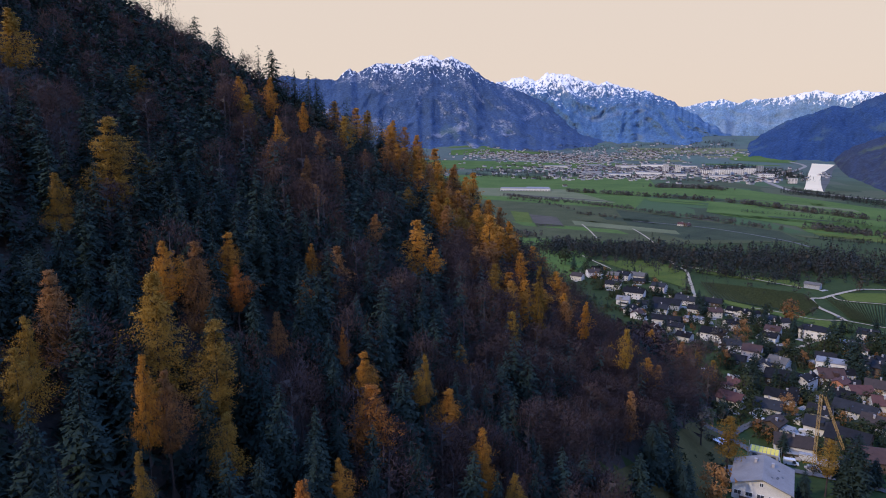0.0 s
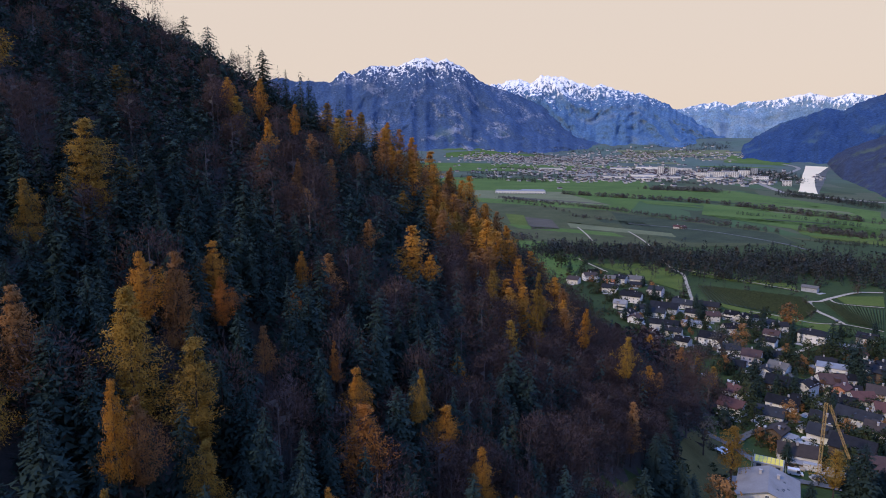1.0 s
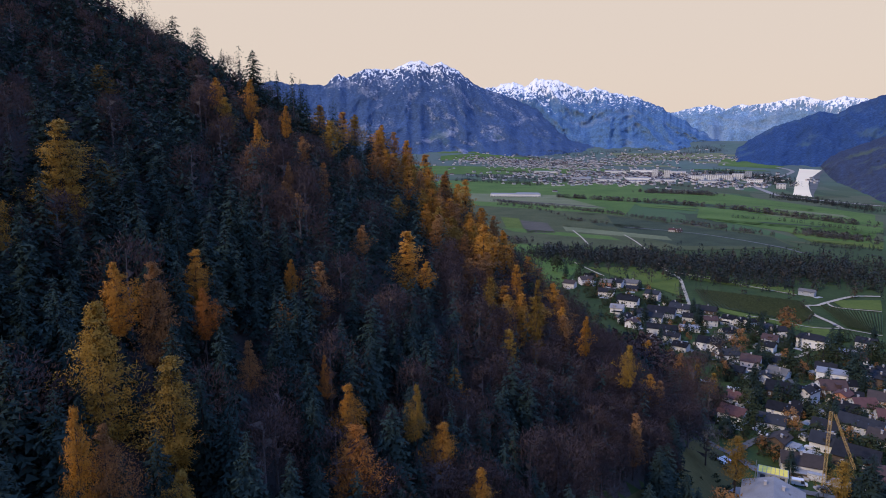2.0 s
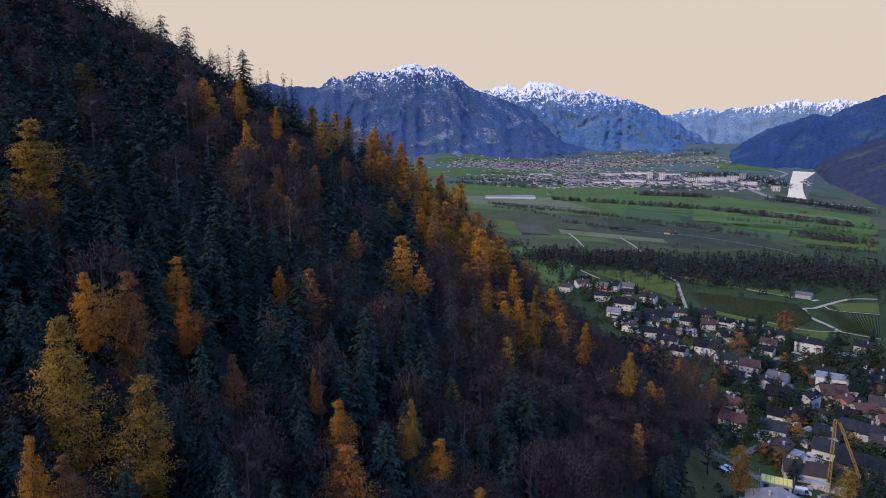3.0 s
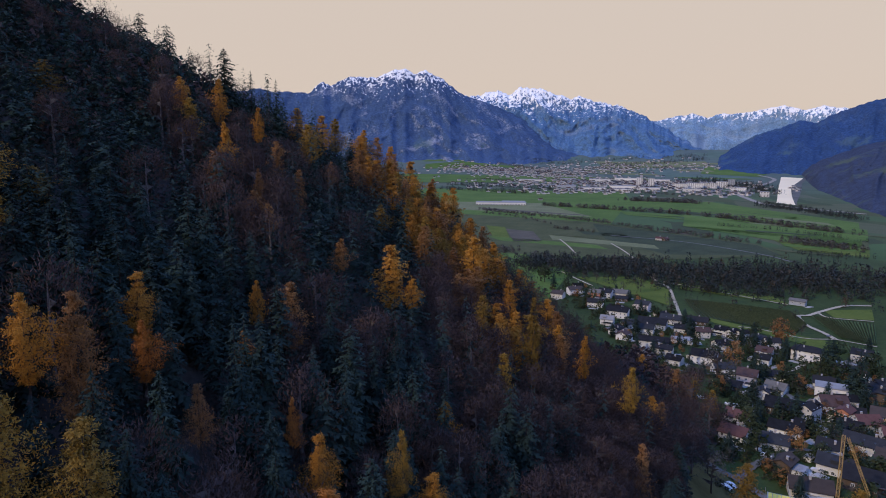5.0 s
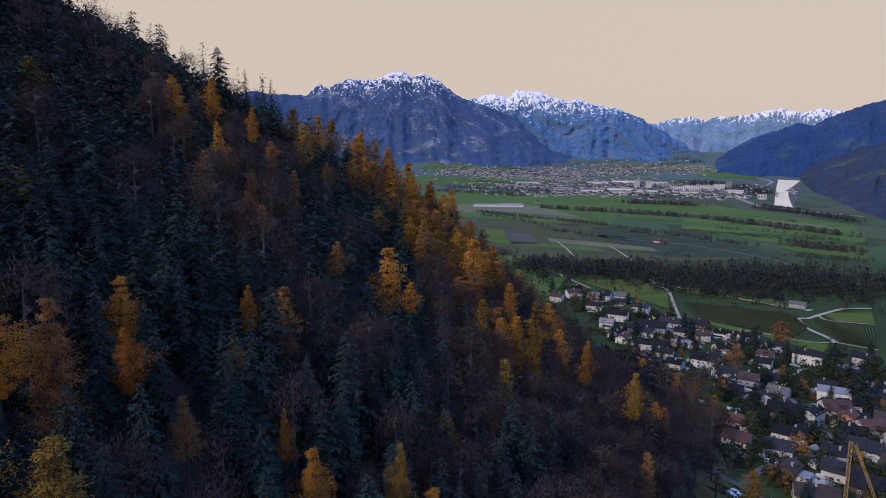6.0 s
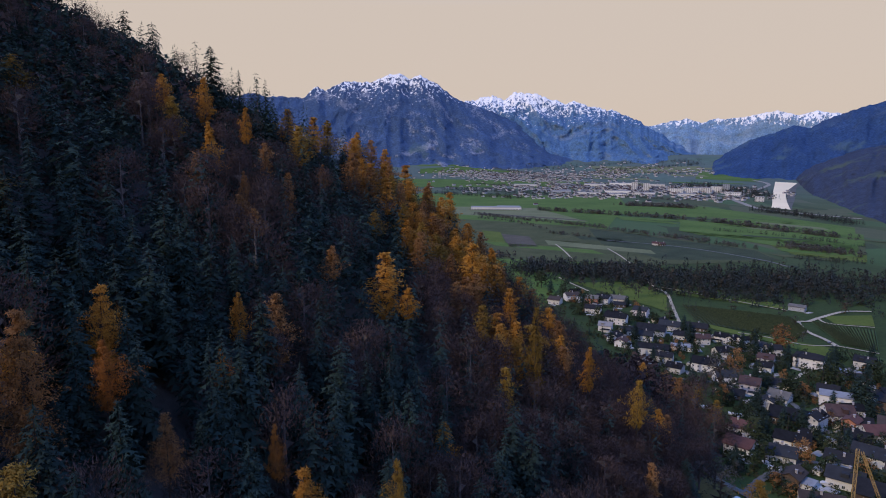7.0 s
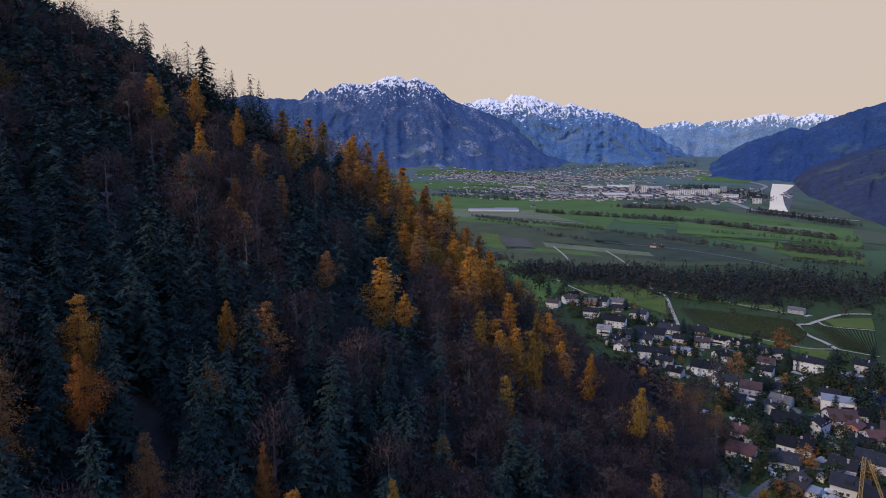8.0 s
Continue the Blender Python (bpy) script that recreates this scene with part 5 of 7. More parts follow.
house(157.4, 580.5, -30, 18.4, 11.0, 6.5, 'white', 'dark', 2, 'house')
house(168.2, 662.0, -34, 12.6, 12.0, 6, 'white', 'slate', 2, 'house')
house(183.5, 662.3, -30, 15.4, 11.0, 5, 'cream', 'beige', 1, 'house')
house(156.5, 660.0, -23, 11.3, 10.0, 6, 'orange', 'beige', 2, 'house')
house(138.9, 674.1, 8, 13.8, 11.0, 6, 'white', 'brown', 2, 'house')
house(119.4, 658.5, -30, 11.3, 10.0, 5, 'cream', 'brown', 1, 'house')
house(141.4, 555.4, -24, 10.5, 10.0, 5, 'white', 'grey', 1, 'house')
house(163.0, 524.7, -27, 14.4, 10.0, 5, 'white', 'slate', 1, 'house')
house(147.6, 621.0, -24, 13.9, 10.0, 5, 'cream', 'dark', 2, 'house')
house(224.5, 523.4, -38, 9.5, 9.0, 5, 'white', 'dark', 2, 'house')
house(229.9, 516.5, 36, 9.0, 6.5, 5, 'white', 'dark', 2, 'house')
house(236.4, 513.4, 25, 9.0, 6.5, 5, 'white', 'dark', 2, 'house')
house(240.6, 496.1, -41, 9.5, 9.0, 5, 'white', 'slate', 2, 'house')
house(245.7, 486.6, -7, 9.5, 9.0, 5.5, 'white', 'dark', 2, 'house')
house(190.5, 375.9, -47, 10.5, 10.0, 3.5, 'white', 'beige', 1, 'house')
house(215.3, 440.1, -41, 9.5, 9.0, 5, 'white', 'dark', 1, 'house')
house(249.1, 382.1, -45, 13.3, 10.0, 4, 'white', 'slate', 1, 'house')
house(153.4, 262.5, -40, 11.9, 10.0, 4.5, 'white', 'slate', 1, 'house')
house(156.5, 248.1, -42, 14.7, 14.0, 5, 'wood', 'dark', 1, 'barn')
house(156.8, 228.4, -15, 13.7, 13.0, 5, 'wood', 'redbrown', 1, 'barn')
house(164.0, 282.8, -40, 9.5, 9.0, 4, 'white', 'dark', 1, 'house')
house(168.6, 309.4, -39, 8.4, 8.0, 4, 'cream', 'dark', 1, 'house')
house(180.0, 268.2, -44, 10.5, 10.0, 5, 'cream', 'brown', 2, 'house')
house(255.0, 382.9, 26, 10.0, 6.5, 6, 'white', 'dark', 2, 'house')
house(345.6, 630.2, -43, 14.0, 8.0, 4.5, 'grey', 'beige', 1, 'barn')
house(195.2, 529.9, -30, 10.9, 9.0, 4, 'white', 'dark', 1, 'house')
house(204.4, 479.8, 7, 9.5, 9.0, 4.5, 'cream', 'dark', 1, 'house')
house(165.8, 379.9, -38, 10.9, 10.0, 3.5, 'wood', 'dark', 1, 'barn')
house(360.6, 1066.0, -33, 9.5, 9.0, 4, 'cream', 'red', 1, 'house')
house(368.8, 1060.0, 21, 8.4, 8.0, 4, 'wood', 'redbrown', 1, 'house')
house(247.0, 365.5, -46, 11.5, 9.7, 5.5, 'wood', 'slate', 2, 'house')
house(257.3, 412.5, -12, 12.5, 9.4, 5.5, 'white', 'redbrown', 2, 'house')
house(226.3, 459.0, -38, 9.8, 9.0, 5.5, 'white', 'redbrown', 2, 'house')
house(197.7, 580.5, 56, 9.7, 8.7, 3, 'wood', 'dark', 1, 'house')
house(205.7, 405.0, -27, 12.4, 9.3, 3, 'cream', 'dark', 1, 'house')
house(187.8, 306.9, -31, 10.1, 9.6, 5, 'white', 'dark', 2, 'house')
house(163.7, 607.8, -30, 12.3, 8.6, 3, 'white', 'dark', 1, 'house')
house(176.0, 412.9, -3, 11.6, 9.3, 5, 'white', 'slate', 2, 'house')
house(216.1, 354.2, -11, 9.9, 8.3, 4.5, 'white', 'dark', 1, 'house')
house(139.4, 503.5, 60, 9.7, 8.1, 4.5, 'white', 'redbrown', 1, 'house')
house(155.5, 541.3, 4, 11.1, 8.8, 4.5, 'white', 'slate', 1, 'house')
house(205.1, 515.1, -2, 10.5, 8.3, 5.5, 'cream', 'redbrown', 2, 'house')
house(223.6, 386.0, -30, 10.7, 9.3, 5, 'cream', 'dark', 2, 'house')
house(138.7, 519.1, 60, 12.8, 9.1, 4.5, 'white', 'dark', 1, 'house')
house(179.6, 646.2, -16, 11.3, 8.3, 3, 'wood', 'slate', 1, 'house')
house(146.2, 692.3, 8, 10.3, 8.8, 5.5, 'wood', 'dark', 2, 'house')
house(154.4, 458.1, -31, 12.8, 8.2, 5.5, 'cream', 'dark', 2, 'house')
# fields
field('meadow_bright', [(-164, 2424), (630, 2194), (553, 1866), (-22, 296)])
field('meadow_bright', [(288, 1725), (567, 1514), (759, 1171), (850, 1313), (757, 1819), (541, 1827)])
field('meadow_bright', [(550, 1451), (657, 1249), (717, 1103), (633, 972), (545, 1076), (473, 1259)])
field('stubble', [(-24, 1527), (313, 1319), (501, 1023), (485, 915), (295, 879), (35, 948)])
field('vineyard_olive', [(306, 1290), (495, 1011), (481, 915), (321, 923), (276, 1078)])
field('meadow_lush', [(94, 1262), (127, 1236), (117, 1046), (92, 1085)])
field('plough', [(126, 1209), (171, 1170), (167, 1048), (121, 1046)])
field('plough', [(205, 1285), (289, 1216), (279, 1151), (204, 1213)])
field('stubble', [(312, 1041), (442, 1009), (404, 902), (301, 898)])
field('meadow_lush', [(160, 763), (231, 765), (244, 696), (219, 625), (191, 691)])
field('meadow_lush', [(264, 733), (340, 661), (336, 631), (256, 702)])
field('vineyard_olive', [(243, 652), (324, 603), (311, 554), (288, 529), (230, 585)])
field('vineyard_green', [(333, 586), (371, 557), (330, 494), (316, 516)])
field('vineyard_green', [(306, 497), (321, 479), (284, 422), (283, 446)])
field('meadow_lush', [(233, 585), (258, 549), (305, 502), (287, 471), (262, 523), (235, 560)])
field('meadow_lush', [(356, 608), (404, 610), (380, 571), (351, 580)])
field('meadow_dry', [(-92, 1834), (279, 1759), (336, 1418), (-54, 1643)])
field('meadow_bright', [(-60, 3730), (150, 3760), (300, 3640), (330, 3560), (150, 3540), (-60, 3560)])
field('meadow_bright', [(-256, 3381), (775, 3185), (678, 2781), (-211, 2771)])
field('meadow_dry', [(936, 3863), (1526, 3708), (1478, 3512), (934, 3596)])
field('meadow_autumn', [(34, 152), (69, 204), (107, 278), (105, 235), (85, 193), (32, 143)])
field('meadow_bright', [(1451, 3520), (1680, 3269), (1529, 3071), (1324, 3273)])
field('stubble', [(334, 1102), (451, 1040), (453, 1016), (343, 1074)])
field('plough', [(292, 986), (358, 940), (361, 920), (296, 964)])
field('meadow_bright', [(189, 1147), (268, 1085), (270, 1045), (203, 1103)])
field('plough', [(105, 1635), (323, 1465), (345, 1430), (111, 1590)])
field('meadow_bright', [(425, 1547), (537, 1462), (548, 1415), (431, 1495)])
field('vineyard_olive', [(515, 1623), (647, 1467), (642, 1420), (505, 1565)])
field('stubble', [(264, 1078), (382, 1013), (383, 990), (273, 1052)])
field('meadow_bright', [(679, 1506), (784, 1426), (765, 1370), (669, 1444)])
field('meadow_bright', [(267, 1033), (330, 999), (326, 960), (269, 991)])
field('stubble', [(359, 1139), (476, 1054), (469, 1016), (360, 1096)])
field('stubble', [(680, 1233), (776, 1092), (771, 1072), (688, 1208)])
field('meadow_dry', [(191, 1125), (334, 1011), (329, 971), (187, 1068)])
field('meadow_bright', [(84, 1113), (244, 1013), (253, 968), (101, 1058)])
field('plough', [(564, 1405), (632, 1333), (625, 1275), (550, 1340)])
field('stubble', [(537, 979), (584, 933), (579, 909), (541, 952)])
field('meadow_bright', [(485, 1251), (606, 1142), (601, 1098), (485, 1199)])
field('meadow_bright', [(120, 968), (211, 919), (219, 895), (132, 941)])
field('meadow_bright', [(541, 1031), (626, 971), (620, 945), (533, 1001)])
field('plough', [(629, 1530), (698, 1469), (706, 1446), (646, 1505)])
field('meadow_bright', [(401, 1589), (506, 1449), (517, 1414), (414, 1561)])
field('meadow_bright', [(549, 1475), (660, 1334), (655, 1295), (540, 1415)])
field('stubble', [(638, 1557), (698, 1457), (705, 1422), (645, 1517)])
field('meadow_bright', [(425, 1507), (514, 1414), (520, 1370), (425, 1457)])
field('stubble', [(241, 1347), (410, 1213), (428, 1197), (258, 1317)])
field('vineyard_olive', [(250, 1189), (325, 1138), (325, 1087), (255, 1135)])
field('meadow_dry', [(704, 1434), (784, 1310), (771, 1263), (700, 1378)])
field('vineyard_olive', [(561, 1202), (650, 1136), (656, 1115), (562, 1178)])
field('meadow_dry', [(592, 1362), (693, 1269), (690, 1233), (598, 1322)])
field('meadow_bright', [(151, 1202), (261, 1127), (270, 1099), (159, 1169)])
field('stubble', [(499, 977), (561, 928), (564, 908), (503, 951)])
field('plough', [(318, 1262), (439, 1150), (440, 1120), (323, 1226)])
field('vineyard_olive', [(718, 1521), (777, 1403), (792, 1382), (729, 1483)])
field('meadow_dry', [(740, 3187), (1019, 3067), (1010, 2963), (731, 3058)])
field('meadow_dry', [(847, 3006), (1050, 2961), (1024, 2819), (833, 2884)])
field('meadow_bright', [(1235, 3774), (1464, 3667), (1482, 3635), (1249, 3739)])
field('meadow_bright', [(133, 3788), (524, 3698), (544, 3616), (155, 3697)])
field('meadow_dry', [(954, 3368), (1111, 3316), (1109, 3227), (953, 3284)])
field('meadow_dry', [(835, 3412), (1084, 3321), (1087, 3242), (839, 3332)])
field('meadow_dry', [(18, 3591), (319, 3535), (344, 3480), (42, 3538)])
field('meadow_dry', [(791, 3546), (1045, 3456), (1057, 3398), (802, 3487)])
field('meadow_dry', [(1182, 3788), (1387, 3711), (1393, 3642), (1188, 3727)])
field('meadow_dry', [(712, 2872), (953, 2754), (948, 2672), (701, 2752)])
field('meadow_dry', [(1262, 3481), (1421, 3394), (1421, 3325), (1256, 3397)])
field('meadow_bright', [(-88, 3854), (134, 3834), (165, 3785), (-60, 3816)])
field('meadow_dry', [(1314, 3753), (1614, 3616), (1616, 3551), (1318, 3693)])
field('meadow_bright', [(1140, 3145), (1438, 3009), (1440, 2960), (1141, 3088)])
field('meadow_dry', [(630, 3087), (896, 3004), (895, 2917), (634, 3006)])
field('meadow_bright', [(456, 3419), (696, 3373), (710, 3305), (473, 3371)])
field('meadow_bright', [(722, 1346), (792, 1200), (697, 1054), (641, 1165)])
field('meadow_lush', [(558, 1119), (639, 965), (596, 900), (532, 964)])
field('stubble', [(633, 1150), (688, 1041), (643, 971), (582, 1092)])
field('meadow_bright', [(554, 1616), (763, 1435), (734, 1367), (525, 1531)])
# roads and tracks
track(3.6, [(253, 803), (246, 739), (247, 705), (233, 651), (218, 597), (206, 553)])
track(2.5, [(252, 736), (286, 694), (314, 655), (335, 628)])
track(2.6, [(149, 795), (158, 752), (167, 714)])
track(4.5, [(413, 624), (386, 623), (350, 601), (332, 588), (321, 585), (311, 556), (311, 530), (309, 511)])
track(2.2, [(309, 511), (285, 514), (265, 538), (250, 549)])
track(2.4, [(309, 511), (328, 491)])
track(2.4, [(346, 599), (346, 580), (377, 567)])
track(4, [(206, 553), (219, 519), (230, 488), (241, 465), (258, 455)])
track(4, [(126, 420), (154, 413), (179, 404), (193, 387), (194, 368)])
track(3.5, [(218, 416), (249, 446), (266, 462)])
track(4, [(206, 553), (183, 515), (152, 455), (126, 420)])
track(4.6, [(102, 276), (105, 260), (109, 251), (112, 237), (118, 222), (130, 216), (145, 207)])
track(4, [(194, 368), (186, 330), (188, 316), (212, 310)])
track(4, [(109, 251), (127, 269), (152, 285), (165, 276), (188, 273)])
track(3, [(272, 1027), (271, 957), (265, 883)])
track(3, [(200, 1075), (199, 1000), (195, 933)])
track(20, [(1032, 2811), (1016, 2425), (1016, 2241), (949, 2034), (925, 1944), (880, 1760), (903, 1668), (939, 1565), (979, 1486)], 'concrete')
track(20, [(960, 2050), (975, 2082), (1062, 2242), (1221, 2497), (1447, 2823), (1521, 2931), (1553, 3034), (1552, 3138)], 'concrete')
track(5, [(296, 1122), (394, 1044), (456, 928), (468, 859)])
# hedgerows and woods of the plain
belt([(97, 837), (205, 825), (246, 791)], 700, 15, 70, 'mixed')
belt([(242, 780), (318, 748), (387, 731), (492, 748)], 1500, 15, 130, 'mixed')
belt([(277, 1691), (560, 1475), (666, 1277), (735, 1132)], 330, 14, 16, 'bare')
belt([(108, 1575), (312, 1340), (429, 1157), (502, 1030)], 380, 9, 26, 'bare')
belt([(47, 2619), (416, 2327)], 180, 16, 30, 'mixed')
belt([(550, 1866), (703, 1762)], 130, 16, 40, 'bare')
belt([(1245, 3010), (1214, 2610), (1081, 2089)], 320, 18, 90, 'mixed')
belt([(855, 1718), (879, 1541), (889, 1375)], 240, 14, 40, 'mixed')
belt([(575, 1064), (586, 1003), (626, 961)], 120, 12, 30, 'bare')
belt([(207, 1230), (277, 1166)], 40, 9, 14, 'bare')
belt([(262, 702), (306, 676), (353, 664)], 90, 11, 14, 'mixed')
belt([(906, 3739), (1216, 3716), (1555, 3779)], 200, 16, 60, 'mixed')
belt([(111, 3946), (369, 3803), (580, 3493)], 150, 14, 40, 'bare')
belt([(-199, 4024), (145, 3945), (496, 4052), (873, 3875)], 420, 13, 110, 'mixed')
belt([(873, 3875), (1216, 3923), (1595, 3882)], 260, 13, 80, 'mixed')
belt([(169, 3122), (437, 2766), (673, 2579)], 120, 9, 60, 'bare')
belt([(611, 2338), (773, 2074), (963, 2185)], 110, 9, 50, 'bare')
belt([(108, 1506), (175, 1410), (216, 1286)], 60, 8, 14, 'bare')
belt([(88, 984), (114, 915), (154, 865)], 120, 11, 26, 'bare')
belt([(1114, 2964), (1183, 2769), (1270, 2608)], 260, 16, 120, 'mixed')
belt([(982, 2642), (1060, 2530), (1105, 2394)], 200, 15, 90, 'mixed')
belt([(1287, 2570), (1134, 2301), (994, 1989)], 100, 13, 26, 'mixed')
belt([(821, 1651), (885, 1564), (903, 1370)], 130, 10, 16, 'mixed')
belt([(543, 1265), (630, 1181), (688, 1041)], 110, 8, 7, 'mixed')
belt([(517, 937), (549, 908), (590, 890)], 70, 8, 14, 'mixed')
belt([(33, 2345), (166, 2228), (296, 2122)], 200, 14, 60, 'mixed')
belt([(59, 4096), (242, 4211), (340, 4084)], 120, 14, 30, 'mixed')
belt([(340, 4084), (585, 3847), (840, 3808)], 220, 13, 60, 'mixed')
belt([(568, 3346), (833, 3372), (1095, 3379)], 200, 13, 60, 'mixed')
belt([(792, 3585), (1096, 3575), (1357, 3461)], 220, 13, 90, 'mixed')
belt([(204, 3082), (391, 2893), (601, 2945)], 120, 11, 40, 'mixed')
belt([(501, 2353), (610, 2235), (728, 2128)], 120, 10, 40, 'mixed')
# trees and shrubs among the houses
village_tree(52.3, 170.1, 15.8, 'spruce')
village_tree(68.9, 208.5, 13.3, 'spruce')
village_tree(42.8, 148.1, 14.2, 'spruce')
village_tree(55.6, 172.9, 11.7, 'spruce')
village_tree(60.6, 166.5, 10.8, 'spruce')
village_tree(125.3, 198.9, 13.3, 'spruce')
village_tree(110.5, 196.0, 7.5, 'spruce')
village_tree(112.7, 306.3, 12.5, 'beech')
village_tree(117.9, 299.5, 10.0, 'beech')
village_tree(110.6, 316.5, 12.5, 'beech')
village_tree(252.5, 430.3, 18.3, 'spruce')
village_tree(233.3, 488.0, 11.8, 'spruce')
village_tree(225.6, 492.3, 13.8, 'spruce')
village_tree(232.9, 474.3, 8.7, 'spruce')
village_tree(243.9, 453.1, 14.1, 'cypress')
village_tree(225.8, 359.4, 24.4, 'spruce')
village_tree(160.3, 426.7, 20.1, 'cypress')
village_tree(175.9, 485.5, 9.4, 'spruce')
village_tree(164.9, 474.6, 8.3, 'spruce')
village_tree(157.9, 466.4, 8.1, 'spruce')
village_tree(187.0, 643.9, 9.6, 'spruce')
village_tree(142.0, 633.6, 15.2, 'bush')
village_tree(137.2, 697.0, 14.0, 'bush')
village_tree(144.6, 592.0, 9.9, 'bush')
village_tree(177.2, 736.2, 9.5, 'bare')
village_tree(210.0, 682.8, 12.8, 'bare')
village_tree(194.0, 690.7, 9.0, 'bare')
village_tree(210.3, 596.7, 13.7, 'bare')
village_tree(123.8, 432.4, 8.3, 'spruce')
village_tree(190.0, 429.1, 14.7, 'goldtree')
village_tree(258.0, 495.9, 18.3, 'goldtree')
village_tree(144.4, 378.1, 12.8, 'bare')
village_tree(153.8, 367.3, 8.9, 'goldtree')
village_tree(135.6, 403.8, 7.1, 'goldtree')
village_tree(153.0, 369.6, 22.3, 'bare')
village_tree(117.8, 317.6, 22.4, 'beech')
village_tree(115.0, 290.7, 17.9, 'beech')
village_tree(149.2, 284.6, 9.2, 'goldtree')
village_tree(90.7, 208.2, 19.2, 'larchg')
village_tree(120.5, 200.2, 17.4, 'larchg')
village_tree(110.3, 195.0, 10.1, 'spruce')
village_tree(128.9, 199.2, 20.0, 'spruce')
village_tree(88.2, 226.1, 13.0, 'bare')
village_tree(60.6, 172.0, 13.0, 'spruce')
village_tree(64.5, 173.4, 11.3, 'spruce')
village_tree(168.4, 303.8, 8.5, 'bush')
village_tree(184.4, 315.2, 7.5, 'bush')
village_tree(132.4, 281.9, 8.9, 'bush')
village_tree(95.7, 246.2, 10.2, 'bare')
village_tree(66.5, 199.1, 12.4, 'spruce')
village_tree(58.5, 182.2, 13.4, 'spruce')
village_tree(51.7, 167.8, 14.2, 'spruce')
village_tree(83.6, 231.9, 14.3, 'beech')
village_tree(76.3, 183.8, 12.1, 'goldtree')
village_tree(177.3, 371.7, 7.6, 'bush')
village_tree(204.6, 389.3, 10.6, 'bush')
village_tree(222.4, 403.0, 10.2, 'bush')
village_tree(242.3, 406.3, 13.0, 'bush')
village_tree(266.4, 410.2, 11.7, 'bush')
village_tree(235.3, 382.1, 12.4, 'bush')
village_tree(226.6, 336.5, 9.0, 'goldtree')
village_tree(166.7, 382.3, 8.5, 'bush')
village_tree(147.6, 360.2, 9.4, 'bush')
village_tree(152.3, 333.6, 7.6, 'bush')
village_tree(151.0, 314.1, 5.9, 'bush')
village_tree(168.1, 295.4, 8.3, 'bush')
village_tree(157.4, 258.1, 8.7, 'bush')
village_tree(161.8, 249.6, 9.7, 'bush')
village_tree(171.8, 251.0, 8.7, 'bush')
village_tree(126.5, 263.2, 7.3, 'bush')
village_tree(129.6, 245.0, 5.9, 'bush')
village_tree(131.4, 468.8, 8.9, 'bush')
village_tree(132.8, 507.8, 10.5, 'spruce')
village_tree(156.0, 541.9, 8.2, 'bush')
village_tree(199.7, 516.8, 10.1, 'spruce')
village_tree(191.5, 577.6, 7.7, 'bush')
village_tree(184.4, 443.8, 9.7, 'bush')
village_tree(178.4, 419.3, 8.4, 'bush')
village_tree(196.2, 401.1, 8.2, 'bush')
village_tree(205.8, 447.4, 7.2, 'bush')
village_tree(289.3, 474.4, 8.1, 'bush')
village_tree(281.8, 428.8, 10.3, 'bush')
village_tree(268.3, 400.0, 9.7, 'bush')
village_tree(147.8, 688.7, 8.8, 'bush')
village_tree(118.3, 733.8, 17.3, 'bush')
village_tree(123.7, 708.6, 14.2, 'spruce')
village_tree(140.6, 225.1, 10.3, 'bush')
village_tree(142.5, 211.4, 7.5, 'bush')
village_tree(290.1, 525.1, 7.6, 'bare')
village_tree(312.1, 574.4, 8.2, 'bare')
village_tree(203.5, 546.8, 13.7, 'spruce')
village_tree(196.3, 516.5, 15.1, 'spruce')
village_tree(205.2, 428.6, 7.9, 'bush')
village_tree(227.7, 441.4, 6.4, 'bush')
village_tree(209.4, 383.7, 6.5, 'goldtree')
village_tree(234.0, 467.8, 7.6, 'bush')
village_tree(219.6, 469.2, 6.6, 'bare')
village_tree(208.6, 472.6, 6.6, 'bush')
village_tree(134.7, 418.6, 5.7, 'bush')
village_tree(138.9, 397.2, 5.5, 'goldtree')
village_tree(182.9, 514.8, 6.0, 'bush')
village_tree(158.3, 501.8, 6.7, 'spruce')
village_tree(168.5, 513.0, 6.9, 'spruce')
village_tree(145.9, 490.1, 7.5, 'spruce')
village_tree(199.3, 304.6, 6.8, 'bush')
village_tree(187.1, 302.6, 6.0, 'bush')
village_tree(169.7, 284.1, 5.6, 'bush')
village_tree(154.2, 274.4, 6.6, 'bush')
village_tree(123.7, 247.0, 5.9, 'bush')
village_tree(123.4, 273.1, 7.5, 'bush')
village_tree(119.7, 276.1, 6.3, 'bush')
village_tree(129.4, 310.3, 8.3, 'bush')
village_tree(130.3, 319.8, 7.8, 'bush')
village_tree(132.0, 332.0, 8.0, 'bush')
village_tree(134.6, 289.9, 6.1, 'bush')
village_tree(155.6, 324.3, 5.4, 'bush')
village_tree(163.4, 351.6, 7.2, 'bush')
village_tree(293.1, 444.4, 7.1, 'spruce')
village_tree(235.8, 375.4, 5.0, 'bare')
village_tree(137.3, 300.2, 3.6, 'bare')
village_tree(239.2, 481.3, 5.2, 'goldtree')
village_tree(154.4, 297.0, 4.0, 'bush')
village_tree(136.9, 616.1, 3.6, 'goldtree')
village_tree(227.6, 399.2, 5.2, 'bare')
village_tree(248.0, 418.3, 6.2, 'bush')
village_tree(169.0, 494.9, 3.9, 'bare')
village_tree(180.2, 603.0, 3.1, 'bare')
village_tree(179.7, 518.0, 5.0, 'bush')
village_tree(202.7, 458.1, 6.8, 'bush')
village_tree(127.8, 675.6, 3.0, 'bush')
village_tree(230.7, 449.2, 5.0, 'bare')
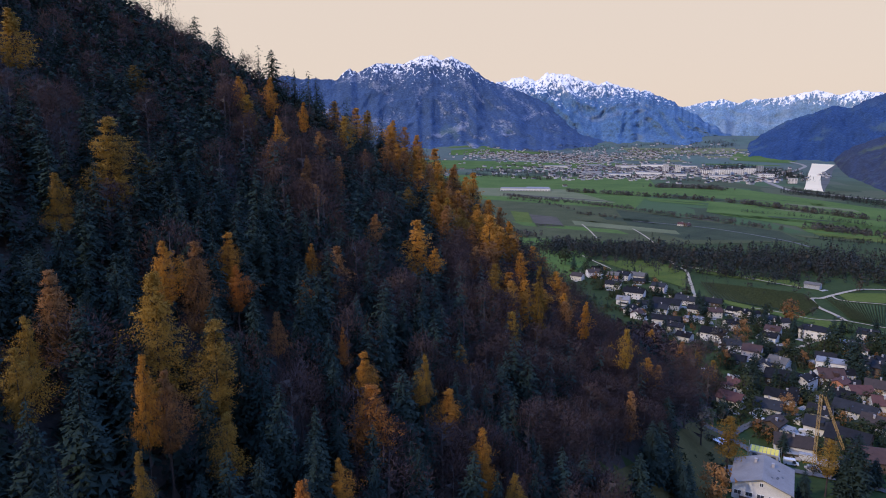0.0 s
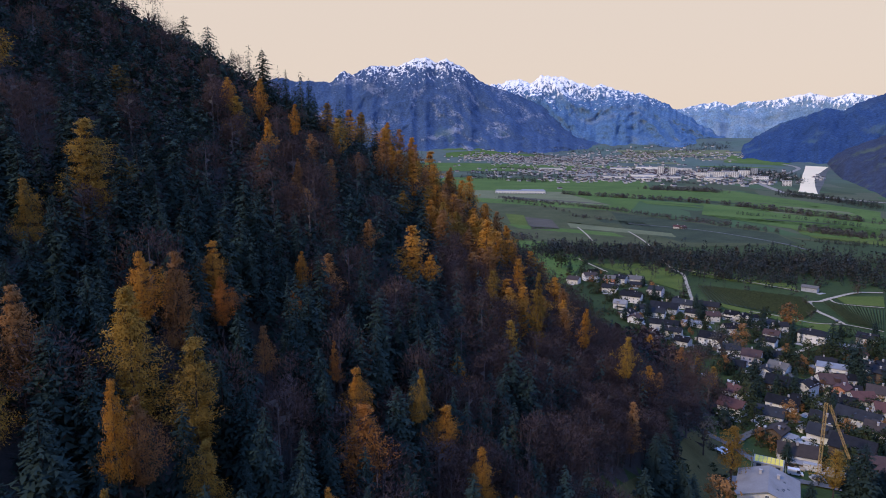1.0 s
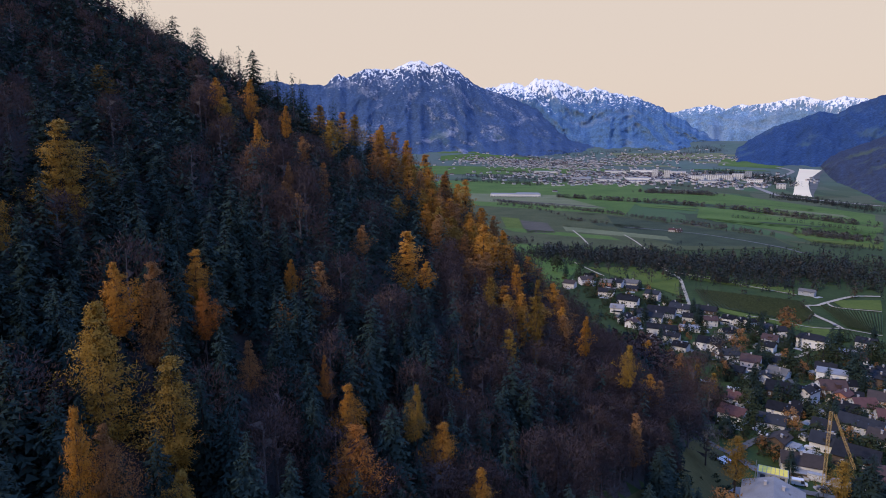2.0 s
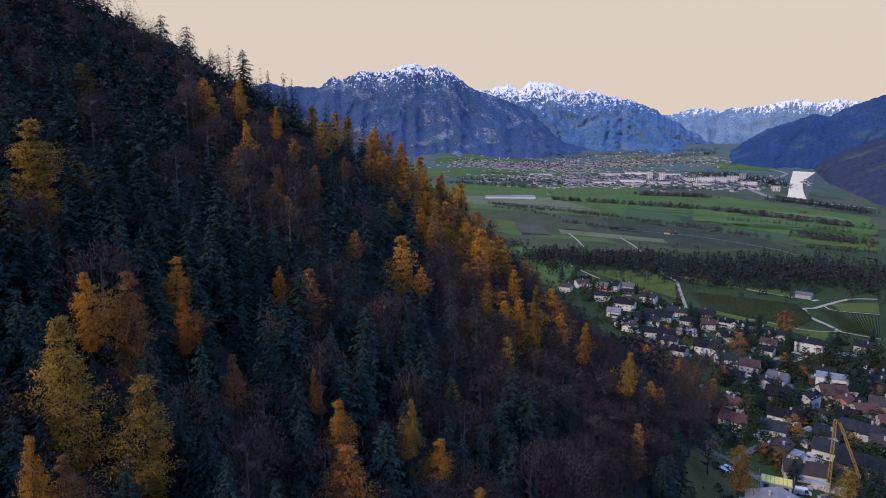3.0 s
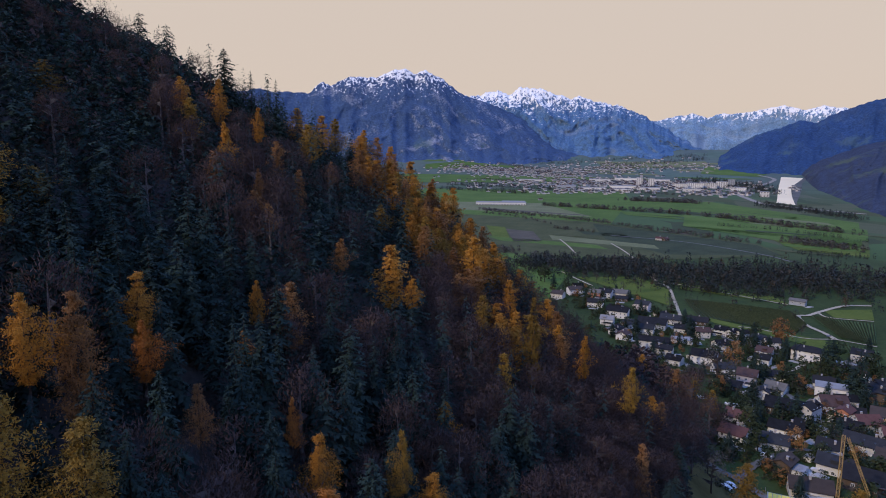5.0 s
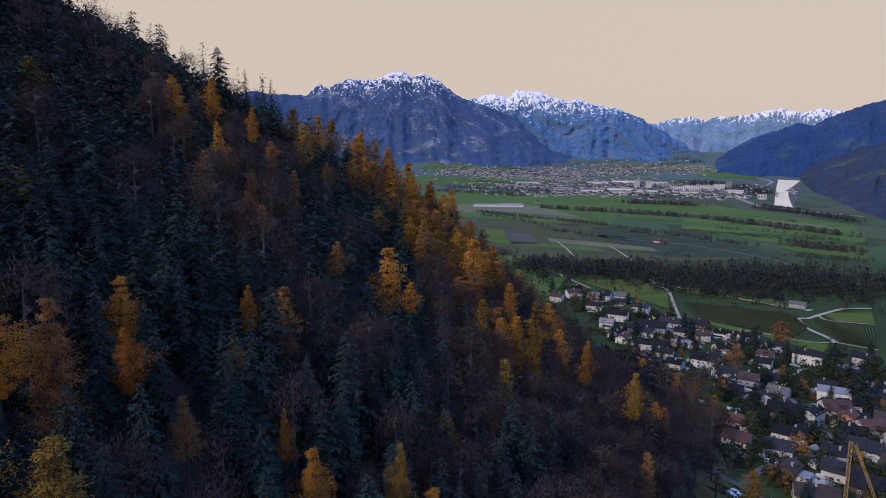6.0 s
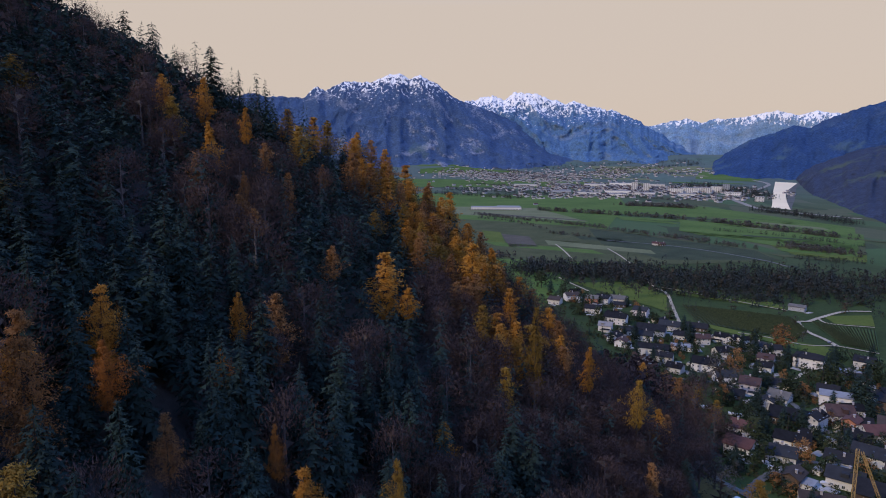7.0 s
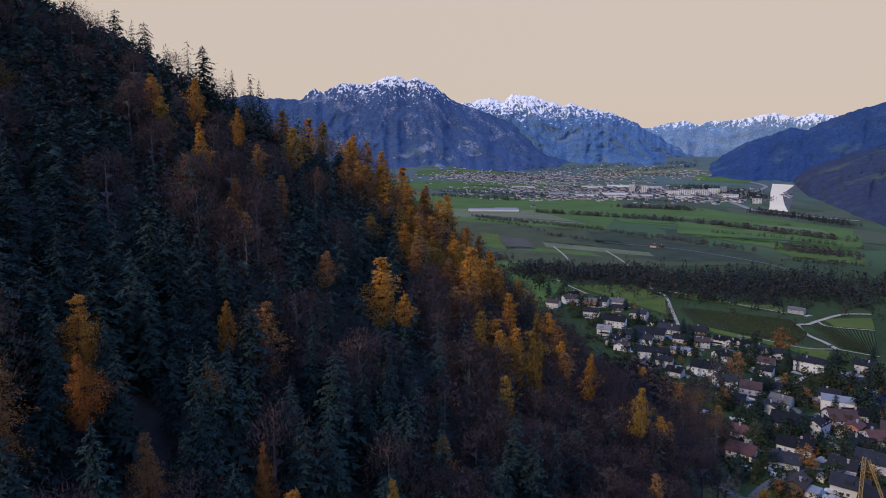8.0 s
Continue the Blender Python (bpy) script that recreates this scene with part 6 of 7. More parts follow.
village_tree(140.4, 241.3, 5.5, 'bush')
village_tree(167.9, 614.7, 4.6, 'goldtree')
village_tree(300.4, 460.4, 13.7, 'spruce')
village_tree(196.9, 475.8, 3.4, 'bush')
village_tree(163.4, 299.7, 4.0, 'goldtree')
village_tree(253.9, 472.9, 3.6, 'bush')
village_tree(134.8, 309.2, 3.8, 'bush')
village_tree(128.3, 219.6, 3.4, 'bush')
village_tree(167.7, 338.3, 4.8, 'goldtree')
village_tree(148.7, 494.1, 3.9, 'bush')
village_tree(165.3, 501.0, 3.8, 'bush')
village_tree(146.6, 510.6, 5.2, 'goldtree')
village_tree(249.5, 398.8, 6.2, 'bush')
village_tree(187.8, 652.0, 8.5, 'spruce')
village_tree(154.3, 445.4, 4.8, 'bare')
village_tree(283.3, 472.7, 10.1, 'spruce')
village_tree(246.0, 410.5, 5.8, 'bush')
village_tree(141.5, 613.1, 3.1, 'bush')
village_tree(123.7, 247.1, 6.8, 'goldtree')
village_tree(166.9, 269.7, 6.9, 'goldtree')
village_tree(198.0, 504.9, 5.5, 'bush')
village_tree(163.6, 324.8, 10.8, 'spruce')
village_tree(141.6, 304.0, 7.0, 'bush')
village_tree(187.4, 291.9, 8.3, 'spruce')
village_tree(183.2, 417.9, 3.8, 'bush')
village_tree(183.4, 538.8, 5.3, 'bush')
village_tree(149.1, 238.8, 4.5, 'bush')
village_tree(164.6, 548.1, 3.8, 'bush')
village_tree(162.2, 347.3, 13.1, 'spruce')
village_tree(142.6, 234.7, 6.0, 'bare')
village_tree(190.9, 511.7, 3.4, 'goldtree')
village_tree(151.9, 283.1, 5.2, 'goldtree')
village_tree(260.0, 469.9, 3.8, 'bush')
village_tree(205.9, 391.5, 7.7, 'spruce')
village_tree(207.4, 356.0, 11.4, 'spruce')
village_tree(201.3, 351.6, 6.3, 'bush')
village_tree(197.6, 417.6, 11.1, 'spruce')
village_tree(139.4, 278.9, 3.8, 'bush')
village_tree(215.3, 345.7, 3.6, 'bush')
village_tree(174.8, 591.8, 6.3, 'bush')
village_tree(210.9, 315.7, 5.4, 'goldtree')
village_tree(161.5, 621.1, 3.1, 'bare')
village_tree(240.6, 458.6, 13.3, 'spruce')
village_tree(169.8, 274.4, 7.0, 'bush')
village_tree(176.3, 476.1, 6.4, 'bush')
village_tree(140.8, 328.9, 4.6, 'bush')
village_tree(219.4, 335.8, 8.5, 'spruce')
village_tree(213.5, 395.3, 5.5, 'goldtree')
village_tree(147.3, 278.1, 3.0, 'bush')
village_tree(224.9, 333.9, 13.7, 'spruce')
village_tree(251.8, 372.1, 5.8, 'bush')
village_tree(215.8, 418.3, 6.6, 'goldtree')
village_tree(169.5, 261.1, 5.5, 'bush')
village_tree(272.9, 456.4, 3.5, 'bush')
village_tree(281.4, 435.0, 5.6, 'bare')
village_tree(252.5, 425.0, 6.5, 'bush')
village_tree(149.5, 534.8, 5.9, 'goldtree')
village_tree(190.8, 331.3, 6.9, 'goldtree')
village_tree(170.1, 247.7, 7.9, 'spruce')
village_tree(138.1, 430.5, 4.8, 'bush')
village_tree(273.9, 438.7, 4.3, 'bush')
village_tree(145.3, 307.8, 6.8, 'spruce')
village_tree(251.5, 480.6, 3.9, 'bare')
village_tree(129.6, 634.3, 4.1, 'bush')
village_tree(191.8, 314.0, 5.3, 'bush')
village_tree(135.2, 231.2, 3.1, 'bush')
village_tree(143.4, 446.9, 11.9, 'spruce')
village_tree(191.7, 320.2, 5.6, 'bush')
village_tree(142.3, 209.3, 9.8, 'spruce')
village_tree(166.2, 331.2, 3.9, 'bush')
village_tree(175.0, 362.5, 5.6, 'bare')
village_tree(189.6, 342.1, 4.4, 'goldtree')
village_tree(171.8, 256.4, 6.3, 'bush')
village_tree(195.2, 449.0, 4.7, 'bush')
village_tree(151.9, 508.9, 3.3, 'bush')
village_tree(124.2, 258.7, 5.4, 'goldtree')
village_tree(150.8, 424.3, 3.0, 'bush')
village_tree(224.1, 377.5, 3.5, 'bush')
village_tree(222.4, 423.6, 3.7, 'bush')
village_tree(147.0, 399.9, 6.6, 'bush')
village_tree(179.9, 448.7, 4.4, 'bare')
village_tree(170.5, 288.7, 6.8, 'bare')
village_tree(154.3, 519.4, 13.7, 'spruce')
village_tree(194.9, 338.7, 6.6, 'bare')
village_tree(201.5, 490.8, 3.4, 'bare')
village_tree(125.0, 216.2, 4.3, 'bare')
village_tree(298.2, 455.0, 4.3, 'bush')
village_tree(190.5, 385.7, 3.6, 'goldtree')
village_tree(189.5, 409.8, 4.2, 'bush')
village_tree(134.8, 212.9, 3.6, 'bush')
village_tree(155.8, 338.3, 5.6, 'bare')
village_tree(171.6, 485.6, 6.4, 'goldtree')
village_tree(197.6, 519.3, 4.5, 'bush')
village_tree(171.2, 507.6, 4.9, 'goldtree')
village_tree(191.4, 284.3, 5.4, 'goldtree')
village_tree(272.0, 414.4, 6.0, 'bush')
village_tree(276.6, 416.1, 6.1, 'bush')
village_tree(158.0, 502.3, 6.9, 'bush')
village_tree(176.8, 297.4, 10.6, 'spruce')
village_tree(124.6, 252.6, 4.9, 'bush')
village_tree(146.1, 323.1, 7.0, 'bush')
village_tree(183.4, 462.0, 3.6, 'bush')
village_tree(271.9, 421.8, 12.7, 'spruce')
village_tree(196.3, 401.3, 5.2, 'bush')
village_tree(151.0, 270.4, 5.7, 'bush')
village_tree(161.1, 422.1, 3.9, 'bush')
village_tree(206.5, 369.8, 4.5, 'goldtree')
village_tree(173.9, 525.3, 6.9, 'bush')
village_tree(269.8, 461.8, 3.5, 'bush')
village_tree(155.9, 363.3, 6.2, 'bush')
village_tree(142.0, 298.8, 6.0, 'bush')
village_tree(171.0, 603.3, 4.4, 'bush')
village_tree(184.9, 560.8, 5.3, 'bush')
village_tree(188.5, 298.3, 6.9, 'bush')
village_tree(196.7, 386.2, 6.2, 'bush')
village_tree(158.4, 332.9, 6.8, 'bush')
village_tree(213.9, 401.6, 5.1, 'bush')
village_tree(153.1, 467.6, 5.9, 'bush')
village_tree(156.7, 345.4, 5.8, 'bush')
village_tree(177.5, 668.3, 6.4, 'bush')
village_tree(160.2, 256.4, 3.3, 'bush')
village_tree(190.3, 428.0, 4.4, 'bare')
village_tree(243.7, 475.3, 3.3, 'bush')
village_tree(245.3, 373.8, 4.7, 'bush')
village_tree(266.7, 480.4, 5.6, 'bush')
village_tree(232.0, 505.6, 4.1, 'bush')
village_tree(177.3, 347.0, 6.4, 'bush')
village_tree(133.7, 323.3, 6.4, 'bush')
village_tree(225.3, 364.1, 6.1, 'bush')
village_tree(182.3, 505.5, 4.9, 'goldtree')
village_tree(188.4, 336.3, 5.5, 'bush')
village_tree(202.4, 375.1, 6.3, 'bare')
village_tree(259.6, 445.7, 4.3, 'bush')
village_tree(293.5, 466.7, 5.8, 'bush')
village_tree(142.9, 414.5, 4.9, 'bush')
village_tree(232.6, 487.3, 3.6, 'bush')
village_tree(264.9, 416.6, 6.3, 'goldtree')
village_tree(250.9, 406.6, 13.3, 'spruce')
village_tree(248.3, 463.8, 4.7, 'goldtree')
village_tree(256.9, 399.4, 3.3, 'bush')
village_tree(233.6, 467.8, 12.5, 'spruce')
village_tree(190.7, 437.6, 6.8, 'bush')
village_tree(146.6, 580.0, 5.0, 'bush')
village_tree(147.8, 214.5, 4.1, 'bare')
village_tree(161.8, 432.5, 3.6, 'bush')
village_tree(226.4, 504.9, 4.3, 'bush')
village_tree(163.3, 655.1, 6.0, 'bush')
village_tree(268.3, 443.5, 6.3, 'bush')
village_tree(280.9, 447.9, 4.7, 'bare')
village_tree(209.6, 387.6, 6.4, 'goldtree')
village_tree(171.6, 533.8, 3.3, 'bush')
village_tree(178.6, 304.0, 6.8, 'bush')
village_tree(211.6, 383.0, 4.2, 'bush')
village_tree(171.8, 471.7, 3.9, 'goldtree')
village_tree(154.8, 274.4, 7.0, 'bush')
village_tree(186.5, 482.7, 6.9, 'bush')
village_tree(175.9, 696.6, 4.4, 'bare')
village_tree(174.5, 607.6, 3.2, 'bush')
village_tree(182.4, 402.6, 3.5, 'bush')
village_tree(167.7, 592.6, 5.8, 'bare')
village_tree(150.2, 326.4, 5.3, 'bush')
village_tree(172.4, 324.6, 13.6, 'spruce')
village_tree(145.0, 637.6, 5.8, 'bush')
village_tree(225.5, 348.5, 5.9, 'goldtree')
village_tree(246.8, 403.2, 5.5, 'goldtree')
village_tree(156.9, 376.7, 12.9, 'spruce')
village_tree(238.1, 397.4, 3.1, 'bush')
village_tree(224.0, 436.6, 5.8, 'bush')
village_tree(186.6, 404.4, 5.5, 'bush')
village_tree(186.6, 275.3, 6.3, 'goldtree')
village_tree(306.2, 457.1, 4.0, 'bush')
village_tree(194.2, 548.0, 6.6, 'bare')
village_tree(142.9, 252.2, 3.9, 'bush')
village_tree(194.6, 291.3, 5.0, 'bush')
village_tree(190.2, 657.3, 4.1, 'bush')
village_tree(190.4, 462.6, 6.9, 'bare')
village_tree(150.9, 602.5, 4.6, 'bush')
village_tree(135.0, 569.5, 6.8, 'bush')
village_tree(205.1, 307.9, 6.8, 'bush')
village_tree(141.5, 409.7, 4.7, 'bush')
village_tree(221.2, 345.9, 11.2, 'spruce')
village_tree(149.5, 223.1, 4.1, 'bare')
village_tree(192.5, 591.3, 6.5, 'bush')
village_tree(180.6, 589.9, 12.2, 'spruce')
village_tree(163.0, 412.0, 6.1, 'bare')
village_tree(282.2, 439.6, 6.1, 'goldtree')
village_tree(236.9, 368.8, 3.5, 'goldtree')
village_tree(172.1, 281.7, 4.6, 'bush')
village_tree(190.0, 394.6, 11.6, 'spruce')
village_tree(192.6, 633.4, 6.9, 'goldtree')
village_tree(148.3, 444.2, 5.5, 'bush')
village_tree(150.3, 343.3, 5.0, 'bush')
village_tree(164.5, 482.7, 4.3, 'bare')
village_tree(185.3, 367.5, 4.8, 'bush')
village_tree(243.0, 442.2, 5.0, 'bush')
village_tree(158.6, 600.6, 6.1, 'bush')
village_tree(215.4, 523.7, 6.6, 'spruce')
village_tree(228.5, 370.0, 7.0, 'bare')
village_tree(136.7, 456.4, 3.7, 'bush')
village_tree(146.2, 272.4, 4.0, 'bush')
village_tree(266.2, 403.0, 4.4, 'goldtree')
village_tree(190.0, 419.7, 4.9, 'bare')
village_tree(170.4, 639.7, 4.0, 'bush')
village_tree(171.5, 465.4, 3.3, 'goldtree')
village_tree(182.3, 362.6, 4.7, 'bare')
village_tree(203.8, 415.7, 4.8, 'bush')
village_tree(183.5, 586.3, 8.4, 'spruce')
village_tree(156.8, 701.8, 5.0, 'goldtree')
village_tree(238.9, 468.6, 4.0, 'bare')
village_tree(261.2, 392.3, 4.7, 'bare')
village_tree(149.4, 316.2, 11.9, 'spruce')
village_tree(159.8, 370.7, 5.7, 'bush')
village_tree(249.0, 472.4, 4.6, 'bush')
village_tree(195.8, 462.5, 4.4, 'bush')
village_tree(126.5, 300.6, 3.2, 'bare')
village_tree(195.5, 468.8, 4.8, 'bush')
village_tree(145.2, 566.3, 7.1, 'spruce')
village_tree(231.9, 498.3, 3.7, 'bush')
village_tree(123.1, 234.5, 9.4, 'spruce')
village_tree(169.5, 581.4, 5.6, 'bush')
village_tree(137.6, 660.1, 7.0, 'goldtree')


# shrubs, hedges and young trees that fill the gardens
def garden_shrubs():
    rng = np.random.default_rng(77)
    p = np.column_stack([rng.uniform(70, 275, 6000), rng.uniform(200, 700, 6000)])
    keep = ~in_wood(p[:, 0] - 4, p[:, 1]) & (p[:, 0] < np.interp(p[:, 1], [200, 350, 480, 560, 640, 700], [250, 270, 265, 240, 205, 190]))
    for hx, hy, hr in HOUSES:
        keep &= np.hypot(p[:, 0] - hx, p[:, 1] - hy) > hr * 0.95 + 0.6
    for line, w in TRACKS:
        for a in line[::2]:
            keep &= np.hypot(p[:, 0] - a[0], p[:, 1] - a[1]) > w * 0.5 + 1.6
    clumpy = np.array([noise.noise((a * 0.06, b * 0.06, 1.0)) for a, b in p])
    p = p[keep & (clumpy > -0.05)][:1100]
    for k, (a, b) in enumerate(p[:75]):
        village_tree(float(a), float(b), rng.uniform(5, 11), ("spruce", "bush", "cypress", "spruce", "bare")[k % 5])
    p = p[75:]
    s = rng.uniform(1.2, 3.2, len(p)) * (1 + 0.9 * (rng.uniform(size=len(p)) < 0.15))
    scatter_stuff("garden_shrubs", [far_shape(k, 1.0, w, 34, False, 0.36) for k, w in ((101, 0.5), (102, 0.65), (103, 0.42))], np.column_stack([p, s, rng.uniform(0.9, 1.5, len(p))]),
                  STUFF_SHRUB, "dark green and brown shrubs in the village gardens", "shrubs")


garden_shrubs()


# ---- the wooded slope ----
def forest():
    rng = np.random.default_rng(42)
    step = 5.4
    gxs, gys = np.meshgrid(np.arange(-250, 125, step), np.arange(-70, 420, step))
    p = np.stack([gxs, gys], -1).reshape(-1, 2) + rng.uniform(-0.48, 0.48, (gxs.size, 2)) * step
    x, y = p.T
    keep = in_wood(x, y)
    taken = np.array(TAKEN)
    keep &= np.min(np.hypot(x[:, None] - taken[:, 0], y[:, None] - taken[:, 1]), 1) > 2.6
    p = p[keep]
    x, y = p.T
    # what grows where: beeches low down and in groups, thin pines on the brow, spruce elsewhere
    grouped = np.array([noise.noise((a * 0.028, b * 0.028, 7.0)) for a, b in p])
    broad = rng.uniform(size=len(p)) < np.clip(0.13 + 0.62 / (1 + np.exp(-(x - 8) / 12)) + 0.5 * grouped, 0.03, 0.85)
    thin = ~broad & (rng.uniform(size=len(p)) < np.clip((-x - 85) / 90, 0, 0.12))
    tall = np.where(broad, rng.uniform(13, 18.5, len(p)), rng.uniform(12, 22, len(p)))
    # stunted growth on the brow, with a few taller trees left standing
    tall = np.where((x < -50) & (rng.uniform(size=len(p)) > 0.06), tall * (1 - 0.30 * np.clip((-x - 50) / 50, 0, 1)), tall)
    # the stretch that the flight passes nearest stands tree by tree
    tall = np.where(thin, tall * 0.85, tall)
    near = (y > 35) & (y < 330) & (x > -0.75 * y - 12) & (x < 0.36 * y + 36)
    away = np.hypot(x + 4, y - 25)
    for flag, shape, leaf, name, label, group in (
            (~broad & ~thin, "spruce", "spruce", "spruce", "dark green spruce in the steep slope's wood", "spruces on the slope"),
            (broad, "beech", "beech", "beech", "brown leafless beech in the slope's wood", "beeches on the slope"),
            (thin, "pine", "spruce", "pine", "thin high-crowned conifer on the hill's brow", "pines on the brow")):
        ids = np.where(flag & near)[0]
        ids = ids[np.argsort(away[ids])][:{"beech": 230, "pine": 170}.get(shape, 290)]
        for i in ids:
            tree("fine_spruce" if shape == "spruce" and away[i] < 88 else shape, leaf, float(x[i]), float(y[i]), float(tall[i]), float(rng.uniform(0.85, 1.2)), name, label, group)
        rest = flag.copy()
        rest[ids] = False
        a, b = np.where(rest & near)[0], np.where(rest & ~near)[0]
        unit = TALL.get(shape, 20)
        mid_shapes = {"spruce": [spruce_shape(s, 4.0, 0.15, 9, 5, 1) for s in (81, 82, 83)], "beech": [beech_shape(s, 4.4, 0.28, 25, 19) for s in (84, 85)],
                      "pine": [spruce_shape(s, 2.3, 0.52, 8, 5, 2) for s in (86, 87)]}[shape]
        low_shapes = [(v * np.array([1, 1, 1]), t) for v, t in (far_shape(s, unit, 3.2, 70, shape != "beech") for s in (88, 89))]
        mat = STUFF_BEECH if shape == "beech" else STUFF_SPRUCE
        for ids2, shp, lab in ((a, mid_shapes, "dense far part of the slope's wood"), (b, low_shapes, "wood covering the rest of the hill")):
            if len(ids2):
                spots = np.column_stack([x[ids2], y[ids2], tall[ids2] / unit, rng.uniform(0.85, 1.2, len(ids2))])
                scatter_stuff(name + "_wood", shp, spots, mat, "dark " + lab)


forest()


def undergrowth():
    """Saplings and brush between the trunks, thicker on the brow."""
    rng = np.random.default_rng(21)
    p = np.column_stack([rng.uniform(-190, 120, 5200), rng.uniform(30, 345, 5200)])
    brow = np.column_stack([rng.uniform(-190, -35, 1500), rng.uniform(150, 330, 1500)])
    p = np.concatenate([p[in_wood(p[:, 0] + 3, p[:, 1]) & (p[:, 0] > -0.8 * p[:, 1] - 12)], brow])
    high = np.clip((-p[:, 0] - 30) / 50, 0, 1) * np.clip((p[:, 1] - 140) / 60, 0, 1)
    s = rng.uniform(2.0, 4.5, len(p)) * (1 + 0.9 * high)
    dark = rng.uniform(size=len(p)) < 0.7
    for flag, mat, label in ((dark, STUFF_SPRUCE, "dark conifer saplings under the slope's trees"), (~dark, STUFF_BEECH, "brown brush under the slope's trees")):
        scatter_stuff("undergrowth", [far_shape(k, 1.0, w, 42, pt, 0.22) for k, w, pt in ((111, 0.45, False), (112, 0.36, True), (113, 0.55, False))],
                      np.column_stack([p[flag], s[flag], rng.uniform(0.9, 1.4, flag.sum())]), mat, label, "undergrowth")


undergrowth()


# ---- the river ----
def water_material():
    m, nt, b = shell("sky_sheen_water", 0.5, 0.3)
    b.inputs["Roughness"].default_value, b.inputs["Specular IOR Level"].default_value = 0.5, 0.3
    # the sky's reflection is painted in: bright cream base colour instead of mirroring
    nt.links.new(ramp(nt, noise_of(nt, 0.004, 4.0), [(0.3, (0.70, 0.52, 0.27)), (0.7, (0.80, 0.61, 0.33))]), b.inputs["Base Color"])
    bumped(nt, b, noise_of(nt, 0.12, 5.0), 0.12, 0.1)
    return m


def sheet(name, left, right, lift, mat, label, category):
    a, b = smooth_line(left, 40), smooth_line(right, 40)
    s = np.linspace(0, 1, 9)[:, None, None]
    g = a * (1 - s) + b * s
    z = drape(g[..., 0], g[..., 1], lift)
    ii = np.arange(9 * 40).reshape(9, 40)
    q = np.stack([ii[:-1, :-1], ii[1:, :-1], ii[1:, 1:], ii[:-1, 1:]], -1).reshape(-1, 4)
    return tagged(new(name, mesh_of(name, np.concatenate([g, z[..., None]], -1).reshape(-1, 3), q, (mat,), None, True)), label, category, kind="structure")


BANKS = ([(930, 1787), (983, 1883), (1131, 2161), (1351, 2571), (1559, 2951), (1610, 3045)],
         [(945, 1717), (1000, 1825), (1136, 2085), (1363, 2499), (1540, 2778), (1675, 2974)],
         [(941, 1701), (1009, 1825), (1163, 2085), (1401, 2500), (1543, 2746), (1675, 2948)])
sheet("river", BANKS[0], BANKS[1], 0.6, water_material(), "broad pale river shining in the valley", "river")
sheet("riverbank", BANKS[1], BANKS[2], 0.5, M["bank"], "grey-brown gravel bank along the river", "river bank")

# ---- the town ----
TOWN_WALL = surface("pale_town_render", (0.30, 0.275, 0.26), (0.50, 0.46, 0.43), 0.05, 1.0, 0.9)


def roofs_of_town(name, centre, spread, count, seed, angle=0.0, label="small houses of the distant town crowded together"):
    """Small gabled houses of the distant town, as one mesh."""
    rng = np.random.default_rng(seed)
    c, s = math.cos(angle), math.sin(angle)
    q = rng.normal(size=(count, 2)) * np.array(spread) * 0.5
    x, y = centre[0] + q[:, 0] * c - q[:, 1] * s, centre[1] + q[:, 0] * s + q[:, 1] * c
    z = land_z(x, y)
    vs, ts, slots, tint = [], [], [], []
    for i in range(count):
        L, W, e = rng.uniform(8, 17), rng.uniform(7, 11), rng.uniform(3.0, 6.5)
        k = e + W * 0.26
        v = np.array([(-L / 2, -W / 2, -3), (L / 2, -W / 2, -3), (L / 2, W / 2, -3), (-L / 2, W / 2, -3), (-L / 2, -W / 2, e), (L / 2, -W / 2, e), (L / 2, W / 2, e), (-L / 2, W / 2, e),
                      (-L / 2, 0, k), (L / 2, 0, k), (-L / 2 - .5, -W / 2 - .6, e - .1), (L / 2 + .5, -W / 2 - .6, e - .1), (L / 2 + .5, W / 2 + .6, e - .1), (-L / 2 - .5, W / 2 + .6, e - .1),
                      (-L / 2 - .5, 0, k + .25), (L / 2 + .5, 0, k + .25)])
        t = [(0, 1, 5), (0, 5, 4), (1, 2, 6), (1, 6, 5), (2, 3, 7), (2, 7, 6), (3, 0, 4), (3, 4, 7), (4, 8, 7), (5, 6, 9), (10, 11, 15), (10, 15, 14), (12, 13, 14), (12, 14, 15)]
        a = angle + rng.choice([0, 1.57]) + rng.normal() * 0.15
        ca, sa = math.cos(a), math.sin(a)
        vs.append(np.stack([v[:, 0] * ca - v[:, 1] * sa + x[i], v[:, 0] * sa + v[:, 1] * ca + y[i], v[:, 2] + z[i]], -1))
        ts += [(p + 16 * i, q_ + 16 * i, r + 16 * i) for p, q_, r in t]
        slots += [int(rng.choice([0, 0, 4]))] * 10 + [int(rng.integers(1, 4))] * 4
    me = mesh_of(name, np.concatenate(vs), np.array(ts), (TOWN_WALL, ROOFS["slate"], ROOFS["redbrown"], ROOFS["beige"], WALLS["grey"]), slots)
    return tagged(new(name, me), label, "houses", kind="stuff")


